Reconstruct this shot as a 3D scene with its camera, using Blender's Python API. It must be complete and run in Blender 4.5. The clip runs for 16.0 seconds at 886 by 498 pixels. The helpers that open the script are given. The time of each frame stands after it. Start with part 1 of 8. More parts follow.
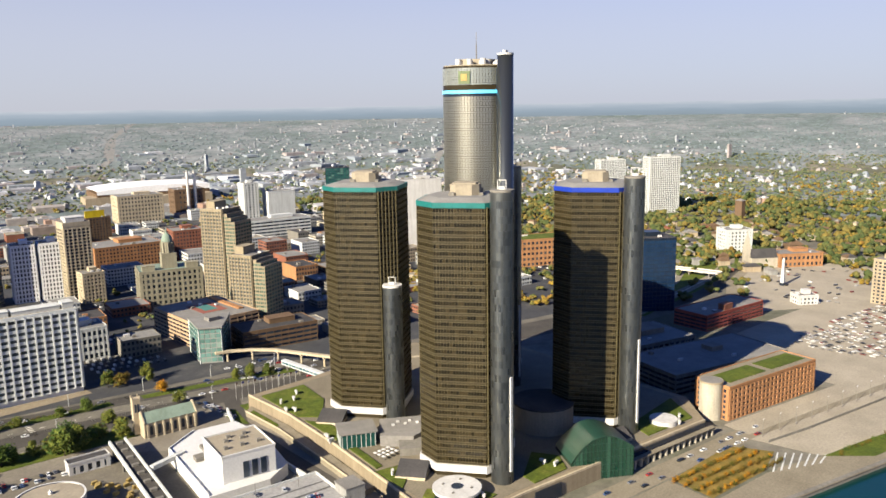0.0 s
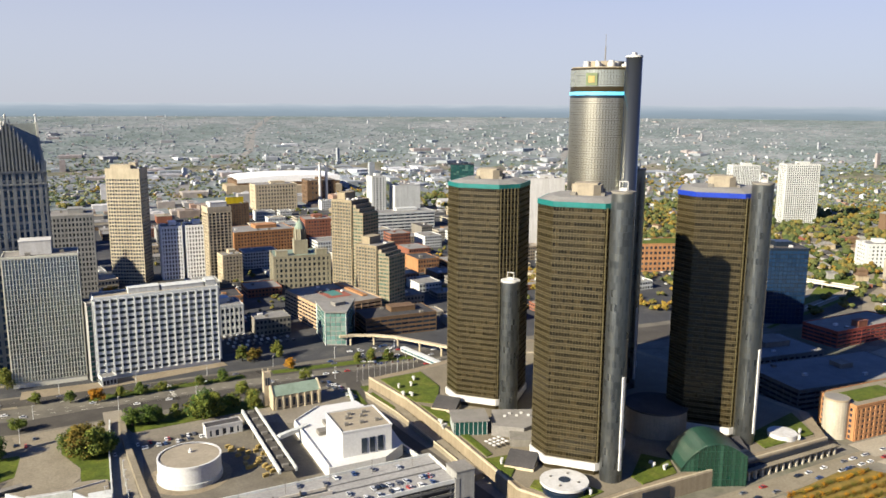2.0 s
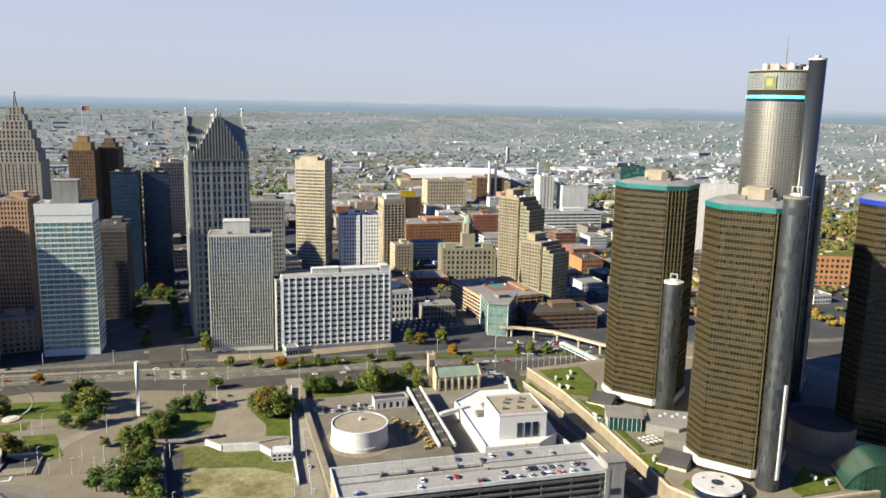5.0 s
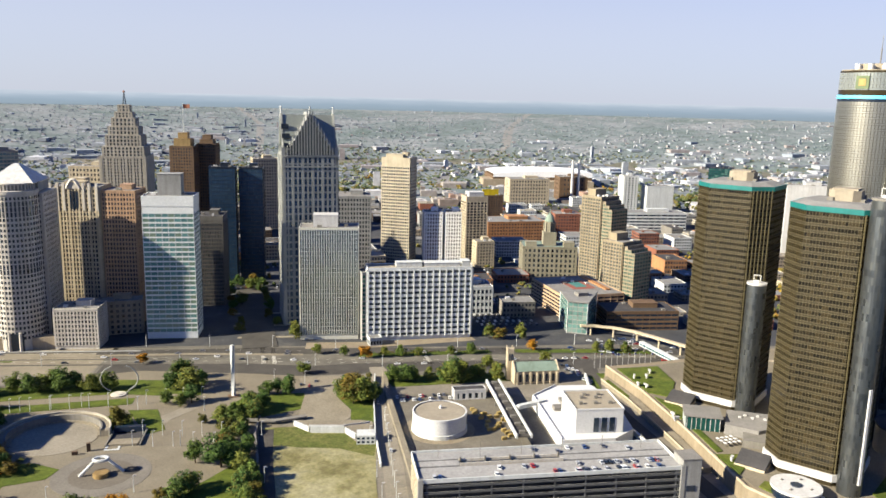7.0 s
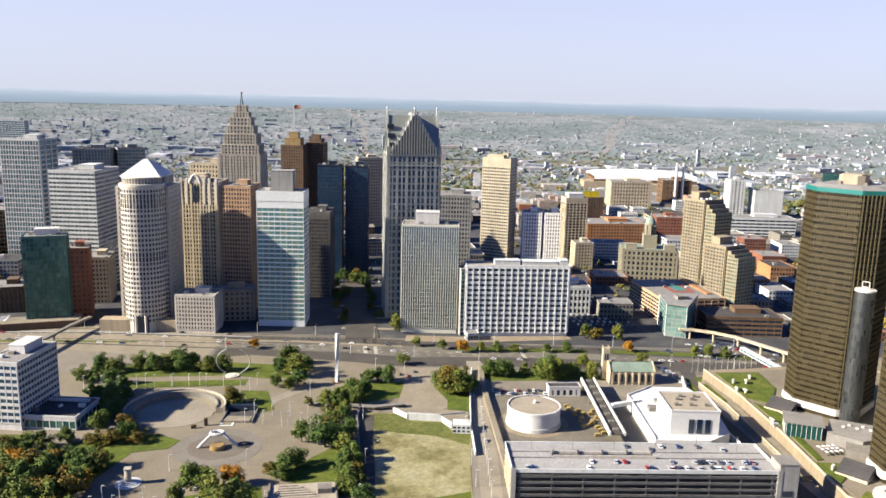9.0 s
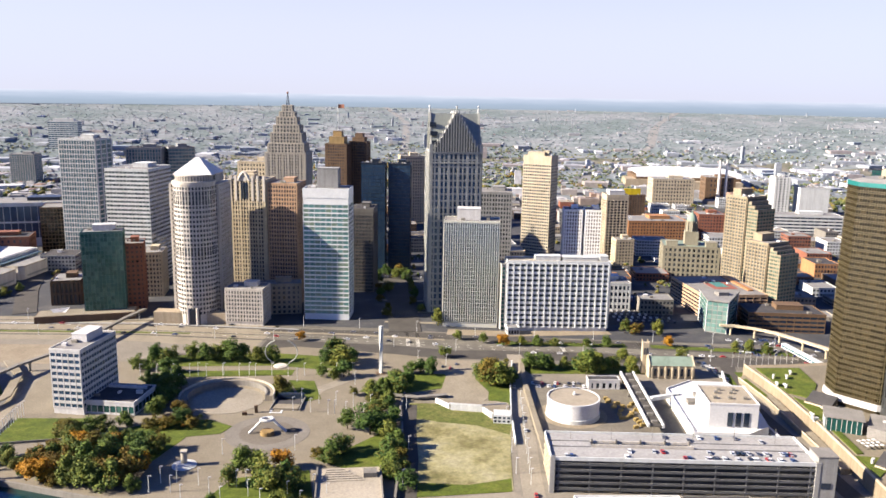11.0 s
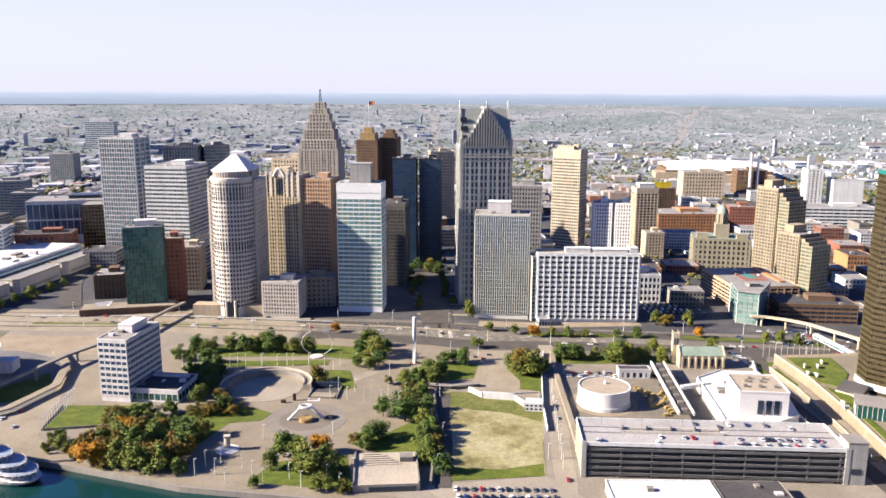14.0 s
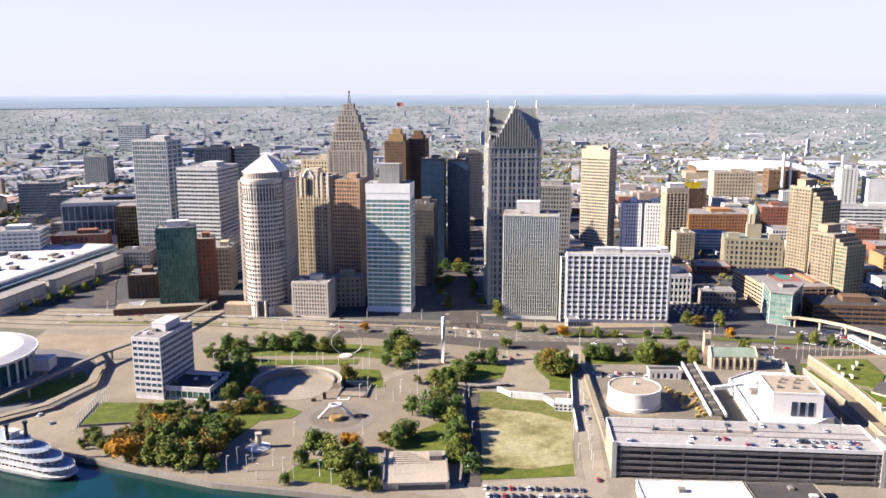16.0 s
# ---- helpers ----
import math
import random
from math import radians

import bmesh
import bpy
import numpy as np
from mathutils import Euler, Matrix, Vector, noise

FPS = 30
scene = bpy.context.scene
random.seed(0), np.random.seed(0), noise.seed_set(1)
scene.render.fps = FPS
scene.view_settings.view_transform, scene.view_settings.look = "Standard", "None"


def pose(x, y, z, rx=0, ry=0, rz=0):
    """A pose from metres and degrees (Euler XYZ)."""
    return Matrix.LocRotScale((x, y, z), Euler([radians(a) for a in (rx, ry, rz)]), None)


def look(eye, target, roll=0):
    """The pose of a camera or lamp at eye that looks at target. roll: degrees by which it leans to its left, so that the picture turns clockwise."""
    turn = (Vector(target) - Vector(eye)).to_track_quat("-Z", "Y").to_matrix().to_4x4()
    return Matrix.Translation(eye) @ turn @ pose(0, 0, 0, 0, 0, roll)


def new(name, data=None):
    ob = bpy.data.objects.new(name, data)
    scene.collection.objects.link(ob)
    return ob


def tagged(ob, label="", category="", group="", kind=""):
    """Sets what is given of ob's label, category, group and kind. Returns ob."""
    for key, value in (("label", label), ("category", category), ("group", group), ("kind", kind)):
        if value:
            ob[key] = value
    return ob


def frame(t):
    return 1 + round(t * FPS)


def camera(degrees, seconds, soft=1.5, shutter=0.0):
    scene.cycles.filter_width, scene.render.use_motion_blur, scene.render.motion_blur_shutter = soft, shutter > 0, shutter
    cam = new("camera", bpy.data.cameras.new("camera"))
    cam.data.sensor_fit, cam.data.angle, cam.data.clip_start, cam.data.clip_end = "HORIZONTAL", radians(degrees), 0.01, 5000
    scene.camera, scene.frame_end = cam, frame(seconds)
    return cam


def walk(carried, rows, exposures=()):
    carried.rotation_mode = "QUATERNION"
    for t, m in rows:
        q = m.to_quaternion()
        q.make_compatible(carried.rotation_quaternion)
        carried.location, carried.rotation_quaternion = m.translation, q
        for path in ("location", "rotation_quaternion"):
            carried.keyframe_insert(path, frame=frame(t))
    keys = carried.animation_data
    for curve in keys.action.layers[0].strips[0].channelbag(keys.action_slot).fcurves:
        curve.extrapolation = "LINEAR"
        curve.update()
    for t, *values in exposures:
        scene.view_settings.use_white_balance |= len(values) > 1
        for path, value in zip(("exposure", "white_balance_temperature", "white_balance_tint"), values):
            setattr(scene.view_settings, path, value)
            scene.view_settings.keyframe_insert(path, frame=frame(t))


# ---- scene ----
# ---- camera ----
cam = camera(58.718, 16.0, soft=1.6)
# seconds, x, y, z, yaw, pitch, lean
ROWS = [
    (0, -15.398, -479.888, 199.150, -47.068, -10.341, -0.924),
    (0.5, -18.050, -482.282, 199.291, -45.524, -10.321, -0.674),
    (1, -20.115, -484.698, 199.648, -43.078, -10.387, -0.316),
    (1.5, -22.086, -487.153, 199.846, -40.545, -10.423, 0.010),
    (2, -24.282, -489.636, 199.864, -38.181, -10.414, 0.310),
    (2.5, -26.365, -492.474, 199.986, -35.638, -10.413, 0.530),
    (3, -28.394, -495.415, 200.025, -33.129, -10.435, 0.798),
    (3.5, -30.274, -497.938, 199.920, -31.061, -10.485, 0.976),
    (4, -32.034, -500.774, 199.787, -29.216, -10.510, 1.065),
    (6.5, -40.915, -516.805, 200.020, -21.681, -10.728, 1.299),
    (7, -41.989, -519.797, 200.089, -20.077, -10.779, 1.319),
    (7.5, -43.351, -523.122, 200.100, -18.491, -10.796, 1.316),
    (8, -44.800, -526.601, 200.003, -16.525, -10.799, 1.368),
    (8.5, -45.684, -530.364, 199.906, -14.493, -10.817, 1.412),
    (9, -46.769, -533.645, 199.765, -12.821, -10.835, 1.406),
    (11.5, -50.791, -549.530, 199.617, -9.416, -11.040, 0.821),
    (12, -51.397, -552.215, 199.376, -8.973, -11.099, 0.691),
    (12.5, -52.099, -554.010, 199.345, -8.647, -11.187, 0.564),
    (13, -52.958, -555.624, 199.343, -8.410, -11.238, 0.429),
    (13.5, -53.515, -556.775, 199.228, -8.134, -11.273, 0.299),
    (14, -54.145, -557.676, 198.900, -7.688, -11.281, 0.215),
    (14.5, -54.293, -558.214, 198.703, -7.048, -11.265, 0.099),
    (15, -54.391, -558.264, 198.419, -6.493, -11.234, 0.029),
    (15.5, -55.051, -558.375, 198.049, -6.143, -11.205, -0.082),
    (16, -55.298, -558.600, 197.737, -5.654, -11.158, -0.198),
]
walk(cam, [(t, Matrix.Translation((x, y, z)) @ Euler((0, 0, radians(yaw))).to_matrix().to_4x4()
           @ pose(0, 0, 0, 90 + pitch) @ pose(0, 0, 0, 0, 0, lean)) for t, x, y, z, yaw, pitch, lean in ROWS],
     [(0, 1.68, 6500, 8), (4, 1.70, 6350, 5), (6.5, 1.80, 6300, 6), (9, 1.99, 6260, 10), (11.5, 2.18, 6280, 15), (16, 2.25, 6260, 18)])

# ---- world, sun, exposure ----
SUN_AZ, SUN_EL = radians(180.5), radians(28)
world = bpy.data.worlds.new("sky")
scene.world = world
world.use_nodes = True
wn = world.node_tree.nodes
sky = wn.new("ShaderNodeTexSky")
sky.sky_type, sky.sun_disc = "NISHITA", False
sky.sun_elevation, sky.sun_rotation = SUN_EL, radians(90) - SUN_AZ
sky.air_density, sky.dust_density, sky.ozone_density, sky.altitude = 1.0, 1.0, 2.5, 200
wn["Background"].inputs["Strength"].default_value = 0.05
tone = wn.new("ShaderNodeMix")  # sky multiplied to a deep blue, so that its fill blues the shade
tone.data_type, tone.blend_type = "RGBA", "MULTIPLY"
tone.inputs[0].default_value = 1.0
tone.inputs[7].default_value = (0.25, 0.46, 0.98, 1)
veil = wn.new("ShaderNodeMix")
veil.data_type = "RGBA"
air = wn.new("ShaderNodeTexCoord")  # the haze is thickest near the horizon and clears overhead
up = wn.new("ShaderNodeSeparateXYZ")
thin = wn.new("ShaderNodeMapRange")
thin.interpolation_type = "SMOOTHSTEP"
thin.inputs["From Min"].default_value, thin.inputs["From Max"].default_value = 0.06, 0.40
thin.inputs["To Min"].default_value, thin.inputs["To Max"].default_value = 0.80, 0.0
world.node_tree.links.new(air.outputs["Generated"], up.inputs[0])
world.node_tree.links.new(up.outputs["Z"], thin.inputs["Value"])
world.node_tree.links.new(thin.outputs[0], veil.inputs[0])
veil.inputs[7].default_value = (4.25, 4.22, 4.6, 1)
world.node_tree.links.new(sky.outputs[0], tone.inputs[6])
world.node_tree.links.new(tone.outputs[2], veil.inputs[6])
world.node_tree.links.new(veil.outputs[2], wn["Background"].inputs[0])
sun = new("sun", bpy.data.lights.new("sun", "SUN"))
sun.data.energy, sun.data.angle, sun.data.color = 4.8, radians(0.55), (1.0, 0.875, 0.69)
to_sun = Vector((math.cos(SUN_AZ) * math.cos(SUN_EL), math.sin(SUN_AZ) * math.cos(SUN_EL), math.sin(SUN_EL)))
sun.matrix_world = look(to_sun * 500, (0, 0, 0))


# ---- materials ----
def nodes_of(name, rough=0.8, metal=0.0, spec=0.4):
    m = bpy.data.materials.new(name)
    m.use_nodes = True
    nt = m.node_tree
    b = nt.nodes["Principled BSDF"]
    b.inputs["Roughness"].default_value = rough
    b.inputs["Metallic"].default_value = metal
    b.inputs["Specular IOR Level"].default_value = spec
    return m, nt, b


def noise_node(nt, scale, detail=4, rough=0.6, coord="Object", stretch=None):
    tc = nt.nodes.new("ShaderNodeTexCoord")
    n = nt.nodes.new("ShaderNodeTexNoise")
    n.inputs["Scale"].default_value, n.inputs["Detail"].default_value = scale, detail
    n.inputs["Roughness"].default_value = rough
    if stretch:
        mp = nt.nodes.new("ShaderNodeMapping")
        mp.inputs["Scale"].default_value = stretch
        nt.links.new(tc.outputs[coord], mp.inputs["Vector"])
        nt.links.new(mp.outputs[0], n.inputs["Vector"])
    else:
        nt.links.new(tc.outputs[coord], n.inputs["Vector"])
    return n.outputs["Fac"]


def math_node(nt, op, a, b=0.0):
    n = nt.nodes.new("ShaderNodeMath")
    n.operation = op
    for i, v in enumerate((a, b)):
        if isinstance(v, (int, float)):
            n.inputs[i].default_value = v
        else:
            nt.links.new(v, n.inputs[i])
    return n.outputs[0]


def ramp_node(nt, fac, stops, interp="LINEAR"):
    n = nt.nodes.new("ShaderNodeValToRGB")
    n.color_ramp.interpolation = interp
    e = n.color_ramp.elements
    while len(e) < len(stops):
        e.new(0.5)
    for i, (p, c) in enumerate(stops):
        e[i].position, e[i].color = p, (*c, 1)
    nt.links.new(fac, n.inputs[0])
    return n.outputs[0]


def mix_node(nt, fac, a, b, kind="MIX"):
    n = nt.nodes.new("ShaderNodeMix")
    n.data_type, n.blend_type = "RGBA", kind
    for i, v in ((0, fac), (6, a), (7, b)):
        if isinstance(v, (int, float)):
            n.inputs[i].default_value = v
        elif isinstance(v, tuple):
            n.inputs[i].default_value = (*v, 1)
        else:
            nt.links.new(v, n.inputs[i])
    return n.outputs[2]


def shade(c, k):
    return tuple(min(1.0, v * k) for v in c)


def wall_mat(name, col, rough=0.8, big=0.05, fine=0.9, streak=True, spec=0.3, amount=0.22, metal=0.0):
    """Masonry, concrete or paint: large stains, rain streaks, fine grain and a little relief."""
    m, nt, b = nodes_of(name, rough, metal, spec)
    f1 = noise_node(nt, big, 5)
    f2 = noise_node(nt, fine, 3)
    base = ramp_node(nt, f1, [(0.25, shade(col, 1 - amount)), (0.75, shade(col, 1 + amount * 0.7))])
    grain = ramp_node(nt, f2, [(0.3, (0.82, 0.82, 0.82)), (0.7, (1.0, 1.0, 1.0))])
    out = mix_node(nt, 1.0, base, grain, "MULTIPLY")
    if streak:
        f3 = noise_node(nt, 0.35, 3, stretch=(1, 1, 0.08))
        out = mix_node(nt, 1.0, out, ramp_node(nt, f3, [(0.35, (0.84, 0.83, 0.81)), (0.6, (1, 1, 1))]), "MULTIPLY")
    nt.links.new(out, b.inputs["Base Color"])
    bump = nt.nodes.new("ShaderNodeBump")
    bump.inputs["Strength"].default_value, bump.inputs["Distance"].default_value = 0.25, 0.05
    nt.links.new(f2, bump.inputs["Height"])
    nt.links.new(bump.outputs[0], b.inputs["Normal"])
    return m


def glass_mat(name, dark, light, rough=0.12, metal=0.0, spec=0.6, share=0.75):
    """Window glass seen from outside: panes differ, some have pale blinds behind them."""
    m, nt, b = nodes_of(name, rough, metal, spec)
    g = nt.nodes.new("ShaderNodeNewGeometry")
    o = nt.nodes.new("ShaderNodeObjectInfo")
    r = math_node(nt, "FRACT", math_node(nt, "ADD", g.outputs["Random Per Island"], math_node(nt, "MULTIPLY", o.outputs["Random"], 7.31)))
    c = ramp_node(nt, r, [(0.0, dark), (share * 0.7, shade(dark, 1.6)), (share, tuple((a + q) / 2 for a, q in zip(dark, light))), (1.0, light)])
    nt.links.new(c, b.inputs["Base Color"])
    rr = math_node(nt, "ADD", math_node(nt, "MULTIPLY", r, 0.12), rough)
    nt.links.new(rr, b.inputs["Roughness"])
    return m


def island_mat(name, cols, rough=0.85, fine=0.5, spec=0.25):
    """One colour for each loose piece, out of a few."""
    m, nt, b = nodes_of(name, rough, 0, spec)
    g = nt.nodes.new("ShaderNodeNewGeometry")
    n = len(cols)
    c = ramp_node(nt, g.outputs["Random Per Island"], [(i / n, q) for i, q in enumerate(cols)], "CONSTANT")
    f = noise_node(nt, fine, 4)
    c = mix_node(nt, 1.0, c, ramp_node(nt, f, [(0.3, (0.7, 0.7, 0.7)), (0.7, (1.05, 1.05, 1.05))]), "MULTIPLY")
    nt.links.new(c, b.inputs["Base Color"])
    return m


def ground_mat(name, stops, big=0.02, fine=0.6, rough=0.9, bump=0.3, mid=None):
    m, nt, b = nodes_of(name, rough, 0, 0.2)
    f = noise_node(nt, big, 8, 0.65)
    c = ramp_node(nt, f, stops)
    f2 = noise_node(nt, fine, 4, 0.7)
    c = mix_node(nt, 1.0, c, ramp_node(nt, f2, [(0.3, (0.75, 0.75, 0.75)), (0.7, (1.1, 1.1, 1.1))]), "MULTIPLY")
    if mid:
        f3 = noise_node(nt, mid, 3, 0.7)
        c = mix_node(nt, 1.0, c, ramp_node(nt, f3, [(0.35, (0.72, 0.72, 0.72)), (0.65, (1.1, 1.1, 1.1))]), "MULTIPLY")
    nt.links.new(c, b.inputs["Base Color"])
    bp = nt.nodes.new("ShaderNodeBump")
    bp.inputs["Strength"].default_value, bp.inputs["Distance"].default_value = bump, 0.1
    nt.links.new(f2, bp.inputs["Height"])
    nt.links.new(bp.outputs[0], b.inputs["Normal"])
    return m


def leaf_mat(name, cols):
    m, nt, b = nodes_of(name, 0.75, 0, 0.2)
    g = nt.nodes.new("ShaderNodeNewGeometry")
    o = nt.nodes.new("ShaderNodeObjectInfo")
    r = math_node(nt, "FRACT", math_node(nt, "ADD", math_node(nt, "MULTIPLY", g.outputs["Random Per Island"], 0.35), o.outputs["Random"]))
    n = len(cols)
    c = ramp_node(nt, r, [(i / (n - 1), q) for i, q in enumerate(cols)])
    v = ramp_node(nt, g.outputs["Random Per Island"], [(0.0, (0.6, 0.6, 0.6)), (1.0, (1.25, 1.25, 1.15))])
    nt.links.new(mix_node(nt, 1.0, c, v, "MULTIPLY"), b.inputs["Base Color"])
    return m


M_BRONZE = glass_mat("bronze_glass", (0.008, 0.006, 0.002), (0.036, 0.026, 0.010), 0.14, 0.2, 0.6, 0.7)
m, nt, b = nodes_of("silver_bronze_glass", 0.3, 0.95, 0.6)
nt.links.new(ramp_node(nt, noise_node(nt, 0.06, 4, stretch=(1, 1, 0.3)), [(0.3, (0.40, 0.375, 0.30)), (0.7, (0.49, 0.465, 0.385))]), b.inputs["Base Color"])
M_SILVER = m
M_TOPGLASS = wall_mat("pale_top_glass", (0.42, 0.44, 0.39), 0.25, 0.05, 0.5, False, 0.6, 0.15, 0.7)
M_OLDST = wall_mat("weathered_stone", (0.22, 0.205, 0.15))
M_YELST = wall_mat("yellow_stone", (0.37, 0.325, 0.235))
M_FIN = wall_mat("olive_fin", (0.52, 0.51, 0.43), 0.5, 0.1, 0.8, False, 0.5, 0.12, 0.1)
M_SKYGLASS = glass_mat("sky_glass", (0.17, 0.225, 0.26), (0.27, 0.31, 0.33), 0.14, 0.75, 0.7)
M_BRONZE_WALL = wall_mat("bronze_panel", (0.029, 0.022, 0.009), 0.45, 0.05, 0.8, False, 0.4, 0.15, 0.2)
M_GOLD = wall_mat("gold_rail", (0.105, 0.088, 0.046), 0.45, 0.08, 0.8, False, 0.4, 0.12, 0.25)
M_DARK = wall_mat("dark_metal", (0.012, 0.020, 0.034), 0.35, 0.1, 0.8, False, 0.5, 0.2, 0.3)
M_TUBE = glass_mat("shaft_glass", (0.085, 0.092, 0.094), (0.14, 0.145, 0.135), 0.27, 0.85, 0.6, 0.9)
M_TEAL = wall_mat("teal_paint", (0.010, 0.115, 0.108), 0.5, 0.1, 0.8, False)
M_BLUE = wall_mat("blue_paint", (0.008, 0.03, 0.27), 0.5, 0.1, 0.8, False)
M_WHITE = wall_mat("white_paint", (0.47, 0.465, 0.45), 0.6, 0.05, 0.9, True, 0.3, 0.12)
M_SLAB = wall_mat("white_precast", (0.55, 0.565, 0.548), 0.7, 0.05, 0.9, False, 0.3, 0.1)
M_GILT = wall_mat("gilded_stone", (0.23, 0.155, 0.06), 0.5, 0.1, 0.8, True, 0.4)
M_PLAIN = wall_mat("plain_white_coat", (0.50, 0.50, 0.49), 0.55, 0.05, 0.9, False, 0.3, 0.06)
M_BRIGHT = wall_mat("bright_membrane", (0.72, 0.72, 0.71), 0.6, 0.02, 0.3, False, 0.3, 0.08)
M_CREAM = wall_mat("cream_concrete", (0.47, 0.435, 0.375), 0.8, 0.05, 0.9, True, 0.3, 0.12)
M_GRANITE = wall_mat("grey_granite", (0.275, 0.28, 0.255), 0.7, 0.05, 0.9, True, 0.3, 0.15)
M_WHITE_CONC = wall_mat("white_concrete", (0.472, 0.487, 0.472), 0.8, 0.05, 0.9, True, 0.3, 0.14)
M_CONC = wall_mat("concrete", (0.162, 0.152, 0.132), 0.85)
M_TANROOF = wall_mat("tan_roof", (0.247, 0.215, 0.161), 0.9, 0.08, 0.6, False)
M_ROOF = ground_mat("gravel_roof", [(0.3, (0.131, 0.126, 0.116)), (0.7, (0.201, 0.191, 0.176))], 0.08, 1.2)
M_ROOFW = ground_mat("pale_roof", [(0.3, (0.139, 0.137, 0.129)), (0.7, (0.202, 0.197, 0.186))], 0.07, 1.0)
M_ROOFD = ground_mat("dark_roof", [(0.3, (0.033, 0.033, 0.033)), (0.7, (0.064, 0.059, 0.059))], 0.08, 1.0)
M_TAN = wall_mat("tan_brick", (0.30, 0.246, 0.17))
M_BEIGE = wall_mat("beige_stone", (0.41, 0.35, 0.245))
M_LIME = wall_mat("limestone", (0.35, 0.32, 0.255))
M_GREYST = wall_mat("grey_stone", (0.24, 0.24, 0.228))
M_REDBR = wall_mat("red_brick", (0.19, 0.075, 0.045))
M_ORBR = wall_mat("orange_brick", (0.31, 0.155, 0.068))
M_BRBR = wall_mat("brown_brick", (0.117, 0.074, 0.042))
M_YEL = wall_mat("yellow_paint", (0.491, 0.370, 0.008), 0.7)
M_PIPE = wall_mat("faded_yellow", (0.324, 0.239, 0.082), 0.7)
M_COPPER = wall_mat("green_copper", (0.165, 0.218, 0.175), 0.7)
M_GLS = glass_mat("window_glass", (0.011, 0.015, 0.021), (0.062, 0.066, 0.068), 0.1)
M_GLSBL = glass_mat("blue_glass", (0.026, 0.066, 0.085), (0.105, 0.160, 0.172), 0.1, 0.1)
M_GLSGR = glass_mat("green_glass", (0.012, 0.055, 0.05), (0.085, 0.18, 0.15), 0.08, 0.35)
M_GLSPG = glass_mat("pale_green_glass", (0.10, 0.19, 0.17), (0.24, 0.34, 0.30), 0.1, 0.35)
M_GLSGY = glass_mat("grey_green_glass", (0.030, 0.040, 0.043), (0.085, 0.098, 0.098), 0.1, 0.1)
M_GLSMX = glass_mat("mixed_blind_glass", (0.085, 0.175, 0.165), (0.20, 0.27, 0.19), 0.12, 0.4, 0.6, 0.72)
M_GLSDK = glass_mat("dark_glass", (0.006, 0.012, 0.024), (0.024, 0.036, 0.052), 0.1)
M_GRASS = ground_mat("lawn", [(0.3, (0.042, 0.064, 0.008)), (0.55, (0.074, 0.096, 0.010)), (0.8, (0.118, 0.112, 0.026))], 0.06, 0.8, 0.95, 0.5, 0.2)
M_DRYGRASS = ground_mat("dry_grass", [(0.30, (0.085, 0.090, 0.026)), (0.40, (0.145, 0.130, 0.055)), (0.50, (0.215, 0.198, 0.098)), (0.64, (0.275, 0.256, 0.155))], 0.03, 0.5, 0.95, 0.5, 0.16)
M_ASPH = ground_mat("asphalt", [(0.3, (0.040, 0.037, 0.032)), (0.7, (0.068, 0.062, 0.053))], 0.05, 0.9)
M_LOT = ground_mat("worn_asphalt", [(0.3, (0.160, 0.142, 0.108)), (0.7, (0.232, 0.208, 0.162))], 0.03, 0.7)
M_PAVE = ground_mat("plaza_paving", [(0.3, (0.128, 0.110, 0.078)), (0.7, (0.178, 0.155, 0.113))], 0.04, 0.9)
M_PALE = ground_mat("pale_concrete", [(0.3, (0.150, 0.130, 0.092)), (0.7, (0.212, 0.186, 0.138))], 0.05, 0.8)
M_BLEACH = ground_mat("bleached_asphalt", [(0.3, (0.215, 0.190, 0.145)), (0.7, (0.305, 0.272, 0.212))], 0.03, 0.7)
M_OCHRE = ground_mat("ochre_planting", [(0.3, (0.085, 0.075, 0.018)), (0.55, (0.17, 0.115, 0.026)), (0.8, (0.24, 0.165, 0.05))], 0.12, 0.9, 0.95, 0.6)
M_DIRT = ground_mat("sandy_earth", [(0.3, (0.145, 0.118, 0.080)), (0.7, (0.225, 0.190, 0.135))], 0.05, 0.6)
M_LEAF = leaf_mat("leaves", [(0.029, 0.060, 0.012), (0.049, 0.086, 0.014), (0.082, 0.112, 0.017), (0.125, 0.118, 0.018)])
M_AUTUMN = leaf_mat("autumn_leaves", [(0.25, 0.115, 0.006), (0.30, 0.15, 0.006), (0.19, 0.07, 0.006)])
M_OLIVE = leaf_mat("olive_leaves", [(0.055, 0.066, 0.010), (0.095, 0.080, 0.010), (0.13, 0.075, 0.010)])
M_BARK = wall_mat("bark", (0.051, 0.037, 0.023), 0.95)
M_LINE = wall_mat("road_paint", (0.544, 0.527, 0.458), 0.8, 0.2, 0.9, False)

m, nt, b = nodes_of("river_water", 0.12, 0, 0.3)
nt.links.new(ramp_node(nt, noise_node(nt, 0.01, 4), [(0.3, (0.002, 0.018, 0.018)), (0.7, (0.004, 0.028, 0.026))]), b.inputs["Base Color"])
bp = nt.nodes.new("ShaderNodeBump")
bp.inputs["Strength"].default_value, bp.inputs["Distance"].default_value = 0.5, 0.3
nt.links.new(noise_node(nt, 0.25, 6, 0.7), bp.inputs["Height"])
nt.links.new(bp.outputs[0], b.inputs["Normal"])
M_WATER = m


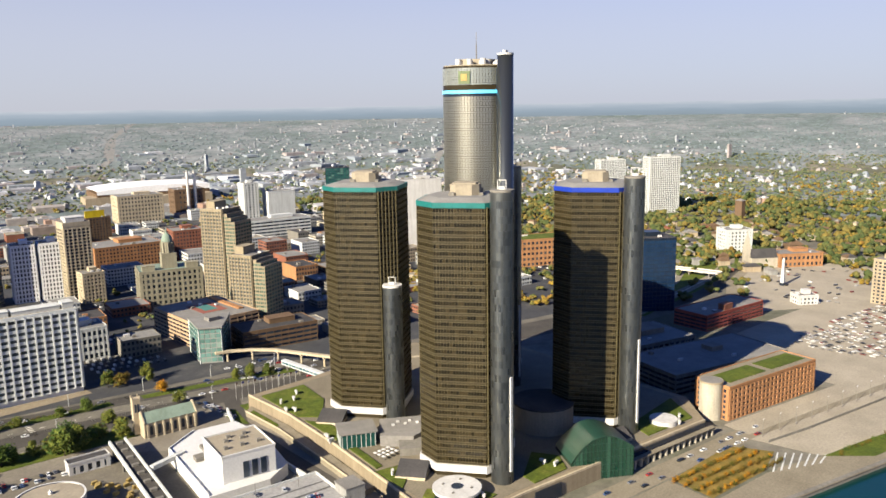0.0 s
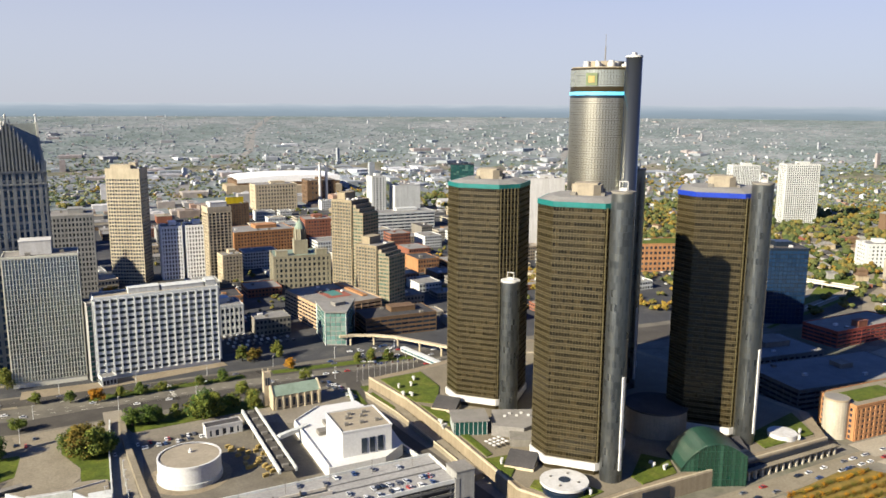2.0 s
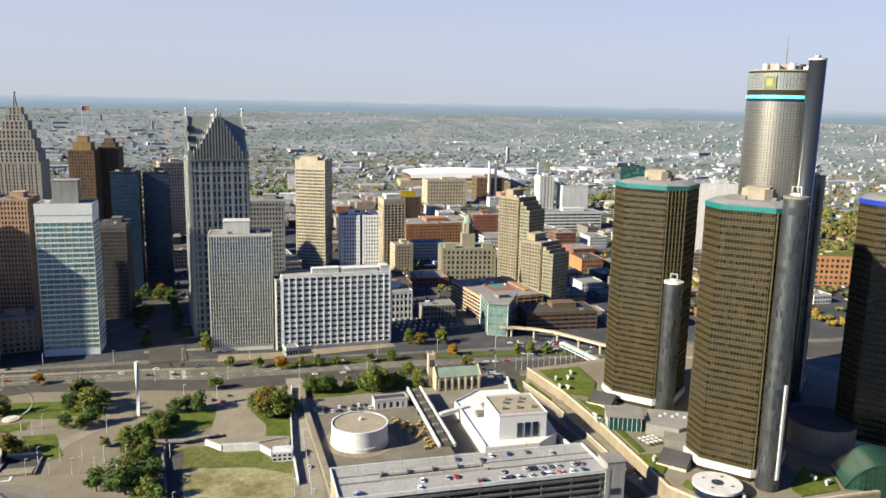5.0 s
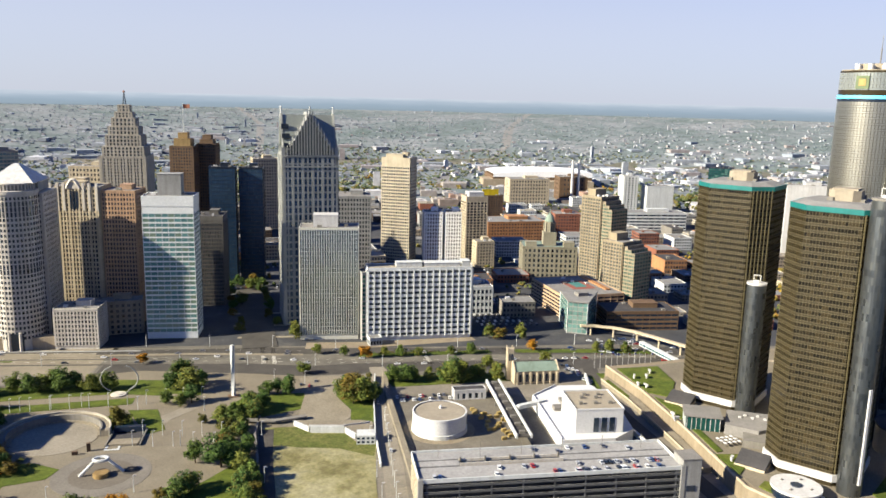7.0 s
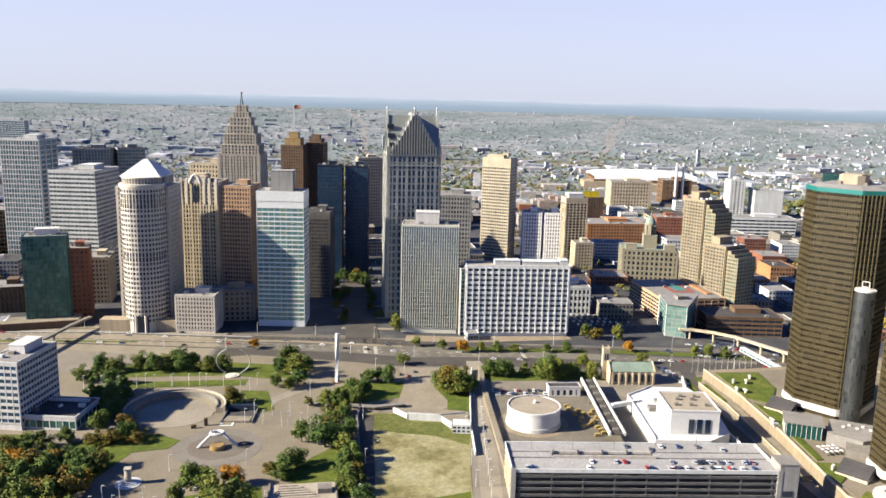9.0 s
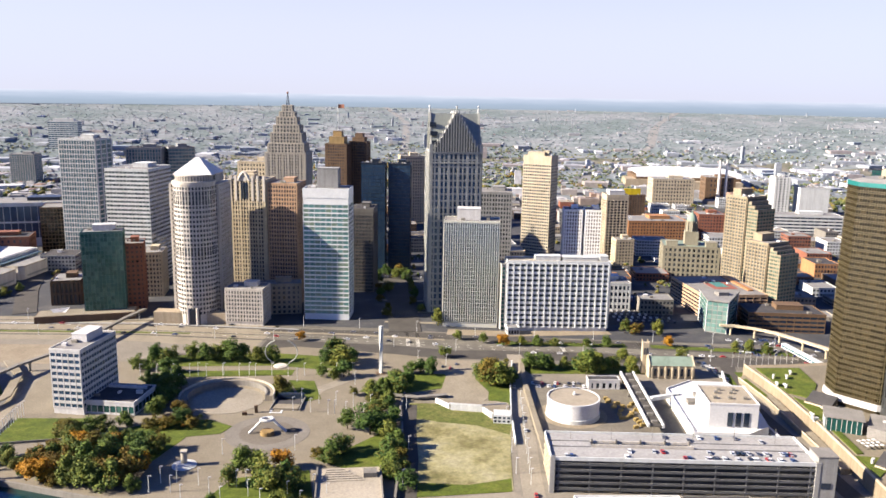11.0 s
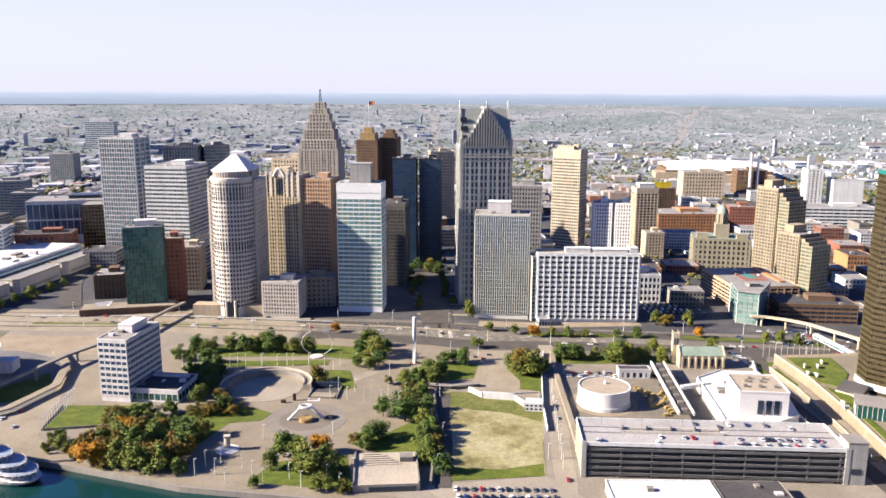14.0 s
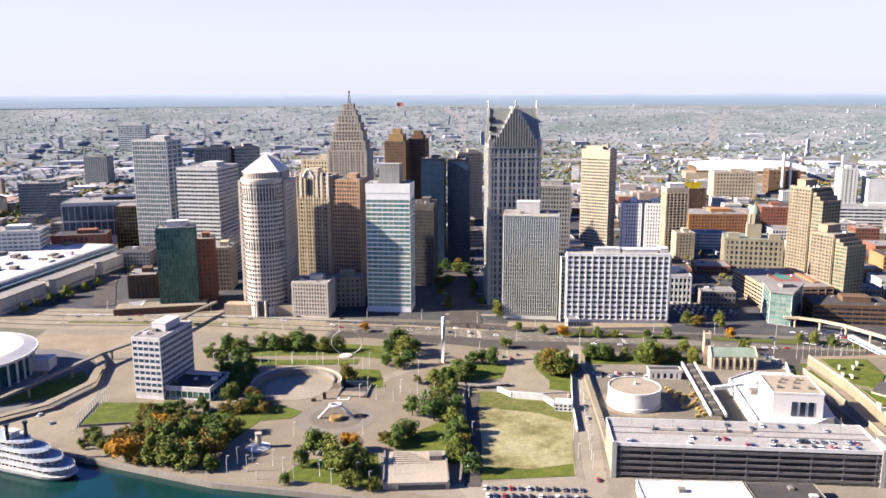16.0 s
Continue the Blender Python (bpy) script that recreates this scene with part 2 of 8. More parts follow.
# ---- building kit ----
class Geo:
    """Collects the corners and faces of one mesh."""

    def __init__(self):
        self.v, self.f = [], []

    def prism(self, pts, z0, z1, pts1=None, bottom=False):
        n, k = len(pts), len(self.v)
        self.v += [(x, y, z0) for x, y in pts] + [(x, y, z1) for x, y in (pts1 or pts)]
        self.f += [(k + i, k + (i + 1) % n, k + n + (i + 1) % n, k + n + i) for i in range(n)]
        self.f.append(tuple(range(k + n, k + 2 * n)))
        if bottom:
            self.f.append(tuple(range(k + n - 1, k - 1, -1)))
        return self

    def box(self, x, y, z0, sx, sy, sz, ang=0.0, bottom=True):
        c, s = math.cos(ang), math.sin(ang)
        p = [(x + c * a - s * q, y + s * a + c * q) for a, q in ((-sx / 2, -sy / 2), (sx / 2, -sy / 2), (sx / 2, sy / 2), (-sx / 2, sy / 2))]
        return self.prism(p, z0, z0 + sz, bottom=bottom)

    def cyl(self, x, y, r, z0, z1, n=24, r1=None, bottom=False):
        ring = lambda q: [(x + q * math.cos(2 * math.pi * i / n), y + q * math.sin(2 * math.pi * i / n)) for i in range(n)]
        return self.prism(ring(r), z0, z1, ring(r if r1 is None else r1), bottom)

    def pipe(self, pts, r, n=6):
        """A round bar through the points."""
        pts = [Vector(p) for p in pts]
        k0 = len(self.v)
        for i, p in enumerate(pts):
            d = (pts[min(i + 1, len(pts) - 1)] - pts[max(i - 1, 0)]).normalized()
            a = d.cross(Vector((0, 0, 1)) if abs(d.z) < 0.95 else Vector((1, 0, 0))).normalized()
            q = d.cross(a)
            self.v += [tuple(p + r * (math.cos(2 * math.pi * j / n) * a + math.sin(2 * math.pi * j / n) * q)) for j in range(n)]
        for i in range(len(pts) - 1):
            k = k0 + i * n
            self.f += [(k + j, k + n + j, k + n + (j + 1) % n, k + (j + 1) % n) for j in range(n)]
        self.f += [tuple(range(k0, k0 + n)), tuple(range(len(self.v) - 1, len(self.v) - n - 1, -1))]
        return self

    def ribbon(self, pts, width, z0, h):
        """A strip of even width along a line in plan, with height."""
        L, R = [], []
        for i, (x, y) in enumerate(pts):
            a, q = pts[max(i - 1, 0)], pts[min(i + 1, len(pts) - 1)]
            d = math.hypot(q[0] - a[0], q[1] - a[1]) or 1
            nx, ny = -(q[1] - a[1]) / d * width / 2, (q[0] - a[0]) / d * width / 2
            L.append((x + nx, y + ny))
            R.append((x - nx, y - ny))
        zs = z0 if isinstance(z0, (list, tuple)) else [z0] * len(pts)
        k0, n = len(self.v), len(pts)
        for j in range(n):
            self.v += [(*R[j], zs[j]), (*L[j], zs[j]), (*L[j], zs[j] + h), (*R[j], zs[j] + h)]
        for i in range(n - 1):
            k = k0 + 4 * i
            self.f += [(k + 3, k + 7, k + 6, k + 2), (k, k + 4, k + 7, k + 3), (k + 1, k + 2, k + 6, k + 5), (k, k + 1, k + 5, k + 4)]
        k = k0 + 4 * (n - 1)
        self.f += [(k0, k0 + 3, k0 + 2, k0 + 1), (k, k + 1, k + 2, k + 3)]
        return self

    def mesh(self, name, mat, smooth=False):
        me = bpy.data.meshes.new(name)
        me.from_pydata(self.v, [], self.f)
        me.materials.append(mat)
        if smooth:
            me.polygons.foreach_set("use_smooth", [True] * len(me.polygons))
        me.update()
        return me


def thing(name, x, y, z=0.0, ang=0.0, label="", category="", group="", kind=""):
    ob = new(name)
    ob.matrix_world = pose(x, y, z, 0, 0, ang)
    ob.empty_display_size = 1
    return tagged(ob, label, category, group, kind)


def part(name, geo, mat, parent, label="", smooth=False, at=(0, 0, 0)):
    ob = new(name, geo.mesh(name, mat, smooth) if isinstance(geo, Geo) else geo)
    ob.parent = parent
    ob.location = at
    if label:
        ob["label"] = label
    return ob


def setting(name, geo, mat, label, category="", smooth=False):
    return tagged(new(name, geo.mesh(name, mat, smooth)), label, category or name.replace("_", " "), kind="structure")


def face_frames(w, d):
    """The four sides of a block: its key, the middle of the side, the way along it and outward, its length."""
    return {"f": ((0, -d / 2), (1, 0), (0, -1), w), "b": ((0, d / 2), (-1, 0), (0, 1), w),
            "l": ((-w / 2, 0), (0, -1), (-1, 0), d), "r": ((w / 2, 0), (0, 1), (1, 0), d)}


def side_box(g, fr, u, out, z0, su, depth, sz):
    (mx, my), (ux, uy), (nx, ny), _ = fr
    g.box(mx + ux * u + nx * out, my + uy * u + ny * out, z0, su if ux else depth, depth if ux else su, sz)


def storeys(bld, w, d, z0, z1, floors, bays, sides="flr", pier=0.3, band=0.4, relief=0.35, wall=None, glass=None, single=(), strong=0, frame_name="facade_frame"):
    """Clads a block with piers, spandrels and recessed panes. bays: how many on the wide sides and the deep sides."""
    fr = face_frames(w, d)
    fh = (z1 - z0) / floors
    frame_geo, row = Geo(), Geo()
    for s in sides:
        f = fr[s]
        n = bays[0] if s in "fb" else bays[1]
        bw = f[3] / n
        pw = bw * pier
        for i in range(n + 1):
            q = pw * (1.7 if strong and i % strong == 0 else 1.0)
            u = -f[3] / 2 + i * bw
            u += q / 2 if i == 0 else -q / 2 if i == n else 0
            side_box(frame_geo, f, u, relief / 2, z0, q, relief + (0.25 if strong and i % strong == 0 else 0.0), z1 - z0)
        if band > 0:
            for k in range(floors + 1):
                side_box(frame_geo, f, 0, relief * 0.35, z0 + k * fh - (0 if k == 0 else fh * band / 2), f[3], relief * 0.7, fh * band * (0.5 if k in (0, floors) else 1))
        if s in single:
            pane = Geo()
            side_box(pane, ((0, 0), f[1], f[2], 0), 0, 0.04, 0, bw * (1 - pier), 0.08, fh * (1 - band))
            me = pane.mesh("window", glass)
            for k in range(floors):
                for i in range(n):
                    u = -f[3] / 2 + (i + 0.5) * bw
                    part("window", me, None, bld, at=(f[0][0] + f[1][0] * u, f[0][1] + f[1][1] * u, z0 + k * fh + fh * band / 2))
        else:
            for k in range(floors):
                for i in range(n):
                    side_box(row, f, -f[3] / 2 + (i + 0.5) * bw, 0.04, z0 + k * fh + fh * band / 2, bw * (1 - pier), 0.08, fh * (1 - band))
    part(frame_name, frame_geo, wall, bld)
    if row.v:
        tagged(part("glazing", row, glass, bld), kind="stuff")


FOOT = []


def block(name, x, y, ang, w, d, h, label, wall, glass=None, floors=0, bays=(8, 5), sides="flr", roof=None, pier=0.3, band=0.4, relief=0.35,
          single=(), strong=0, base=0.0, houses=((0.1, 0.1, 0.35, 0.4, 4.0),), house_mat=None, category="building", group="", z_lo=0.0, top=1.2, units=3):
    """A flat-roofed building: core, clad sides, parapet, roof and what stands on the roof."""
    bld = thing(name, x, y, 0, ang, label, category, group)
    FOOT.append((x, y, 0.5 * math.hypot(w, d)))
    core = Geo().box(0, 0, z_lo, w, d, h - z_lo, bottom=False)
    part("wall", core, wall, bld)
    if floors:
        storeys(bld, w, d, z_lo + base, h - top, floors, bays, sides, pier, band, relief, wall, glass or M_GLS, single, strong)
    rim = Geo()
    for sx, sy, px_, py_ in ((w + 0.5, 0.5, 0, -d / 2), (w + 0.5, 0.5, 0, d / 2), (0.5, d - 0.5, -w / 2, 0), (0.5, d - 0.5, w / 2, 0)):
        rim.box(px_, py_, h - top * 0.6, sx, sy, top * 0.6 + 0.7)
    part("parapet", rim, wall, bld)
    part("roof", Geo().box(0, 0, h, w - 0.6, d - 0.6, 0.15), roof or M_ROOF, bld)
    for fx, fy, fw, fd, hh in houses:
        part("roof_house", Geo().box(fx * w, fy * d, h + 0.15, fw * w, fd * d, hh).box(fx * w, fy * d, h + 0.15 + hh, fw * w + 0.5, fd * d + 0.5, 0.4), house_mat or wall, bld)
    rnd = random.Random(int(abs(x * 13 + y * 7)))
    for _ in range(units):
        uw, ud = rnd.uniform(1.5, 4), rnd.uniform(1.5, 3.5)
        part("roof_unit", Geo().box(rnd.uniform(-0.4, 0.4) * w, rnd.uniform(-0.4, 0.4) * d, h + 0.15, uw, ud, rnd.uniform(1, 2.2)), M_CONC if rnd.random() < 0.6 else M_WHITE, bld)
    return bld


# ---- ground, river ----
EYE0, HUB = 199.0, (-40.0, -520.0)


def shore(x):
    """How far north the river's edge lies at x."""
    return float(np.interp(x, [-5000, -600, -330, -200, -137, -65, 380, 450, 900, 5000], [900, 40, -84, -141, -172, -194, -358, -380, -495, -1400]))


def far_scale(x, y):
    """Beyond 2.5 km the land is bent up to fit the camera's view of the horizon, and what stands on it shrinks to suit.
    """
    r = math.hypot(x - HUB[0], y - HUB[1])
    return 1.0 if r < 2500 else r / (2500 * math.exp(math.log(18) / 2200 * (min(r, 4750) - 2500)))


def land(x, y):
    return EYE0 * (1 - far_scale(x, y)) if y > shore(x) - 900 else 0.0


xs = [-4900, -4400, -3900, -3400, -3000, -2600, -2200, -1800, -1400, -1000, -600, -330, -200, -137, -65, 380, 450, 900, 1300, 1700, 2100, 2500, 2900, 3300, 3800, 4300, 4800]
xs = sorted(set(xs) | set(range(-4700, 4700, 130)))
ts = [-3500, -1200, -900, -899.9, -0.02, 0.0] + list(range(60, 5500, 110))
gv, gf = [], []
for x in xs:
    for t in ts:
        y = shore(x) + t
        gv.append((x, y, -9.0 if -899.95 < t < -0.01 else land(x, y)))
for i in range(len(xs) - 1):
    for j in range(len(ts) - 1):
        k = i * len(ts) + j
        gf.append((k, k + len(ts), k + len(ts) + 1, k + 1))
gg = Geo()
gg.v, gg.f = gv, gf
M_CITY = ground_mat("city_ground", [(0.32, (0.068, 0.075, 0.040)), (0.47, (0.105, 0.105, 0.075)), (0.57, (0.150, 0.138, 0.110)), (0.74, (0.20, 0.185, 0.155))], 0.006, 0.25, 0.95, 0.2, 0.04)
setting("ground", gg, M_CITY, "city ground of grass, asphalt and paving reaching the horizon", "ground")
wx = [x for x in xs if -4900 <= x <= 4800]
rg = Geo()
for x in wx:
    rg.v += [(x, shore(x) + 0.5, -2.6), (x, shore(x) - 905, -2.6)]
rg.f = [(2 * i, 2 * i + 1, 2 * i + 3, 2 * i + 2) for i in range(len(wx) - 1)]
setting("water", rg, M_WATER, "dark green river water with small ripples", "river")
quay_line = [(x, shore(x) + 0.9) for x in (-700, -600, -330, -200, -137, -65, 380, 450, 900, 1400)]
setting("quay", Geo().ribbon(quay_line, 2.4, -9, 9.5), M_CONC, "weathered concrete quay wall along the river", "quay")


def sheet(name, pts, mat, label, z=0.06, category="", h=0.12):
    """A flat area of ground cover with a real edge."""
    return setting(name, Geo().prism(pts, z - h, z), mat, label, category)


def road(name, pts, width, mat, label, z=0.05, category="road"):
    return setting(name, Geo().ribbon(pts, width, z - 0.1, 0.1), mat, label, category)


# wide avenue and riverside road
# street asphalt with the blue shade of the canyons in its colour
sheet("streets", [(-620, 240), (-335, 150), (0, 90), (205, 30), (560, -75), (700, -100), (960, 100), (960, 1150), (-900, 1150), (-900, 420)], ground_mat("shaded_street_ground", [(0.3, (0.030, 0.032, 0.036)), (0.55, (0.046, 0.047, 0.049)), (0.74, (0.10, 0.094, 0.084))], 0.03, 0.5), "asphalt of the downtown streets, darkened for the shade between buildings", 0.03, "road")
AVE = [(-900, 300), (-335, 158), (-195, 140), (0, 90), (120, 50), (205, 30), (300, 8), (420, -30), (560, -75), (700, -110), (900, -120), (1300, -110)]
road("avenue_west", [(-900, 300), (-335, 158), (-195, 136), (-86, 100)], 66, M_PALE, "wide pale concrete avenue with several lanes", 0.05)
road("avenue", [(-86.5, 100)] + [(x, y - 8) for x, y in AVE if x > -50], 66, ground_mat("patched_asphalt", [(0.3, (0.075, 0.070, 0.058)), (0.6, (0.125, 0.115, 0.092)), (0.8, (0.18, 0.163, 0.128))], 0.05, 0.6), "worn asphalt avenue with pale patches", 0.05)
road("avenue_lanes", [(-92, 120), (-32, 105), (17, 94), (66, 83), (108, 71), (156, 55), (205, 42), (300, 15), (420, -23), (560, -68), (700, -104), (900, -115)], 17, M_ASPH, "dark asphalt lanes of the avenue", 0.08)
road("avenue_lanes_2", [(-88, 80), (-33, 66), (12, 55), (56, 36), (100, 30), (150, 20), (188, 11), (240, -2), (300, -14), (420, -46), (560, -88), (700, -124), (900, -134)], 22, M_ASPH, "dark asphalt lanes of the avenue", 0.08)
road("riverfront_road", [(300, -283), (430, -305), (560, -340), (800, -400)], 14, M_PALE, "pale concrete road along the river front", 0.07)

# ---- tower group on the river ----
OCT_A, OCT_S = 23.0, 12.85


def octagon(k=0.0):
    a, s = OCT_A + k, OCT_S + k * 0.414
    return [(-s, -a), (s, -a), (a, -s), (a, s), (s, a), (-s, a), (-a, s), (-a, -s)]


def along(pts, spacing):
    """Points at even steps along each side of a closed line, with the side's angle and the step."""
    for i, p in enumerate(pts):
        q = pts[(i + 1) % len(pts)]
        L = math.dist(p, q)
        n = max(1, round(L / spacing))
        ang = math.atan2(q[1] - p[1], q[0] - p[0])
        for j in range(n):
            t = (j + 0.5) / n
            yield p[0] + (q[0] - p[0]) * t, p[1] + (q[1] - p[1]) * t, ang, L / n


def ring_mesh(pts, out, z0, z1, n_pts):
    """A closed band: outer and inner line, top and bottom."""
    g = Geo()
    n = len(pts)
    g.v = [(*p, z0) for p in out] + [(*p, z1) for p in out] + [(*p, z0) for p in pts] + [(*p, z1) for p in pts]
    for i in range(n):
        j = (i + 1) % n
        g.f += [(i, j, n + j, n + i), (n + i, n + j, 3 * n + j, 3 * n + i), (j, i, 2 * n + i, 2 * n + j)]
    return g


ZB, ZT, NF = 16.0, 149.5, 37
FH = (ZT - ZB) / NF
BAND = Geo()
for x, y, a, L in along(octagon(0.06), 1.55):
    BAND.box(x, y, 0, L * 0.84, 0.16, FH * 0.52, a)
BAND_ME = BAND.mesh("window_band", M_BRONZE)
SPAN_ME = ring_mesh(octagon(-0.05), octagon(0.22), 0, FH * 0.40, 8).mesh("spandrel", M_BRONZE_WALL)
g = ring_mesh(octagon(0.1), octagon(0.42), 0, 0.2, 8)
k = ring_mesh(octagon(0.1), octagon(0.42), FH * 0.40 - 0.2, FH * 0.40, 8)
n0 = len(g.v)
g.v += k.v
g.f += [tuple(n0 + i for i in f) for f in k.f]
RAIL_ME = g.mesh("rail", M_GOLD)
MUL = Geo()
for x, y, a, L in along(octagon(0.2), 1.55):
    MUL.box(x + math.cos(a) * L / 2, y + math.sin(a) * L / 2, ZB, 0.13, 0.2, ZT - ZB, a, bottom=False)
MUL_ME = MUL.mesh("mullion_grid", M_GOLD)


def glass_tower(x, y, rim_mat, rim_word, shaft_top, ang=-58.0, shaft=(21.5, -24.0)):
    t = thing("office_tower", x, y, 0, ang, f"bronze glass octagonal office tower with {rim_word} roof band", "tower", "towers round the cylindrical tower")
    part("core", Geo().prism(octagon(0), 6, 151), M_BRONZE_WALL, t)
    for i in range(NF):
        tagged(part("window_band", BAND_ME, None, t, at=(0, 0, ZB + i * FH + FH * 0.44)), kind="stuff")
        part("spandrel", SPAN_ME, None, t, at=(0, 0, ZB + i * FH))
        part("rail", RAIL_ME, None, t, at=(0, 0, ZB + i * FH))
    tagged(part("mullion_grid", MUL_ME, None, t), kind="stuff")
    part("skirt", ring_mesh(octagon(-0.2), octagon(1.2), 11.8, 15.8, 8), M_WHITE, t, "white base band")
    part("foot", Geo().prism(octagon(-2.5), 4, 12), M_DARK, t)
    part("roof_band", ring_mesh(octagon(-1.2), octagon(0.5), 149.6, 152.2, 8), rim_mat, t, rim_word + " roof band")
    part("roof", Geo().prism(octagon(-0.1), 152.2, 154.0, octagon(-6.5)), M_ROOFW, t, "pale sloping roof edge")
    part("roof_house", Geo().prism([(px_ * 0.33, py_ * 0.3) for px_, py_ in octagon(0)], 154.0, 159.4).box(0, 0, 159.4, 12, 10, 0.8), M_TANROOF, t)
    for geo in (Geo().box(-6, -7, 154, 3, 2, 1.6), Geo().box(9, -5, 154, 2, 4, 1.4), Geo().cyl(7, 7, 1.2, 154, 156.5, 10)):
        part("roof_unit", geo, M_CONC, t)
    sx, sy = shaft
    zt = shaft_top
    tube = part("lift_shaft", Geo().cyl(sx + 0, sy, 5.7, 2, zt, 32), M_TUBE, t, "dark cylindrical glass lift shaft")
    g = Geo()
    for i in range(int((zt - 8) / FH)):
        for j in range(32):
            a = 2 * math.pi * (j + 0.5) / 32
            g.box(sx + 5.72 * math.cos(a), sy + 5.72 * math.sin(a), 6 + i * FH, 0.12, 1.1, FH * 0.99, a)
    tagged(part("shaft_glazing", g, M_TUBE, tube), kind="stuff")
    part("shaft_cap", Geo().cyl(sx, sy, 5.9, zt - 0.6, zt + 0.5, 32), M_WHITE if zt < 120 else M_CONC, tube, "pale shaft cap")
    g = Geo()
    for q in (-2, 2):
        g.pipe([(sx + q, sy, zt + 0.5), (sx + q, sy, zt + 5)], 0.25)
    g.pipe([(sx - 2, sy, zt + 5), (sx + 2, sy, zt + 5)], 0.25)
    part("roof_crane", g.box(sx, sy, zt + 0.5, 3, 1.5, 1.5), M_WHITE, tube)
    if zt > 120:
        part("stripe", Geo().box(sx + 4.6, sy - 3.6, 16, 1.4, 1.4, 50, 0.9), M_WHITE, tube, "white vertical light stripe")
    # link from shaft to tower, and the service ribs beside it
    part("link", Geo().box(19, -20, 6, 5, 7, min(zt, 148) - 6, radians(45)), M_DARK, t)
    for i in range(6):
        f = (i + 0.5) / 6
        px_, py_ = OCT_S + f * (OCT_A - OCT_S), -OCT_A + f * (OCT_A - OCT_S)
        part("rib", Geo().box(px_ + 0.3, py_ - 0.3, 14, 0.5, 0.9, 136, radians(45)), M_GOLD, t)
    FOOT.append((x, y, 30))
    return t


glass_tower(308.3, -114.3, M_TEAL, "teal", 94.0)
glass_tower(289.0, -213.3, M_TEAL, "teal", 158.5)
glass_tower(386.0, -230.0, M_BLUE, "royal blue", 158.5)
glass_tower(405.0, -130.0, M_TEAL, "teal", 158.5)

# cylindrical tower
CX, CY, CR = 347.0, -172.0, 19.8
hotel = thing("cylindrical_tower", CX, CY, 0, 0, "tall bronze glass cylindrical tower with blue light ring", "tower")
part("core", Geo().cyl(0, 0, CR, 5, 221, 72), M_BRONZE_WALL, hotel, smooth=True)
HF = 3.2
g = Geo()
for j in range(72):
    a = 2 * math.pi * (j + 0.5) / 72
    g.box((CR + 0.06) * math.cos(a), (CR + 0.06) * math.sin(a), 0, 0.16, 1.50, HF * 0.62, a)
me = g.mesh("window_band", M_SILVER)
ring = [((CR - 0.1) * math.cos(2 * math.pi * j / 72), (CR - 0.1) * math.sin(2 * math.pi * j / 72)) for j in range(72)]
ring2 = [(p[0] * (CR + 0.22) / (CR - 0.1), p[1] * (CR + 0.22) / (CR - 0.1)) for p in ring]
sp = ring_mesh(ring, ring2, 0, HF * 0.3, 72).mesh("spandrel", M_SILVER)
me_top, sp_top = g.mesh("window_band", M_TOPGLASS), ring_mesh(ring, ring2, 0, HF * 0.3, 72).mesh("spandrel", M_TOPGLASS)
for i in range(65):
    z = 12 + i * HF
    if 205.5 < z + HF * 0.5 < 209.5:
        continue
    tagged(part("window_band", me if z < 207 else me_top, None, hotel, at=(0, 0, z + HF * 0.34)), kind="stuff")
    part("spandrel", sp if z < 207 else sp_top, None, hotel, at=(0, 0, z))
m, nt, b = nodes_of("blue_light", 0.4)
b.inputs["Base Color"].default_value = (0.1, 0.5, 0.75, 1)
b.inputs["Emission Color"].default_value = (0.12, 0.62, 1.0, 1)
b.inputs["Emission Strength"].default_value = 0.34
M_LITE = m
part("light_ring", ring_mesh(ring, [(p[0] * 1.03, p[1] * 1.03) for p in ring], 205.6, 207.4, 72), M_LITE, hotel, "glowing pale blue ring")
part("dark_ring", ring_mesh(ring, [(p[0] * 1.012, p[1] * 1.012) for p in ring], 203.8, 205.6, 72), M_DARK, hotel)
part("roof", Geo().cyl(0, 0, CR - 0.4, 221, 221.6, 48), M_TANROOF, hotel)
part("roof_house", Geo().cyl(0, 0, 12, 221.6, 225, 32), M_TANROOF, hotel)
for a, q, s in ((3.6, 16, 2.2), (4.1, 15, 2.6), (4.7, 16, 1.8), (5.3, 15, 2.8), (3.0, 14, 2.4), (4.4, 12.5, 2.0)):
    part("roof_unit", Geo().cyl(q * math.cos(a), q * math.sin(a), s * 0.7, 221.6, 222.6 + s, 12).box(q * math.cos(a) * 0.9, q * math.sin(a) * 0.9, 221.6, s, s * 1.2, s), M_WHITE, hotel)
part("mast", Geo().pipe([(0, 0, 225), (0, 0, 234)], 0.35).pipe([(0, 0, 234), (0, 0, 241)], 0.15), M_CONC, hotel)
sa = radians(200)
sign = part("sign_panel", Geo().box((CR + 0.45) * math.cos(sa), (CR + 0.5) * math.sin(sa), 211.0, 0.6, 7.0, 7.0, sa), wall_mat("sign_ground", (0.10, 0.13, 0.06), 0.6, 0.3, 0.9, False), hotel, "square sign panel, dark green")
part("sign_shape", Geo().box((CR + 0.85) * math.cos(sa), (CR + 0.85) * math.sin(sa), 212.6, 0.2, 3.8, 3.8, sa), M_PIPE, sign, "yellow square shape")
sa = radians(262)
tube = part("lift_shaft", Geo().cyl(24.5 * math.cos(sa), 24.5 * math.sin(sa), 4.6, 2, 227, 32), M_TUBE, hotel, "cylindrical glass lift shaft", True)
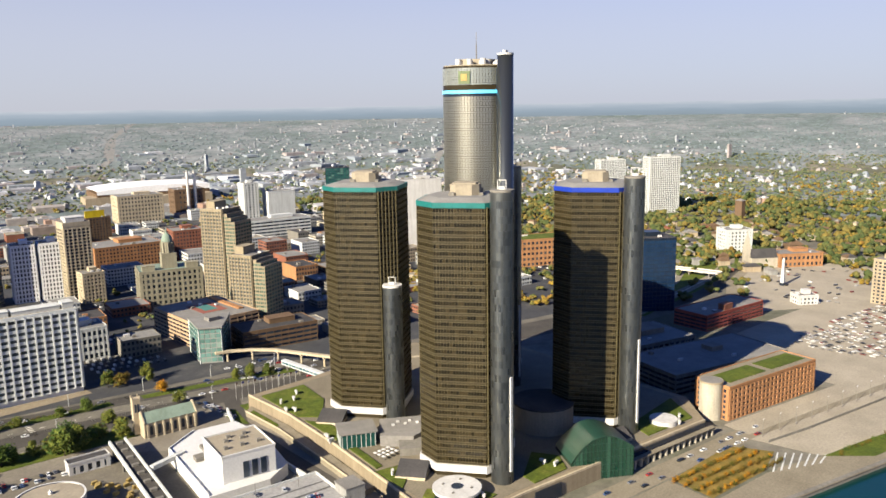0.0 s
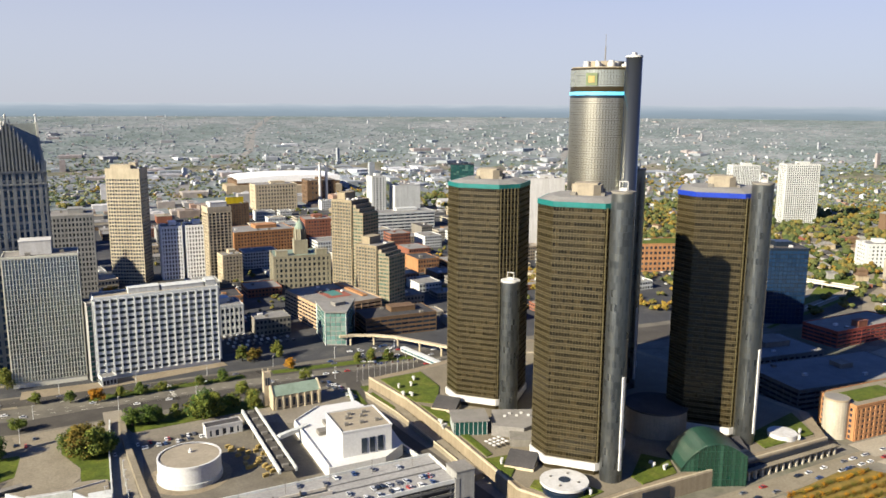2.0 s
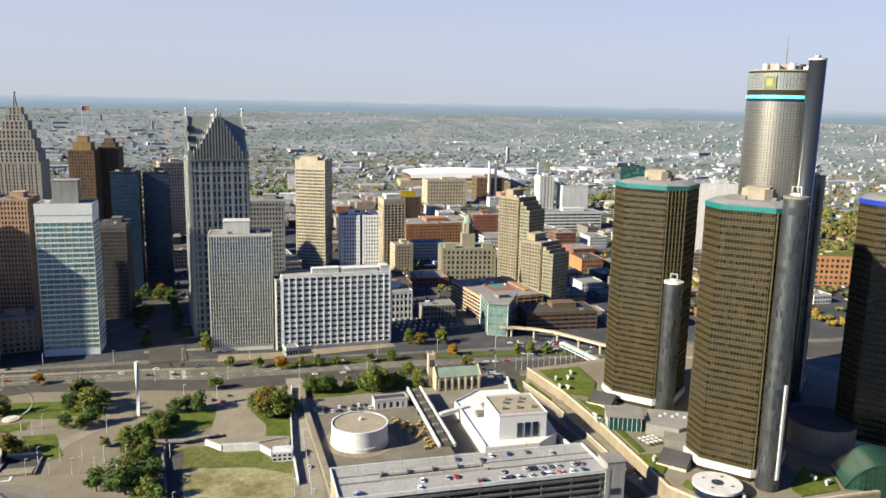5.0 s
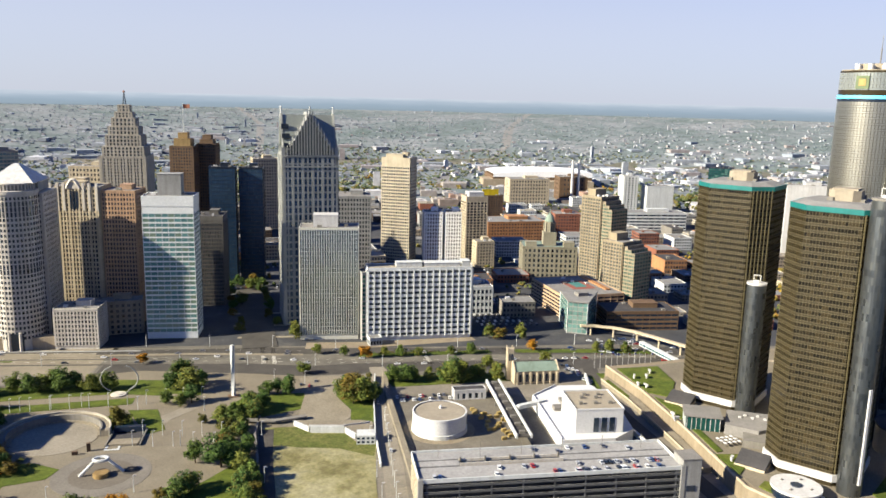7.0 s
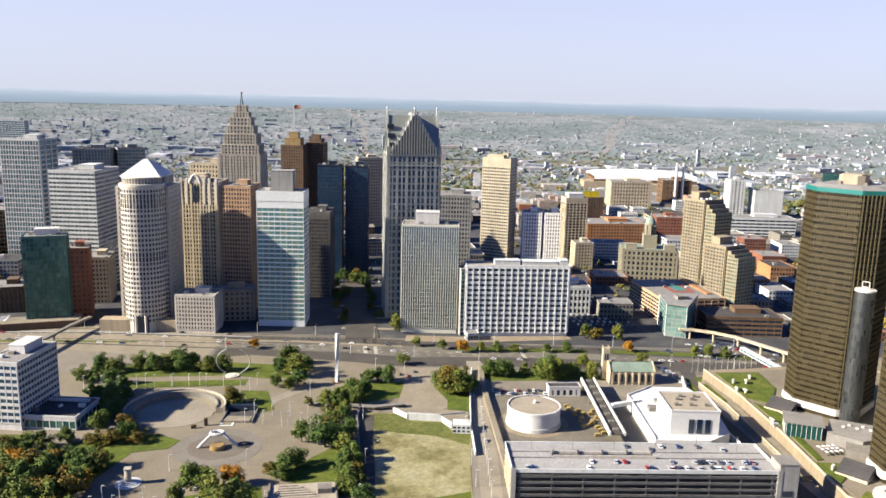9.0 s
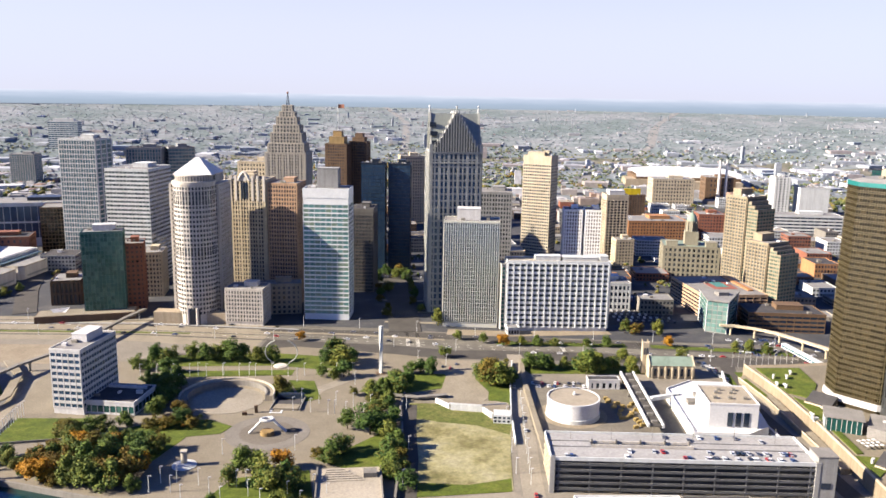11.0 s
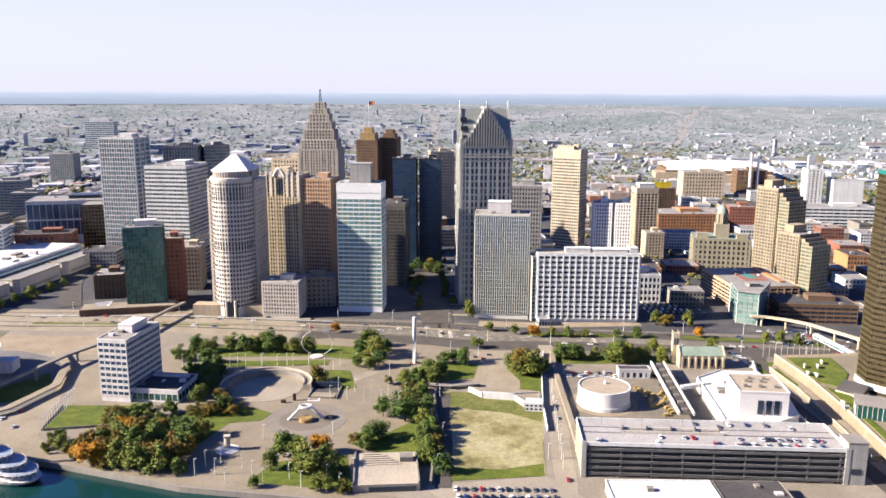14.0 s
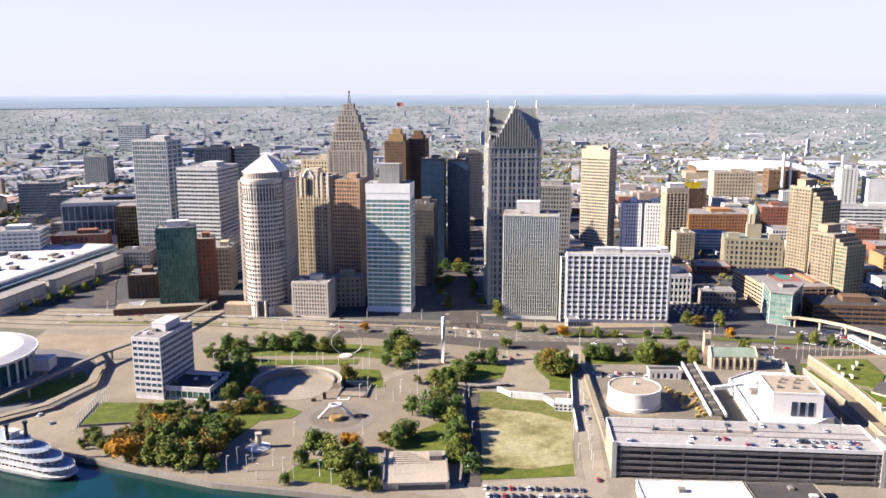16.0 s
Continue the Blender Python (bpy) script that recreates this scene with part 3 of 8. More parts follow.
part("shaft_cap", Geo().cyl(24.5 * math.cos(sa), 24.5 * math.sin(sa), 4.8, 226.5, 227.6, 32).box(24.5 * math.cos(sa), 24.5 * math.sin(sa), 227.6, 2.5, 2, 1.6), M_WHITE, tube)
part("link", Geo().box(21 * math.cos(sa), 21 * math.sin(sa), 5, 6, 5, 214, sa), M_DARK, hotel)

# far distance all round, its haze painted as a glowing gradient
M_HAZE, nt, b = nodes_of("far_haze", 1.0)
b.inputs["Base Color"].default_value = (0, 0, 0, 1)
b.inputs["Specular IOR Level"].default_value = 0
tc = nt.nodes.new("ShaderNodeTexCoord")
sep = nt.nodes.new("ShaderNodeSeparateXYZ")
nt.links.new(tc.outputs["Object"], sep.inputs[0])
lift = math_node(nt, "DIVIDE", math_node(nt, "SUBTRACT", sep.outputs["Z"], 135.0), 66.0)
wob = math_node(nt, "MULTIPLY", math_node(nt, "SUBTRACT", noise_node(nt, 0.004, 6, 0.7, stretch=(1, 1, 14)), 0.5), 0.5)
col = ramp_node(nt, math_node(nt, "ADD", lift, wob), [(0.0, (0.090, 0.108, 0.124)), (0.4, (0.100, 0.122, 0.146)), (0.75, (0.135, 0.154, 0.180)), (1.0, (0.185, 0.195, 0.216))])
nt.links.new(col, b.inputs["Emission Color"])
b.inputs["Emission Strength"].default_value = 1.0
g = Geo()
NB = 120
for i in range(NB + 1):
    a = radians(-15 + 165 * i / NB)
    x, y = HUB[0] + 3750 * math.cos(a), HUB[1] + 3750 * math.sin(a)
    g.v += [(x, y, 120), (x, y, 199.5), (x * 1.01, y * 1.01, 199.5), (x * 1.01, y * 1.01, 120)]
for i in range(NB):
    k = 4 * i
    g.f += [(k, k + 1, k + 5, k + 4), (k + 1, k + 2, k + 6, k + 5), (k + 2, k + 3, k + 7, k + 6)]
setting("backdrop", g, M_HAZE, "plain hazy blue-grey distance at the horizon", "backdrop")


# ---- downtown landmarks ----
M_GLSNV = glass_mat("navy_pane", (0.02, 0.045, 0.085), (0.045, 0.085, 0.13), 0.12, 0.4)
M_TEALRIB = wall_mat("teal_rib", (0.03, 0.09, 0.082), 0.4, 0.1, 0.8, False, 0.5)
block("slab_office", 162.3, 97.5, -9, 88, 18, 61.6, "white concrete slab office with deep gridded windows", M_SLAB, M_GLSGY, 13, (16, 4), "flr", M_TANROOF, 0.2, 0.46, 1.3, single="f", base=3,
      houses=((-0.1, 0, 0.25, 0.5, 3.5), (0.22, 0.05, 0.35, 0.6, 2.6), (0.45, 0, 0.08, 0.6, 4)), house_mat=M_WHITE_CONC)
block("glass_office", 91, 121, -13, 48, 26, 94, "pale grey-green glass office slab with thin vertical fins", M_FIN, M_SKYGLASS, 25, (24, 12), "flr", M_ROOF, 0.22, 0.04, 0.5, base=4,
      houses=((-0.06, 0.1, 0.42, 0.6, 9.5),), house_mat=M_WHITE)
block("glass_link", 117, 104, 0, 8, 16, 58, "low greenish glass link between two offices", M_GREYST, M_GLSGR, 15, (3, 4), "f", M_ROOF, 0.1, 0.3, 0.3, houses=(), units=0)
block("entrance_canopy", 121, 86, 0, 10, 10, 6, "pale entrance pavilion before the office link", M_WHITE_CONC, M_GLS, 1, (4, 4), "flr", M_ROOFW, 0.2, 0.3, 0.3, houses=(), units=0)
block("tinted_office", -32.5, 159, -12, 40, 27, 118, "white framed office tower with blue-green glass bands", M_SLAB, M_GLSMX, 25, (8, 6), "flr", M_ROOFW, 0.05, 0.3, 0.3, base=5, top=13,
      houses=((0.0, 0.1, 0.46, 0.5, 17),), house_mat=M_GREYST)
block("old_office", -104, 147, -13, 33, 24, 32.5, "tan stone eight-storey office with punched windows", M_CREAM, M_GLS, 8, (13, 7), "flr", M_ROOFW, 0.46, 0.36, 0.5, single="f", base=3)
adc = block("art_deco_office", -105, 223, -16, 41, 30, 120, "tan brick art deco tower with vertical piers", M_BEIGE, M_GLSDK, 30, (15, 10), "flr", M_ROOF, 0.42, 0.34, 0.7, strong=3,
      houses=((0, -0.2, 0.4, 0.3, 4), (0, 0.1, 0.25, 0.4, 6)))
part("arched_crown", Geo().pipe([(-5.5 + 11 * i / 12 - 0.0, -15.4, 119 + 7.5 * math.sin(math.pi * i / 12)) for i in range(13)], 1.4, 6).box(0, -14.6, 119, 9.5, 2.4, 4.6), M_CREAM, adc, "pale arched stone crown")
for u_ in (-19, -13, -8, 8, 13, 19):
    part("crown_pier", Geo().box(u_, -15.0, 100, 2.0, 2.2, 23.5), M_CREAM, adc)
for u_ in (-2.4, 0.6, 2.9):
    part("tall_window", Geo().box(u_, -15.6, 102, 1.3, 0.8, 15), M_GLSDK, adc)
block("art_deco_wing", -70, 214, -16, 28, 30, 117, "orange-tan brick office wing with punched windows", wall_mat("salmon_brick", (0.36, 0.235, 0.145)), M_GLSDK, 30, (11, 10), "flr", M_ROOF, 0.42, 0.38, 0.5)
block("bank_podium", -78, 178, 0, 40, 18, 28, "low tan annex behind the old office", M_TAN, M_GLS, 6, (9, 4), "flr", M_ROOFW, 0.5, 0.45, 0.4)
block("lattice_office", 6, 262, -12, 24, 34, 86, "dark office with pale lattice facade", wall_mat("dark_lattice", (0.105, 0.10, 0.09)), M_GLSDK, 22, (16, 22), "flr", M_ROOFD, 0.4, 0.3, 0.5, top=6)
block("dark_slab", 24, 350, -12, 27, 18, 124, "near-black glass slab tower", M_DARK, M_GLSNV, 30, (10, 6), "flr", M_ROOFD, 0.15, 0.2, 0.2, group="dark slab pair")
block("dark_slab", 54, 352, -12, 25, 18, 123, "near-black glass slab tower", M_DARK, M_GLSNV, 30, (10, 6), "flr", M_ROOFD, 0.15, 0.2, 0.2, group="dark slab pair")
block("grey_office", 148, 275, -14, 36, 40, 101, "grey stone office block with vertical bays", M_GREYST, M_GLS, 22, (12, 12), "flr", M_ROOF, 0.45, 0.4, 0.5)
block("yellow_stone_tower", 240, 416, -38, 37, 24, 128, "yellow stone tower with close rows of windows", M_YELST, M_GLSDK, 30, (12, 8), "flr", M_TANROOF, 0.3, 0.46, 0.3, strong=0, top=10,
      houses=((-0.1, 0, 0.6, 0.6, 4), (0.2, 0.1, 0.2, 0.3, 6)))
block("green_glass_tower", -232, 188, 8, 34, 22, 77, "dark green glass tower with ribbed facade", M_TEALRIB, M_GLSGR, 20, (11, 8), "flr", M_ROOFW, 0.14, 0.08, 0.5, houses=((0.05, 0.1, 0.55, 0.5, 5),), house_mat=M_WHITE)
block("brick_annex", -212, 212, 8, 20, 26, 62, "dark red brick annex beside the green tower", M_REDBR, M_GLS, 14, (5, 7), "flr", M_ROOF, 0.5, 0.5, 0.3)
block("white_slab", -226, 325, -14, 46, 55, 121, "white banded office tower with ribbon windows", M_WHITE_CONC, M_GLSGY, 28, (12, 14), "flr", M_ROOFW, 0.04, 0.5, 0.3)
block("grid_tower", -312, 460, -14, 44, 40, 143, "pale concrete grid office tower with teal glass", M_WHITE_CONC, M_GLSBL, 26, (14, 3), "flr", M_ROOF, 0.17, 0.2, 0.6)
block("dark_grey_tower", -262, 560, 0, 44, 40, 126, "dark grey slab tower behind the white tower", M_GREYST, M_GLSBL, 28, (12, 10), "flr", M_ROOFD, 0.35, 0.2, 0.5)
block("blue_grey_tower", -222, 575, 20, 34, 30, 126, "blue-grey glass tower behind the white tower", M_GREYST, M_GLSBL, 28, (8, 8), "flr", M_ROOFD, 0.1, 0.3, 0.2)
block("black_hall", -405, 560, 6, 112, 60, 56, "wide black office hall with white vertical fins", M_WHITE_CONC, M_GLSNV, 2, (14, 8), "flr", M_ROOFW, 0.07, 0.1, 0.8, base=10, top=3, house_mat=M_DARK)
block("bronze_office", -350, 500, 6, 54, 40, 57, "brown tinted glass office cube", M_BRBR, M_BRONZE, 12, (14, 10), "flr", M_ROOF, 0.15, 0.2, 0.2)
block("red_warehouse", -405, 440, 6, 62, 36, 30, "dark red brick warehouse with low roof", M_REDBR, M_GLS, 4, (10, 6), "flr", M_ROOFD, 0.6, 0.5, 0.3)
block("pale_blue_office", -470, 400, 6, 70, 40, 43, "pale blue-white banded office", M_WHITE_CONC, M_GLSBL, 9, (12, 6), "flr", M_ROOFW, 0.2, 0.5, 0.3)
block("columned_bank", -278, 240, 6, 26, 34, 23, "brown stone columned bank building", M_BRBR, M_GLS, 2, (7, 9), "flr", M_ROOFW, 0.45, 0.2, 0.9)
block("stone_block", -204, 262, 0, 22, 30, 44, "small cream office beside the round tower", M_BEIGE, M_GLS, 10, (7, 8), "flr", M_ROOF, 0.5, 0.45, 0.4)
block("cream_hotel", -108, 470, -16, 46, 40, 116, "cream stone office with cornice", M_BEIGE, M_GLS, 22, (12, 10), "flr", M_ROOF, 0.5, 0.45, 0.4)
rct = block("red_crown_tower", -5, 640, -16, 32, 32, 128, "reddish brown brick tower with gilded crown", M_BRBR, M_GLS, 30, (9, 9), "flr", M_COPPER, 0.5, 0.45, 0.4, houses=((0, 0, 0.7, 0.7, 10), (0, 0, 0.4, 0.4, 18)), house_mat=M_GILT)
part("flag_mast", Geo().pipe([(0, 0, 146), (0, 0, 186)], 0.45, 6), M_WHITE_CONC, rct, "white flag mast")
part("flag", Geo().prism([(0.4, -0.1), (5, 0.5), (9.5, -0.4), (9.5, -0.2), (5, 0.7), (0.4, 0.1)], 179.5, 185), M_REDBR, rct, "dark red flag")
block("dark_red_tower", 28, 660, -16, 26, 30, 130, "dark red brick stepped tower", M_BRBR, M_GLS, 30, (8, 9), "flr", M_ROOFD, 0.5, 0.45, 0.4, houses=((0, 0, 0.7, 0.7, 6), (0, 0, 0.45, 0.45, 12)))
block("cream_far_office", 112, 700, 0, 38, 34, 106, "pale cream office behind the granite tower", M_BEIGE, M_GLS, 22, (10, 9), "flr", M_ROOFW, 0.5, 0.45, 0.4)
block("white_twin", 283, 410, -14, 23, 26, 61, "white terracotta office with tall windows", M_BRIGHT, M_GLS, 13, (7, 8), "flr", M_ROOFW, 0.5, 0.35, 0.5, group="white office pair")
block("white_twin", 309, 404, -14, 23, 26, 61, "white terracotta office with tall windows", M_BRIGHT, M_GLS, 13, (7, 8), "flr", M_ROOFW, 0.5, 0.35, 0.5, group="white office pair")
block("loft_tower", 327, 380, -6, 27, 24, 83, "beige and dark glass tower with white top", M_BEIGE, M_GLS, 22, (6, 6), "flr", M_ROOFW, 0.3, 0.3, 0.5, top=6, houses=((0, 0, 0.7, 0.7, 5),), house_mat=M_WHITE)
block("small_loft", 328, 350, -6, 22, 20, 32, "small cream stone office", M_BEIGE, M_GLS, 8, (6, 5), "flr", M_ROOF, 0.5, 0.45, 0.4)
block("long_brick_hall", 425, 480, -8, 82, 54, 36, "long orange brick department building", M_ORBR, M_GLS, 8, (20, 14), "flr", M_ROOFW, 0.5, 0.5, 0.4, units=8)
block("yellow_sign_block", 512, 755, -8, 36, 30, 36, "brown brick block carrying a yellow wall sign", M_BRBR, M_GLS, 9, (8, 7), "flr", M_ROOF, 0.5, 0.45, 0.4, houses=((-0.1, -0.3, 0.8, 0.08, 10),), house_mat=M_YEL)
block("beige_flats", 650, 895, -10, 80, 40, 49, "beige stone long block", M_BEIGE, M_GLS, 7, (14, 8), "flr", M_ROOFW, 0.55, 0.45, 0.5)
block("red_plant", 768, 930, -14, 58, 44, 48, "dark red brick steam plant", M_BRBR, M_GLS, 5, (8, 6), "flr", M_ROOF, 0.6, 0.5, 0.4)
block("white_flats", 770, 720, -14, 26, 30, 70, "white concrete tower block", M_WHITE_CONC, M_GLS, 16, (4, 6), "flr", M_ROOFW, 0.5, 0.4, 0.6, group="white tower blocks")
block("white_flats", 820, 700, -14, 50, 30, 53, "white windowless ribbed block", M_WHITE_CONC, None, 0, (4, 6), "flr", M_ROOFW, houses=(), group="white tower blocks")
block("white_garage", 715, 565, -14, 105, 40, 27, "long white multi-storey garage", M_WHITE_CONC, M_GLSDK, 5, (10, 4), "flr", M_ROOFW, 0.05, 0.5, 0.3)
block("red_office", 512, 485, -14, 36, 34, 42, "red brick office block", M_REDBR, M_GLS, 9, (9, 8), "flr", M_ROOF, 0.5, 0.5, 0.3)
block("civic_slab", 774, 300, -26, 60, 24, 98, "white windowless slab tower", M_WHITE, M_GLS, 26, (5, 3), "r", M_ROOFW, 0.6, 0.5, 0.3)
block("orange_school", 780, 105, -30, 90, 40, 34, "orange brick long school block", M_ORBR, M_GLS, 5, (16, 6), "flr", M_GRASS, 0.4, 0.5, 0.4, houses=())
block("apartment_tower", 1308, 205, -34, 60, 26, 101, "white concrete apartment tower", M_WHITE_CONC, M_GLS, 26, (16, 5), "flr", M_ROOFW, 0.4, 0.3, 0.5)
block("apartment_tower", 1515, 435, -34, 60, 26, 76, "white concrete apartment tower", M_WHITE_CONC, M_GLS, 22, (16, 5), "flr", M_ROOFW, 0.4, 0.3, 0.5)
block("navy_tower", 672, -112, -40, 44, 34, 71, "navy blue glass office tower", M_DARK, glass_mat("navy_glass", (0.006, 0.02, 0.05), (0.012, 0.036, 0.085), 0.1, 0.3), 18, (12, 9), "flr", M_ROOFD, 0.1, 0.2, 0.2)
block("white_office", 1018, -55, -40, 36, 30, 30, "white cubic office block", M_WHITE_CONC, M_GLS, 6, (7, 6), "flr", M_ROOFW, 0.6, 0.5, 0.3)
block("low_brick_school", 972, -150, -40, 56, 30, 16, "low orange brick hall", M_ORBR, M_GLS, 2, (10, 5), "flr", M_ROOF, 0.5, 0.5, 0.3)
block("teal_office", 1280, 1090, -40, 60, 40, 48, "teal and dark glass office", M_DARK, M_GLSGR, 9, (8, 6), "flr", M_ROOFD, 0.1, 0.3, 0.2)
block("corner_house", 786, -224, -40, 20, 16, 9, "white and red brick corner house", M_WHITE, M_GLS, 2, (5, 4), "flr", M_ROOF, 0.5, 0.5, 0.3)
block("tan_river_tower", 838, -287, -12, 26, 22, 44, "tan brick apartment block", M_TAN, M_GLS, 12, (6, 5), "flr", M_ROOF, 0.4, 0.45, 0.3)

fh_ = block("banded_hotel", -772, 2016, -8, 88, 30, 84, "far pale blue banded hotel with curved top", M_WHITE_CONC, M_GLSBL, 14, (10, 4), "flr", M_ROOFW, 0.05, 0.4, 0.4, houses=((0, 0, 0.7, 0.5, 8),))
fh_.location.z = land(-772, 2016) - 2
block("slate_tower", -654, 1297, -8, 52, 34, 62, "blue-grey office tower behind the convention hall", M_GREYST, M_GLSBL, 14, (10, 7), "flr", M_ROOFW, 0.3, 0.35, 0.4)
block("grey_office_wing", -586, 800, 4, 64, 40, 56, "grey office block with ribbon windows", M_GREYST, M_GLSBL, 12, (12, 8), "flr", M_ROOFW, 0.12, 0.45, 0.4)
block("grey_office_wing", -545, 770, 4, 40, 36, 40, "grey office block with ribbon windows", M_GREYST, M_GLSBL, 9, (8, 8), "flr", M_ROOF, 0.12, 0.45, 0.4)

# stepped brown apartment towers
M_FLATS = wall_mat("golden_brown_brick", (0.235, 0.196, 0.130))


def stepped_flats(x, y, ang, w, d, h, label, floors, drop):
    b = block("apartment_block", x, y, ang, w, d, h, label, M_FLATS, M_GLSGY, floors, (7, 9), "flr", M_ROOF, 0.26, 0.44, 0.9, houses=((-0.2, 0, 0.4, 0.6, 7),), group="brown apartment blocks")
    for i in range(3):
        part("step", Geo().box(w * 0.5 + 2.5 + i * 4.4, 0, 0, 5, d * 0.9, h - drop * (i + 1)), M_FLATS, b)
        g = Geo()
        for k_ in range(int((h - drop * (i + 1)) / 3.6)):
            for u_ in (-1.5, 0.9):
                g.box(w * 0.5 + 2.5 + i * 4.4 + u_, -d * 0.45 - 0.05, 1.2 + k_ * 3.6, 1.3, 0.2, 1.9)
            for v_ in range(6):
                g.box(w * 0.5 + 5.0 + i * 4.4 + 0.05, -d * 0.38 + v_ * d * 0.15, 1.2 + k_ * 3.6, 0.2, d * 0.09, 1.9)
        tagged(part("glazing", g, M_GLSGR, b), kind="stuff")
        part("step_roof", Geo().box(w * 0.5 + 2.5 + i * 4.4, 0, h - drop * (i + 1), 4.2, d * 0.84, 0.3), M_ROOFD, b)
    return b


stepped_flats(414, 228, -70, 26, 30, 100, "tan brick apartment tower with stepped dark side", 28, 4)
stepped_flats(398, 156, -70, 25, 30, 64, "tan brick apartment block with stepped roof", 18, 3)


# granite tower with gabled crown
CW, CD = 47.0, 44.0
ct = block("crown_tower", 84, 181, -4, CW, CD, 150, "grey granite tower with steep green gabled crown", M_GRANITE, M_GLSNV, 24, (11, 9), "flr", M_ROOF, 0.34, 0.28, 0.9, strong=2, houses=(), units=0)
M_TEALROOF = wall_mat("green_roof_metal", (0.19, 0.205, 0.175), 0.35, 0.1, 0.9, False, 0.6, 0.25, 0.2)
hw = CW / 2
g = Geo()
g.v = [(-hw, -20, 151), (hw, -20, 151), (hw, 20, 151), (-hw, 20, 151), (-hw, -2, 184), (hw, -2, 184), (-hw, 2, 184), (hw, 2, 184)]
g.f = [(0, 1, 5, 4), (2, 3, 6, 7), (4, 5, 7, 6), (1, 2, 7, 5), (3, 0, 4, 6)]
part("crown_roof", g, M_TEALROOF, ct, "grey-green steep roof")
for sx_ in (-1,):
    for k, z in enumerate((156, 164, 172)):
        f_ = (z - 151) / 33
        part("roof_slot", Geo().box(sx_ * (hw - 4.2 + k * 0.4), -20.4 + 18 * f_, z, 7.6 - 0.8 * k, 2.6, 4.0), M_DARK, ct, "dark stepped roof slot")
for sgn in (-1, 1):
    g = Geo()
    g.v = [(-20, sgn * 22.2, 150), (20, sgn * 22.2, 150), (0, sgn * 22.2, 186), (-20, 0, 150), (20, 0, 150), (0, 0, 186)]
    g.f = [(0, 1, 2), (3, 5, 4), (0, 2, 5, 3), (1, 4, 5, 2)]
    part("gable", g, M_GREYST, ct)
for i in range(-8, 9):
    hh = 36 * (1 - abs(i) / 8.6)
    part("gable_rib", Geo().box(i * 2.4, -22.7, 149, 1.0, 1.5, hh + 3.5).cyl(i * 2.4, -22.7, 0.9, 152.5 + hh, 156 + hh, 6, 0.1), M_GRANITE, ct)
    if i < 8:
        part("gable_slot", Geo().box(i * 2.4 + 1.2, -22.3, 150, 1.2, 0.6, max(1.5, 34 * (1 - abs(i + 0.5) / 8.6))), M_GLSGY, ct)
for z in (139.5, 148.5):
    part("cornice", Geo().box(0, -22.6, z, CW + 1, 1.4, 1.3), M_GRANITE, ct)
for px_ in (-hw + 0.8, hw - 0.8):
    part("corner_turret", Geo().box(px_, -21.2, 140, 3.4, 3.4, 17).cyl(px_, -21.2, 1.1, 157, 165, 8, 0.1), M_GRANITE, ct)
    part("finial", Geo().cyl(px_, 0, 0.9, 183, 190, 8, 0.4).cyl(px_, 0, 1.2, 190, 191.5, 8, 0.1), M_WHITE_CONC, ct)
    part("side_gable", Geo().prism([(px_ - 0.8, -20), (px_ + 0.8, -20), (px_ + 0.8, 20), (px_ - 0.8, 20)], 150, 185, [(px_ - 0.8, -3), (px_ + 0.8, -3), (px_ + 0.8, 3), (px_ - 0.8, 3)]), M_GRANITE, ct)
part("finial", Geo().cyl(0, -22.2, 0.9, 185, 190, 8, 0.4).cyl(0, -22.2, 1.2, 190, 191.5, 8, 0.1), M_WHITE_CONC, ct)

# art deco stepped tower with spire
st = block("stepped_tower", -72, 405, -10, 47, 42, 132, "grey limestone art deco tower stepping up to spire", M_LIME, M_GLSGY, 38, (14, 11), "flr", M_ROOF, 0.5, 0.35, 0.7, strong=2, houses=(), units=0)
for i, (w, z0, z1) in enumerate(((42, 132, 143), (36, 143, 155), (30, 155, 164), (24, 164, 173), (18, 173, 179), (12, 179, 186.5))):
    tier = part("tier", Geo().box(0, 0, z0, w, w * 0.8, z1 - z0), M_LIME, st)
    storeys(tier, w, w * 0.8, z0, z1 - 0.5, max(2, round((z1 - z0) / 4)), (max(3, int(w / 3.6)), max(3, int(w / 4))), "flr", 0.5, 0.35, 0.5, M_LIME, M_GLSGY)
for px_, py_ in ((-1.6, -1.6), (1.6, -1.6), (1.6, 1.6), (-1.6, 1.6)):
    part("spire_leg", Geo().pipe([(px_, py_, 186), (px_ * 0.15, py_ * 0.15, 199)], 0.3), M_DARK, st)
for z in (188, 191, 194, 197):
    s = 1.6 * (199 - z) / 15 + 0.25
    part("spire_brace", Geo().pipe([(-s, -s, z), (s, -s, z), (s, s, z), (-s, s, z), (-s, -s, z)], 0.22), M_DARK, st)
part("ball", Geo().cyl(0, 0, 0.6, 199, 200.2, 10, 1.3).cyl(0, 0, 1.3, 200.2, 201.6, 10, 0.5), M_REDBR, st)

# round-fronted white tower with pyramid roof
rt = thing("round_tower", -141.5, 177, 0, -10, "white round-fronted office tower with pyramid roof", "tower")
FOOT.append((-148, 175, 34))
wing = part("wing", Geo().box(0, 0, 0, 43, 38, 121), M_CREAM, rt, "square rear wing", at=(-5, 6, 0))
storeys(wing, 43, 38, 6, 121, 28, (12, 10), "flr", 0.5, 0.42, 0.4, M_CREAM, M_GLS)
drum = part("drum", Geo().cyl(-3, -18, 17.5, 0, 124, 48), M_CREAM, rt, "rounded white front")
gl = Geo()
FHR = (121 - 8) / 28
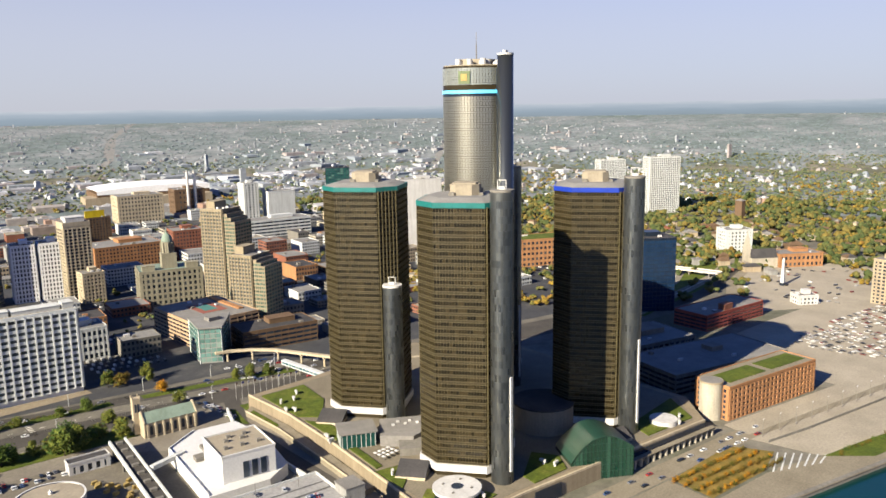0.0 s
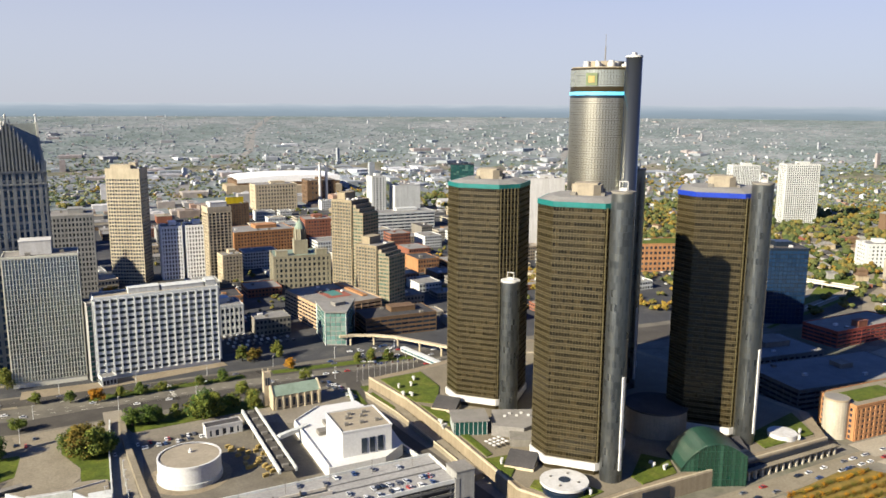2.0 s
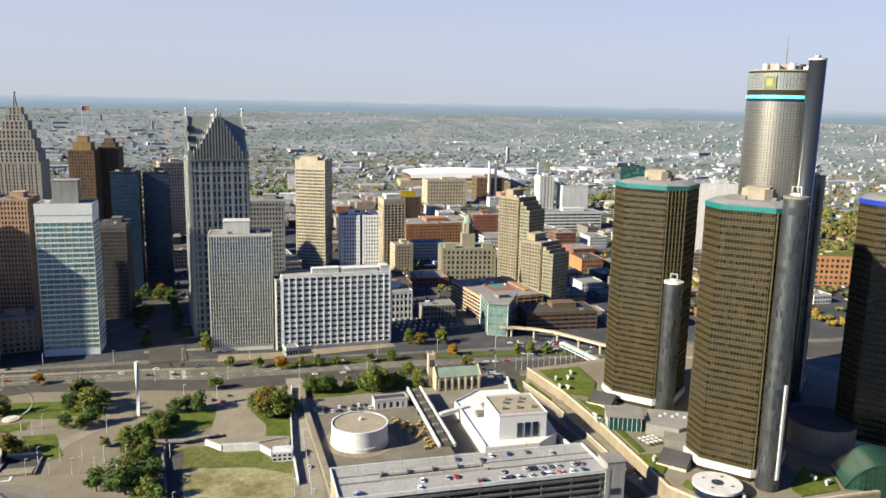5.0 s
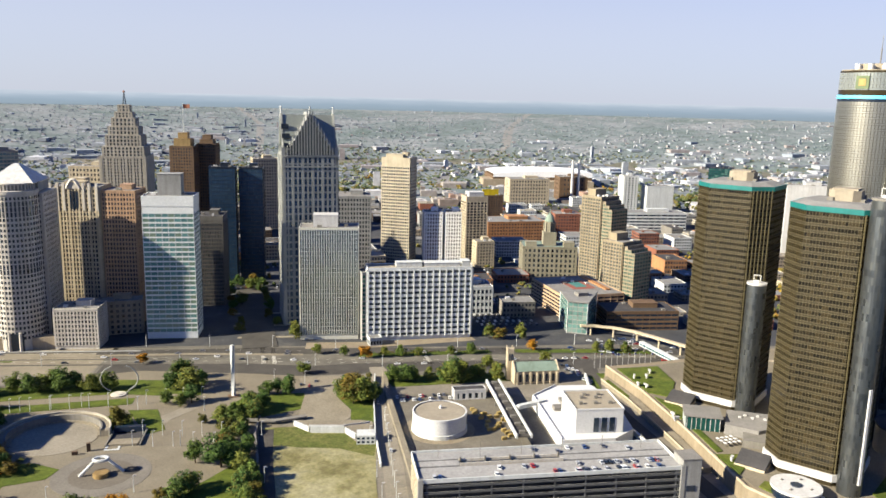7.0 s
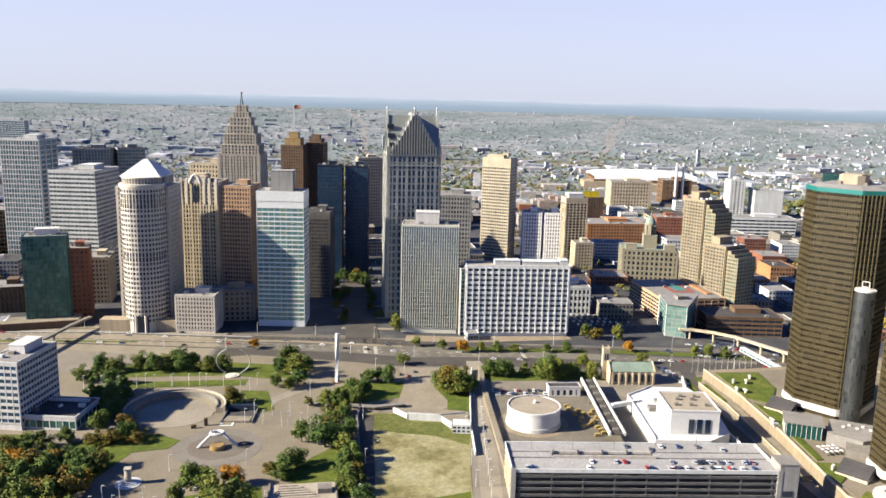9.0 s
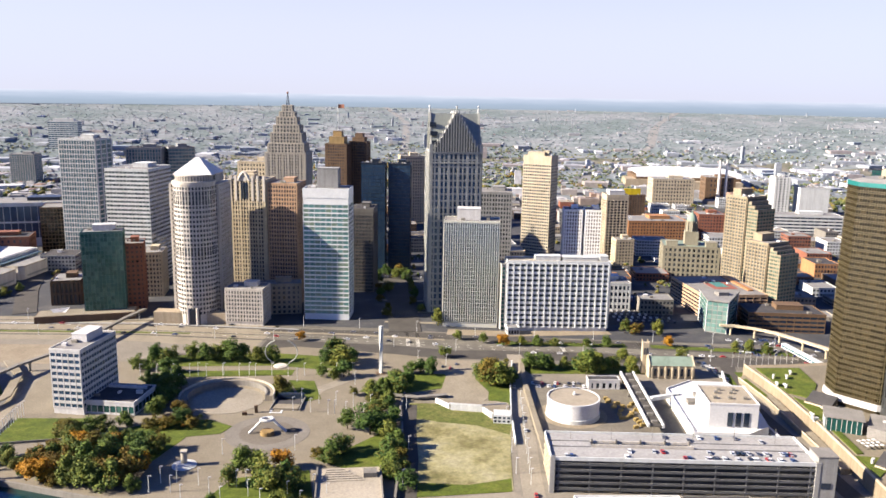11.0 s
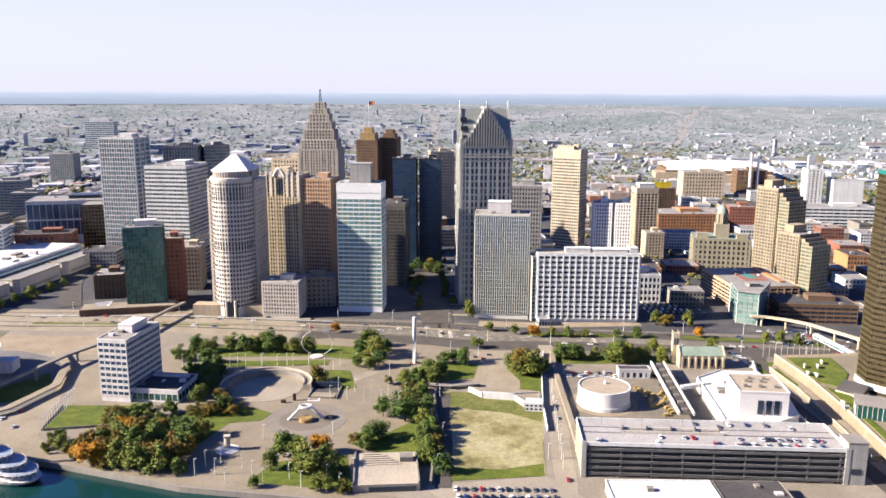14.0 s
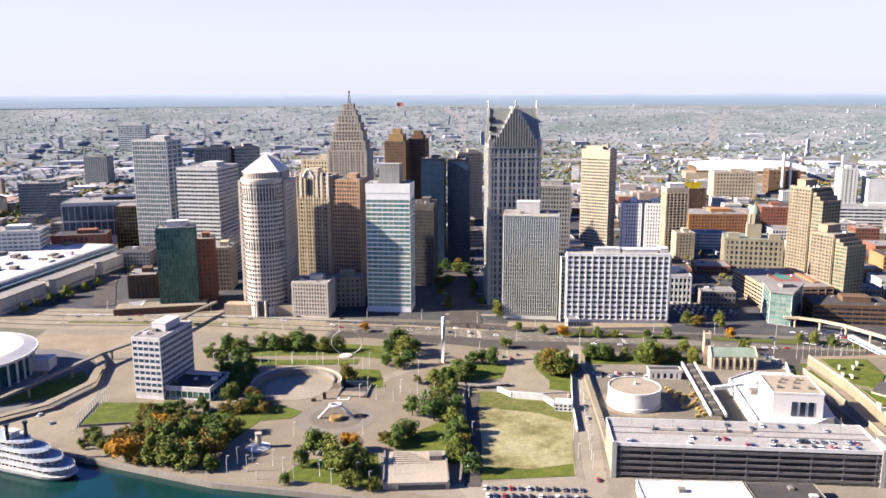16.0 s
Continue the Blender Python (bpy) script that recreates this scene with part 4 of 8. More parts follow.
for k in range(28):
    tall = k in (13, 14, 24, 25, 26)
    for j in range(20):
        a = math.pi * (1.0 + (j + 0.5) / 20)
        gl.box(-3 + 17.55 * math.cos(a), -18 + 17.55 * math.sin(a), 8 + k * FHR + FHR * (0.06 if tall else 0.26), 0.22, 1.5, FHR * (0.9 if tall else 0.54), a)
for j in range(0, 21, 2):
    a = math.pi * (1.0 + j / 20)
    part("pier", Geo().box(-3 + 17.5 * math.cos(a), -18 + 17.5 * math.sin(a), 6, 0.5, 0.75, 116, a), M_CREAM, drum)
tagged(part("glazing", gl, M_GLS, drum), kind="stuff")
part("cornice", Geo().cyl(-3, -18, 18.3, 122, 124.6, 48), M_CREAM, drum)
part("attic", Geo().cyl(-3, -16, 14.5, 124.6, 129, 40).box(-2, 4, 122, 30, 26, 7), M_GREYST, rt, "recessed top storey")
for j in range(20):
    a = math.pi * (1.0 + (j + 0.5) / 20)
    part("attic_column", Geo().box(-3 + 16 * math.cos(a), -16 + 16 * math.sin(a), 124.6, 0.7, 0.9, 4.4, a), M_CREAM, rt)
part("attic_roof", Geo().cyl(-3, -16, 16.8, 129, 130.2, 40).box(-2, 4, 129, 32, 28, 1.2), M_CREAM, rt)
part("pyramid_roof", Geo().prism([(-19, -26), (15, -26), (15, 12), (-19, 12)], 130.2, 143.5, [(-4, -9), (0, -9), (0, -5), (-4, -5)]), M_WHITE, rt, "white metal pyramid roof")
for px_ in (-7, 1):
    part("portal_column", Geo().cyl(px_, -36.6, 1.1, 0, 15, 14), M_CREAM, rt)
# dark panel proud of the drum gives the look of a shaded recess
part("portal", Geo().box(-3, -35.2, 0, 12, 2, 14), M_GLSDK, rt, "dark entrance panel standing in for a shaded recess")
part("base_wing", Geo().box(-25, -26, 0, 28, 12, 10), M_TAN, rt, "low tan base wing")
part("base_wing", Geo().box(17, -28, 0, 18, 10, 10), M_TAN, rt, "low tan base wing")

# stadium with arched white roof, and two chimneys
sd = thing("stadium", 825, 1200, 0, -14, "stadium with wide white arched roof and brick sides", "stadium")
FOOT.append((825, 1200, 150))
part("wall", Geo().box(0, 0, 0, 236, 130, 26), M_BRBR, sd)
N = 18
arc = [(-118 + 236 * i / N, 26 + 13 * math.sin(math.pi * min(1, max(0, (i / N) * 0.86 + 0.03))) ** 0.3) for i in range(N + 1)]
g = Geo()
for x, z in arc:
    g.v += [(x, -66, z), (x, 66, z)]
for x, z in arc:
    g.v += [(x, -66, 25), (x, 66, 25)]
n2 = 2 * (N + 1)
for i in range(N):
    g.f += [(2 * i, 2 * i + 2, 2 * i + 3, 2 * i + 1), (2 * i, n2 + 2 * i, n2 + 2 * i + 2, 2 * i + 2), (2 * i + 1, 2 * i + 3, n2 + 2 * i + 3, n2 + 2 * i + 1)]
part("roof", g, M_BRIGHT, sd, "white arched roof")
part("concourse", Geo().box(-112, -40, 0, 60, 60, 20).box(40, -78, 0, 150, 30, 18), M_TAN, sd)
for px_ in (757, 772):
    c = thing("chimney", px_, 905, 0, 0, "tall white plant chimney", "chimney", "plant chimneys")
    part("shaft", Geo().cyl(0, 0, 3.2, 0, 84, 16, 2.4), M_WHITE, c)
    part("collar", Geo().cyl(0, 0, 2.8, 82, 83, 16), M_CONC, c)

# domed county building with cupola
cb = block("county_building", 385, 290, -20, 62, 40, 36, "weathered stone county building with domed cupola", M_OLDST, M_GLS, 6, (12, 8), "flr", M_COPPER, 0.5, 0.4, 0.7, houses=((-0.35, -0.3, 0.2, 0.25, 5), (0.35, -0.3, 0.2, 0.25, 5)))
part("tower_base", Geo().box(0, -4, 36, 15, 15, 16), M_OLDST, cb)
part("lantern", Geo().cyl(0, -4, 6, 52, 64, 16), M_OLDST, cb)
for j in range(8):
    part("lantern_column", Geo().cyl(6.4 * math.cos(j * math.pi / 4), -4 + 6.4 * math.sin(j * math.pi / 4), 0.7, 52, 63, 8), M_OLDST, cb)
part("dome", Geo().cyl(0, -4, 6.2, 64, 69, 16, 4.5).cyl(0, -4, 4.5, 69, 73, 16, 1.2).cyl(0, -4, 1, 73, 78, 8, 0.3), M_COPPER, cb, "green copper dome")

# deck garage with roof courts and glass corner
dg = block("deck_garage", 343, 147, -4, 62, 78, 22, "tan multi-storey garage with courts on its roof", wall_mat("apricot_concrete", (0.36, 0.25, 0.15)), M_GLSDK, 6, (9, 12), "flr", M_ROOF, 0.06, 0.5, 0.6, houses=(), units=4)
part("court", Geo().box(2, 2, 22.3, 24, 34, 0.1), wall_mat("court_red", (0.20, 0.07, 0.05), 0.8, 0.1, 0.9, False), dg, "faded red sports court")
part("court", Geo().box(2, 3, 22.42, 12, 22, 0.1), wall_mat("court_green", (0.05, 0.15, 0.135), 0.8, 0.1, 0.9, False), dg, "green sports court")
part("hedge", Geo().box(22, 6, 22.2, 5, 60, 1.4), M_ORBR, dg, "rust coloured planters")
WEDGE = [(292, 71), (306, 61), (334, 94), (303, 105)]
gc = thing("glass_corner", 308, 82, 0, 0, "wedge-shaped corner office with pale green glass", "building")
FOOT.append((308, 82, 22))
wline = [(x - 308, y - 82) for x, y in WEDGE]
part("core", Geo().prism(wline, 0, 28.4), M_GREYST, gc)
part("roof", Geo().prism([(x * 1.08, y * 1.08) for x, y in wline], 28.4, 29.6), M_ROOFW, gc, "pale overhanging roof slab")
part("roof_house", Geo().box(4, 2, 29.6, 10, 8, 3), M_ROOF, gc)
for k in range(7):
    for x, y, a, L in along(wline, 4.4):
        part("pane", Geo().box(x, y, 1.2 + k * 3.9, L * 0.86, 0.5, 3.1, a), M_GLSPG, gc)
for x, y in wline:
    part("corner_post", Geo().box(x, y, 0, 0.9, 0.9, 28.4), M_WHITE_CONC, gc)
block("garage_podium", 366, 76, -14, 66, 34, 17, "brown open garage podium beside the avenue", M_BRBR, M_GLSDK, 4, (10, 5), "flr", M_ROOFD, 0.05, 0.5, 0.4)
block("striped_office", 236, 165, -10, 40, 30, 26, "white office with dark ribbed windows", M_WHITE_CONC, M_GLSDK, 4, (10, 7), "flr", M_ROOFW, 0.35, 0.4, 0.6, units=7)


# ---- riverside ground ----
sheet("riverside_ground", [(-330, -70), (-200, -132), (-136, -162), (-64, -186), (40, -226), (300, -318), (300, -40), (205, 10), (0, 66), (-200, 116), (-330, 130)], ground_mat("sandy_paving", [(0.3, (0.125, 0.110, 0.086)), (0.55, (0.165, 0.148, 0.118)), (0.75, (0.205, 0.185, 0.150))], 0.03, 0.6), "worn sandy paving of the river front", 0.04, "paving")

# ---- riverside complex: podium, lawns, pavilions ----
POD = [(263, -40), (260, -90), (250, -147), (238.5, -200), (233, -224), (243, -258), (277, -262), (420, -289), (450, -262), (470, -100), (420, -40), (300, -42)]
podium = thing("podium", 0, 0, 0, 0, "beige walled podium carrying lawns under the glass towers", "podium")
part("wall", Geo().prism(POD, 0, 9), wall_mat("brown_precast", (0.21, 0.172, 0.115), 0.85), podium)
part("parapet", Geo().ribbon([(263.6, -40), (260.6, -90), (250.6, -147), (239.1, -200), (233.6, -224), (243, -257.4), (277, -261.4), (420, -288.4)], 1.0, 9.0, 1.1), M_BEIGE, podium)
part("deck", Geo().prism([(267, -46), (264, -92), (254, -148), (243, -200), (238, -224), (247, -254), (278, -257), (417, -283), (445, -258), (464, -104), (416, -46), (302, -48)], 9.0, 9.12), M_PAVE, podium)
part("glass_front", Geo().ribbon([(282, -263.6), (300, -266.9)], 0.6, 0.4, 7.6).ribbon([(352, -277), (419, -289.4)], 0.6, 2.5, 6), M_GLSDK, podium, "dark glass riverside front")
for i in range(14):
    f = i / 13
    part("arcade_pier", Geo().box(352 + 70 * f, -279.4 - 12.7 * f, 0, 1.2, 2.2, 5.2, radians(-10)), M_LIME, podium)
part("arcade_roof", Geo().ribbon([(350, -279), (424, -292.5)], 3.4, 5.2, 0.5), M_PALE, podium)


def podium_lawn(pts, label="clipped lawn on the podium roof"):
    setting("lawn", Geo().prism(pts, 9.1, 9.7), M_GRASS, label, "lawn")


podium_lawn([(268, -48), (300, -52), (292, -84), (272, -108), (262.5, -96)])
podium_lawn([(261.5, -104), (268, -120), (264, -142), (255, -146)])
podium_lawn([(253, -154), (257, -156), (250, -186), (246, -186)])
part("lower_terrace", Geo().prism([(262, -44), (258.8, -90), (248.8, -147), (240, -190), (234, -190), (242, -146), (251, -92), (254, -50)], 0, 3.2), M_PALE, podium, "pale walkway terrace below the wall")
part("terrace_lawn", Geo().prism([(254.6, -54), (258.5, -52), (255.4, -84), (252.2, -88)], 3.2, 3.5), M_GRASS, podium, "narrow lawn wedge on the terrace")
part("terrace_rail", Geo().ribbon([(254, -50), (251, -92), (242, -146), (234, -190)], 0.5, 3.2, 0.9), M_BEIGE, podium)
podium_lawn([(243, -188), (256, -192), (250, -205), (240, -212)])
podium_lawn([(240, -226), (247, -222), (262, -236), (266, -252), (246, -252)])
podium_lawn([(290, -250), (316, -236), (322, -250), (312, -262), (288, -259)])
podium_lawn([(386, -258), (440, -256), (419, -281), (378, -274)])


def wedge(x, y, ang, w, d, label):
    t = thing("entrance_wedge", x, y, 9.1, ang, label, "pavilion", "sloping dark wedges")
    part("wall", Geo().box(0, 0, 0, w, d, 1.6), M_BEIGE, t)
    g = Geo()
    g.v = [(-w / 2, -d / 2, 1.6), (w / 2, -d / 2, 1.6), (w / 2, d / 2, 6), (-w / 2, d / 2, 6), (-w / 2, d / 2, 1.6), (w / 2, d / 2, 1.6)]
    g.f = [(0, 1, 2, 3), (1, 5, 2), (0, 3, 4), (5, 4, 3, 2)]
    part("glass_slope", g, M_ROOFD, t, "sloping dark roof")
    return t


wedge(272, -117, -58, 16, 12, "sloping dark glass roof over pale base")
wedge(254, -205, -58, 16, 12, "sloping dark glass roof over pale base")
wedge(357, -262, -20, 24, 8, "sloping dark roof beside the lift shaft")


def round_pavilion(x, y, r, h, label, z=0):
    t = thing("round_pavilion", x, y, z, 0, label, "pavilion")
    part("drum", Geo().cyl(0, 0, r * 0.93, 0, h - 0.8, 40), M_GLSDK, t, "dark glazed drum")
    part("roof", Geo().cyl(0, 0, r, h - 0.8, h + 0.5, 48), M_WHITE, t, "white disc roof")
    part("skylight", Geo().cyl(0, 0, r * 0.24, h + 0.5, h + 0.9, 20), M_GLSDK, t)
    for a in range(4):
        part("roof_unit", Geo().box(r * 0.6 * math.cos(a * 1.6 + 2), r * 0.6 * math.sin(a * 1.6 + 2), h + 0.5, 1.2, 0.8, 0.6), M_CONC, t)
    return t


round_pavilion(252, -238, 12.2, 14.0, "round pavilion with white disc roof and skylight")
d = thing("disc_roof", 401.5, -271, 9.1, 0, "flat white round disc roof on the lawn", "roof disc")
part("disc", Geo().cyl(0, 0, 8.2, 0, 3.0, 40), M_WHITE, d)
dr = thing("rotunda", 352, -218, 0, 0, "low round beige rotunda between the towers", "rotunda")
part("drum", Geo().cyl(0, 0, 18, 9, 24, 40), M_TAN, dr)
part("roof", Geo().cyl(0, 0, 18.5, 24, 25, 40), M_ROOFD, dr)

fc = thing("food_pavilion", 272, -158, 9.1, -32, "grey-roofed pavilion with pale green glass walls", "pavilion")
part("wall", Geo().box(-12, 0, 0, 20, 16, 8.5), M_GLSGR, fc, "pale green glass walls")
for i in range(8):
    part("mullion", Geo().box(-21.3 + i * 2.7, -8.1, 0, 0.25, 0.3, 8.5), M_WHITE_CONC, fc)
for i in range(6):
    part("mullion", Geo().box(-22.1, -7.5 + i * 3, 0, 0.3, 0.25, 8.5), M_WHITE_CONC, fc)
part("roof", Geo().box(-12, 0, 8.5, 22, 18, 0.8), M_ROOF, fc)
part("rear_roof", Geo().prism([(0, -10), (18, -16), (34, -4), (30, 12), (4, 14)], 0, 6.5), M_ROOF, fc, "folded grey roof")
part("low_roof", Geo().prism([(8, -26), (26, -28), (30, -14), (10, -12)], 0, 4.2), M_CONC, fc)
for i in range(5):
    part("roof_unit", Geo().box(10 + i * 3.6, 2 + (i % 2) * 4, 6.5, 1.6, 1.2, 1.0), M_WHITE, fc)
for i in range(12):
    t = thing("sun_umbrella", 256 + (i % 4) * 3.2, -174 - (i // 4) * 3.4, 9.1, 20 * i, "small pale terrace umbrella with round table", "umbrella", "terrace umbrellas")
    part("canopy", Geo().cyl(0, 0, 1.4, 2.2, 2.8, 8, 0.1), M_WHITE, t)
    part("pole", Geo().cyl(0, 0, 0.06, 0, 2.3, 6), M_CONC, t)
    part("table", Geo().cyl(0, 0, 0.6, 0.7, 0.78, 10), M_CONC, t)
rnd = random.Random(5)
for x, y in ((268, -70), (277, -72), (262, -84), (266, -88), (285, -64), (253, -136), (250, -142), (246, -198), (250, -247), (258, -250), (308, -250), (310, -256), (404, -280), (412, -276)):
    t = thing("air_vent", x, y, 9.6, rnd.uniform(0, 90), "cream curved ventilation cowl on the lawn", "vent", "lawn vents")
    part("stem", Geo().cyl(0, 0, 0.7, 0, 1.8, 10), M_WHITE, t)
    part("hood", Geo().box(0.9, 0, 1.5, 3.4, 1.5, 1.1).cyl(-0.8, 0, 0.75, 1.4, 2.9, 10), M_WHITE, t)

# glass winter garden with curved roof
wg = thing("winter_garden", 337, -263, 0, -35, "green glass winter garden with curved roof", "atrium")
NA = 16
prof = [(-18 + 36 * i / NA, 11 + 13.5 * math.sin(math.pi * min(1.0, (i / NA) ** 0.85 * 0.86))) for i in range(NA + 1)]
M_WINTER = glass_mat("winter_glass", (0.005, 0.022, 0.014), (0.02, 0.06, 0.04), 0.08, 0.1)
M_WROOF = wall_mat("green_roof_sheet", (0.014, 0.042, 0.030), 0.35, 0.1, 0.9, False, 0.6)
g = Geo()
for x, z in prof:
    g.v += [(x, -12, z), (x, 12, z), (x, -12, z - 0.5), (x, 12, z - 0.5)]
for i in range(NA):
    k = 4 * i
    g.f += [(k, k + 4, k + 5, k + 1), (k + 2, k + 3, k + 7, k + 6), (k, k + 2, k + 6, k + 4), (k + 1, k + 5, k + 7, k + 3)]
part("roof", g, M_WROOF, wg, "green curved roof")
for i in range(NA):
    (x0, z0), (x1, z1) = prof[i], prof[i + 1]
    g = Geo()
    g.v = [(x0 + 0.08, -11.4, 0.3), (x1 - 0.08, -11.4, 0.3), (x1 - 0.08, -11.4, z1 - 0.5), (x0 + 0.08, -11.4, z0 - 0.5),
           (x0 + 0.08, -11.1, 0.3), (x1 - 0.08, -11.1, 0.3), (x1 - 0.08, -11.1, z1 - 0.5), (x0 + 0.08, -11.1, z0 - 0.5)]
    g.f = [(0, 1, 2, 3), (5, 4, 7, 6), (0, 3, 7, 4), (1, 5, 6, 2)]
    part("pane", g, M_WINTER, wg)
    part("mullion", Geo().box(x0, -11.5, 0, 0.22, 0.35, z0 - 0.5), M_WROOF, wg)
for z in (4, 8, 12, 16, 20):
    xs_ = [x for x, q in prof if q > z + 0.5]
    part("transom", Geo().box((xs_[0] + xs_[-1]) / 2, -11.55, z, xs_[-1] - xs_[0], 0.25, 0.2), M_WROOF, wg)
part("side_wall", Geo().box(-17.8, 0, 0, 0.4, 23, 11), M_WINTER, wg)
part("side_wall", Geo().box(17.8, 0, 0, 0.4, 23, prof[-1][1] - 0.6), M_WINTER, wg)

# ---- east bank ----
gb = block("brick_garage", 498, -289, -13.5, 93, 26, 22, "orange brick garage with gridded openings and roof lawns", M_ORBR, M_GLSDK, 6, (22, 5), "flr", M_PALE, 0.42, 0.4, 0.6, single="f", houses=(), units=0)
part("roof_lawn", Geo().box(-20, 0, 22.2, 38, 15, 0.3), M_GRASS, gb)
part("roof_lawn", Geo().box(24, 0, 22.2, 38, 15, 0.3), M_GRASS, gb)
stc = thing("stair_drum", 449, -279, 0, 0, "pale ribbed concrete stair drum on the garage corner", "stair tower")
part("drum", Geo().cyl(0, 0, 7.2, 0, 24, 28), M_LIME, stc)
part("cap", Geo().cyl(0, 0, 7.5, 24, 25, 28), M_TAN, stc)
part("roof", Geo().cyl(0, 0, 6.8, 25, 25.15, 28), M_ROOF, stc)
block("deck_hall", 528, -240, -19, 112, 52, 15, "wide parking deck in the shade of the towers", M_CONC, M_GLSDK, 4, (16, 8), "flr", M_ROOFW, 0.05, 0.5, 0.3, houses=((0.1, 0.1, 0.1, 0.2, 3),))
block("low_annex", 560, -170, -19, 70, 50, 9, "low flat white annex roofs", M_CONC, M_GLSDK, 2, (12, 8), "flr", M_ROOFW, 0.3, 0.5, 0.3, units=6)
block("red_garage", 674, -186, -11, 86, 34, 14, "red brick garage with banded decks", wall_mat("deep_red_brick", (0.20, 0.045, 0.03)), M_GLSDK, 4, (14, 6), "flr", M_ROOF, 0.05, 0.5, 0.4, houses=((-0.1, -0.35, 0.14, 0.2, 5),), house_mat=M_REDBR)
sheet("parking_lot", [(575, -215), (620, -215), (700, -222), (760, -230), (1000, -270), (1050, -420), (700, -380), (560, -338)], M_BLEACH, "sun-bleached surface car park with rows of cars", 0.08, "car park")
sheet("river_lot", [(432, -312), (560, -345), (700, -385), (700, -440), (560, -402), (455, -372), (436, -350)], M_BLEACH, "bare sandy lot by the river", 0.10, "lot")
sheet("river_path", [(360, -345), (405, -338), (436, -352), (455, -374), (560, -406), (560, -412), (450, -381), (380, -359)], M_PALE, "pale concrete riverside path", 0.14, "path")
sheet("river_grass", [(436, -352), (470, -362), (560, -392), (560, -402), (455, -374)], M_GRASS, "narrow grass strip by the river path", 0.2, "lawn")
sheet("planted_bed", [(354, -301), (414, -306), (424, -329), (396, -334), (349, -326)], M_OCHRE, "planting bed with rust and yellow shrubs", 0.16, "bed")
sheet("quay_court", [(300, -292), (352, -300), (347, -328), (395, -336), (404, -340), (376, -356), (280, -320)], M_PALE, "pale paved riverside court", 0.12, "paving")

for i in range(7):
    setting("paving_stripe_" + str(i + 1), Geo().ribbon([(398 + i * 4.5, -338 - i * 2.6), (424 + i * 2.5, -331 - i * 3.6)], 0.9, 0.1, 0.06), M_WHITE_CONC, "white paving stripe on the river court", "paving")
setting("lot_fence", Geo().ribbon([(434, -322), (470, -333), (560, -356), (640, -378)], 0.3, 0.1, 1.6), M_CONC, "pale fence round the river lot", "fence")
road("garage_road", [(440, -300), (560, -330), (700, -362), (860, -400)], 18, M_BLEACH, "pale road along the brick garage", 0.09)
for i in range(16):
    t = thing("street_lamp", 440 + i * 16, -316 - i * 4.2, 0, 0, "slim pale street lamp with small head", "lamp", "street lamps")
    part("post", Geo().cyl(0, 0, 0.2, 0, 11, 8, 0.12), M_CONC, t)
    part("head", Geo().box(0.7, 0, 10.8, 1.8, 0.5, 0.3), M_WHITE, t)

# freeway loop with its overpass, grass verges and open lots
LOOP = [(640, -118), (698, -112), (759, -110), (844, -103), (934, -84), (1030, -47), (1074, 9), (1157, 124)]
INNER = [(650, -98), (720, -92), (790, -80), (850, -60), (905, -25), (950, 30), (985, 110)]
sheet("verge", [(640, -128), (760, -122), (850, -114), (940, -94), (1040, -54), (1090, 20), (1160, 130), (985, 120), (900, 60), (800, -20), (700, -60), (650, -80)], M_GRASS, "rough grass verge inside the freeway loop", 0.10, "lawn")
sheet("east_lot", [(720, -200), (745, -172), (820, -136), (910, -118), (1000, -110), (1080, -120), (1060, -272), (874, -276), (770, -236)], M_BLEACH, "sun-bleached open lots east of the freeway loop", 0.09, "lot")
road("freeway_loop", LOOP, 13, M_PALE, "pale concrete freeway ramp curving round the verge", 0.16)
road("freeway_inner", INNER, 15, M_LOT, "pale concrete freeway lanes under the overpass", 0.16)
road("lot_street", [(745, -168), (830, -132), (930, -112), (1040, -96)], 11, M_PALE, "pale street beside the church", 0.2)
for i, line in enumerate((LOOP, INNER)):
    setting("freeway_line_" + str(i + 1), Geo().ribbon(line, 0.6, 0.17, 0.1), M_LINE, "white line along the freeway", "road marking")
    FOOT.extend((x, y, 18) for x, y in line)
FOOT.extend(((760, -205, 30), (820, -185, 40), (880, -200, 45), (950, -180, 50), (800, -85, 20), (870, -75, 22)))
ovp = thing("overpass", 846, -78, 0, 0, "pale concrete road overpass with low parapets", "bridge")
part("deck", Geo().ribbon([(-10, 34), (-4, 0), (-2, -34)], 13, 4.6, 1.3), M_CREAM, ovp)
part("parapet", Geo().ribbon([(-16, 34), (-10, 0), (-8, -34)], 0.6, 5.9, 1.0), M_CREAM, ovp)
part("parapet", Geo().ribbon([(-4, 34), (2, 0), (4, -34)], 0.6, 5.9, 1.0), M_CREAM, ovp)
for yy_ in (-24, 0, 24):
    part("pier", Geo().box(-4, yy_, 0, 10, 1.4, 4.6), M_CONC, ovp)

# gothic church far along the avenue
c2 = thing("stone_church", 936, -124, 0, -40, "pale stone church with slate roof and spire", "church")
part("nave", Geo().box(0, 0, 0, 34, 16, 12), M_LIME, c2)
g = Geo()
g.v = [(-17, -8.4, 12), (17, -8.4, 12), (17, 8.4, 12), (-17, 8.4, 12), (-17, 0, 22), (17, 0, 22)]
g.f = [(0, 1, 5, 4), (2, 3, 4, 5), (1, 2, 5), (3, 0, 4)]
part("roof", g, M_ROOFD, c2)
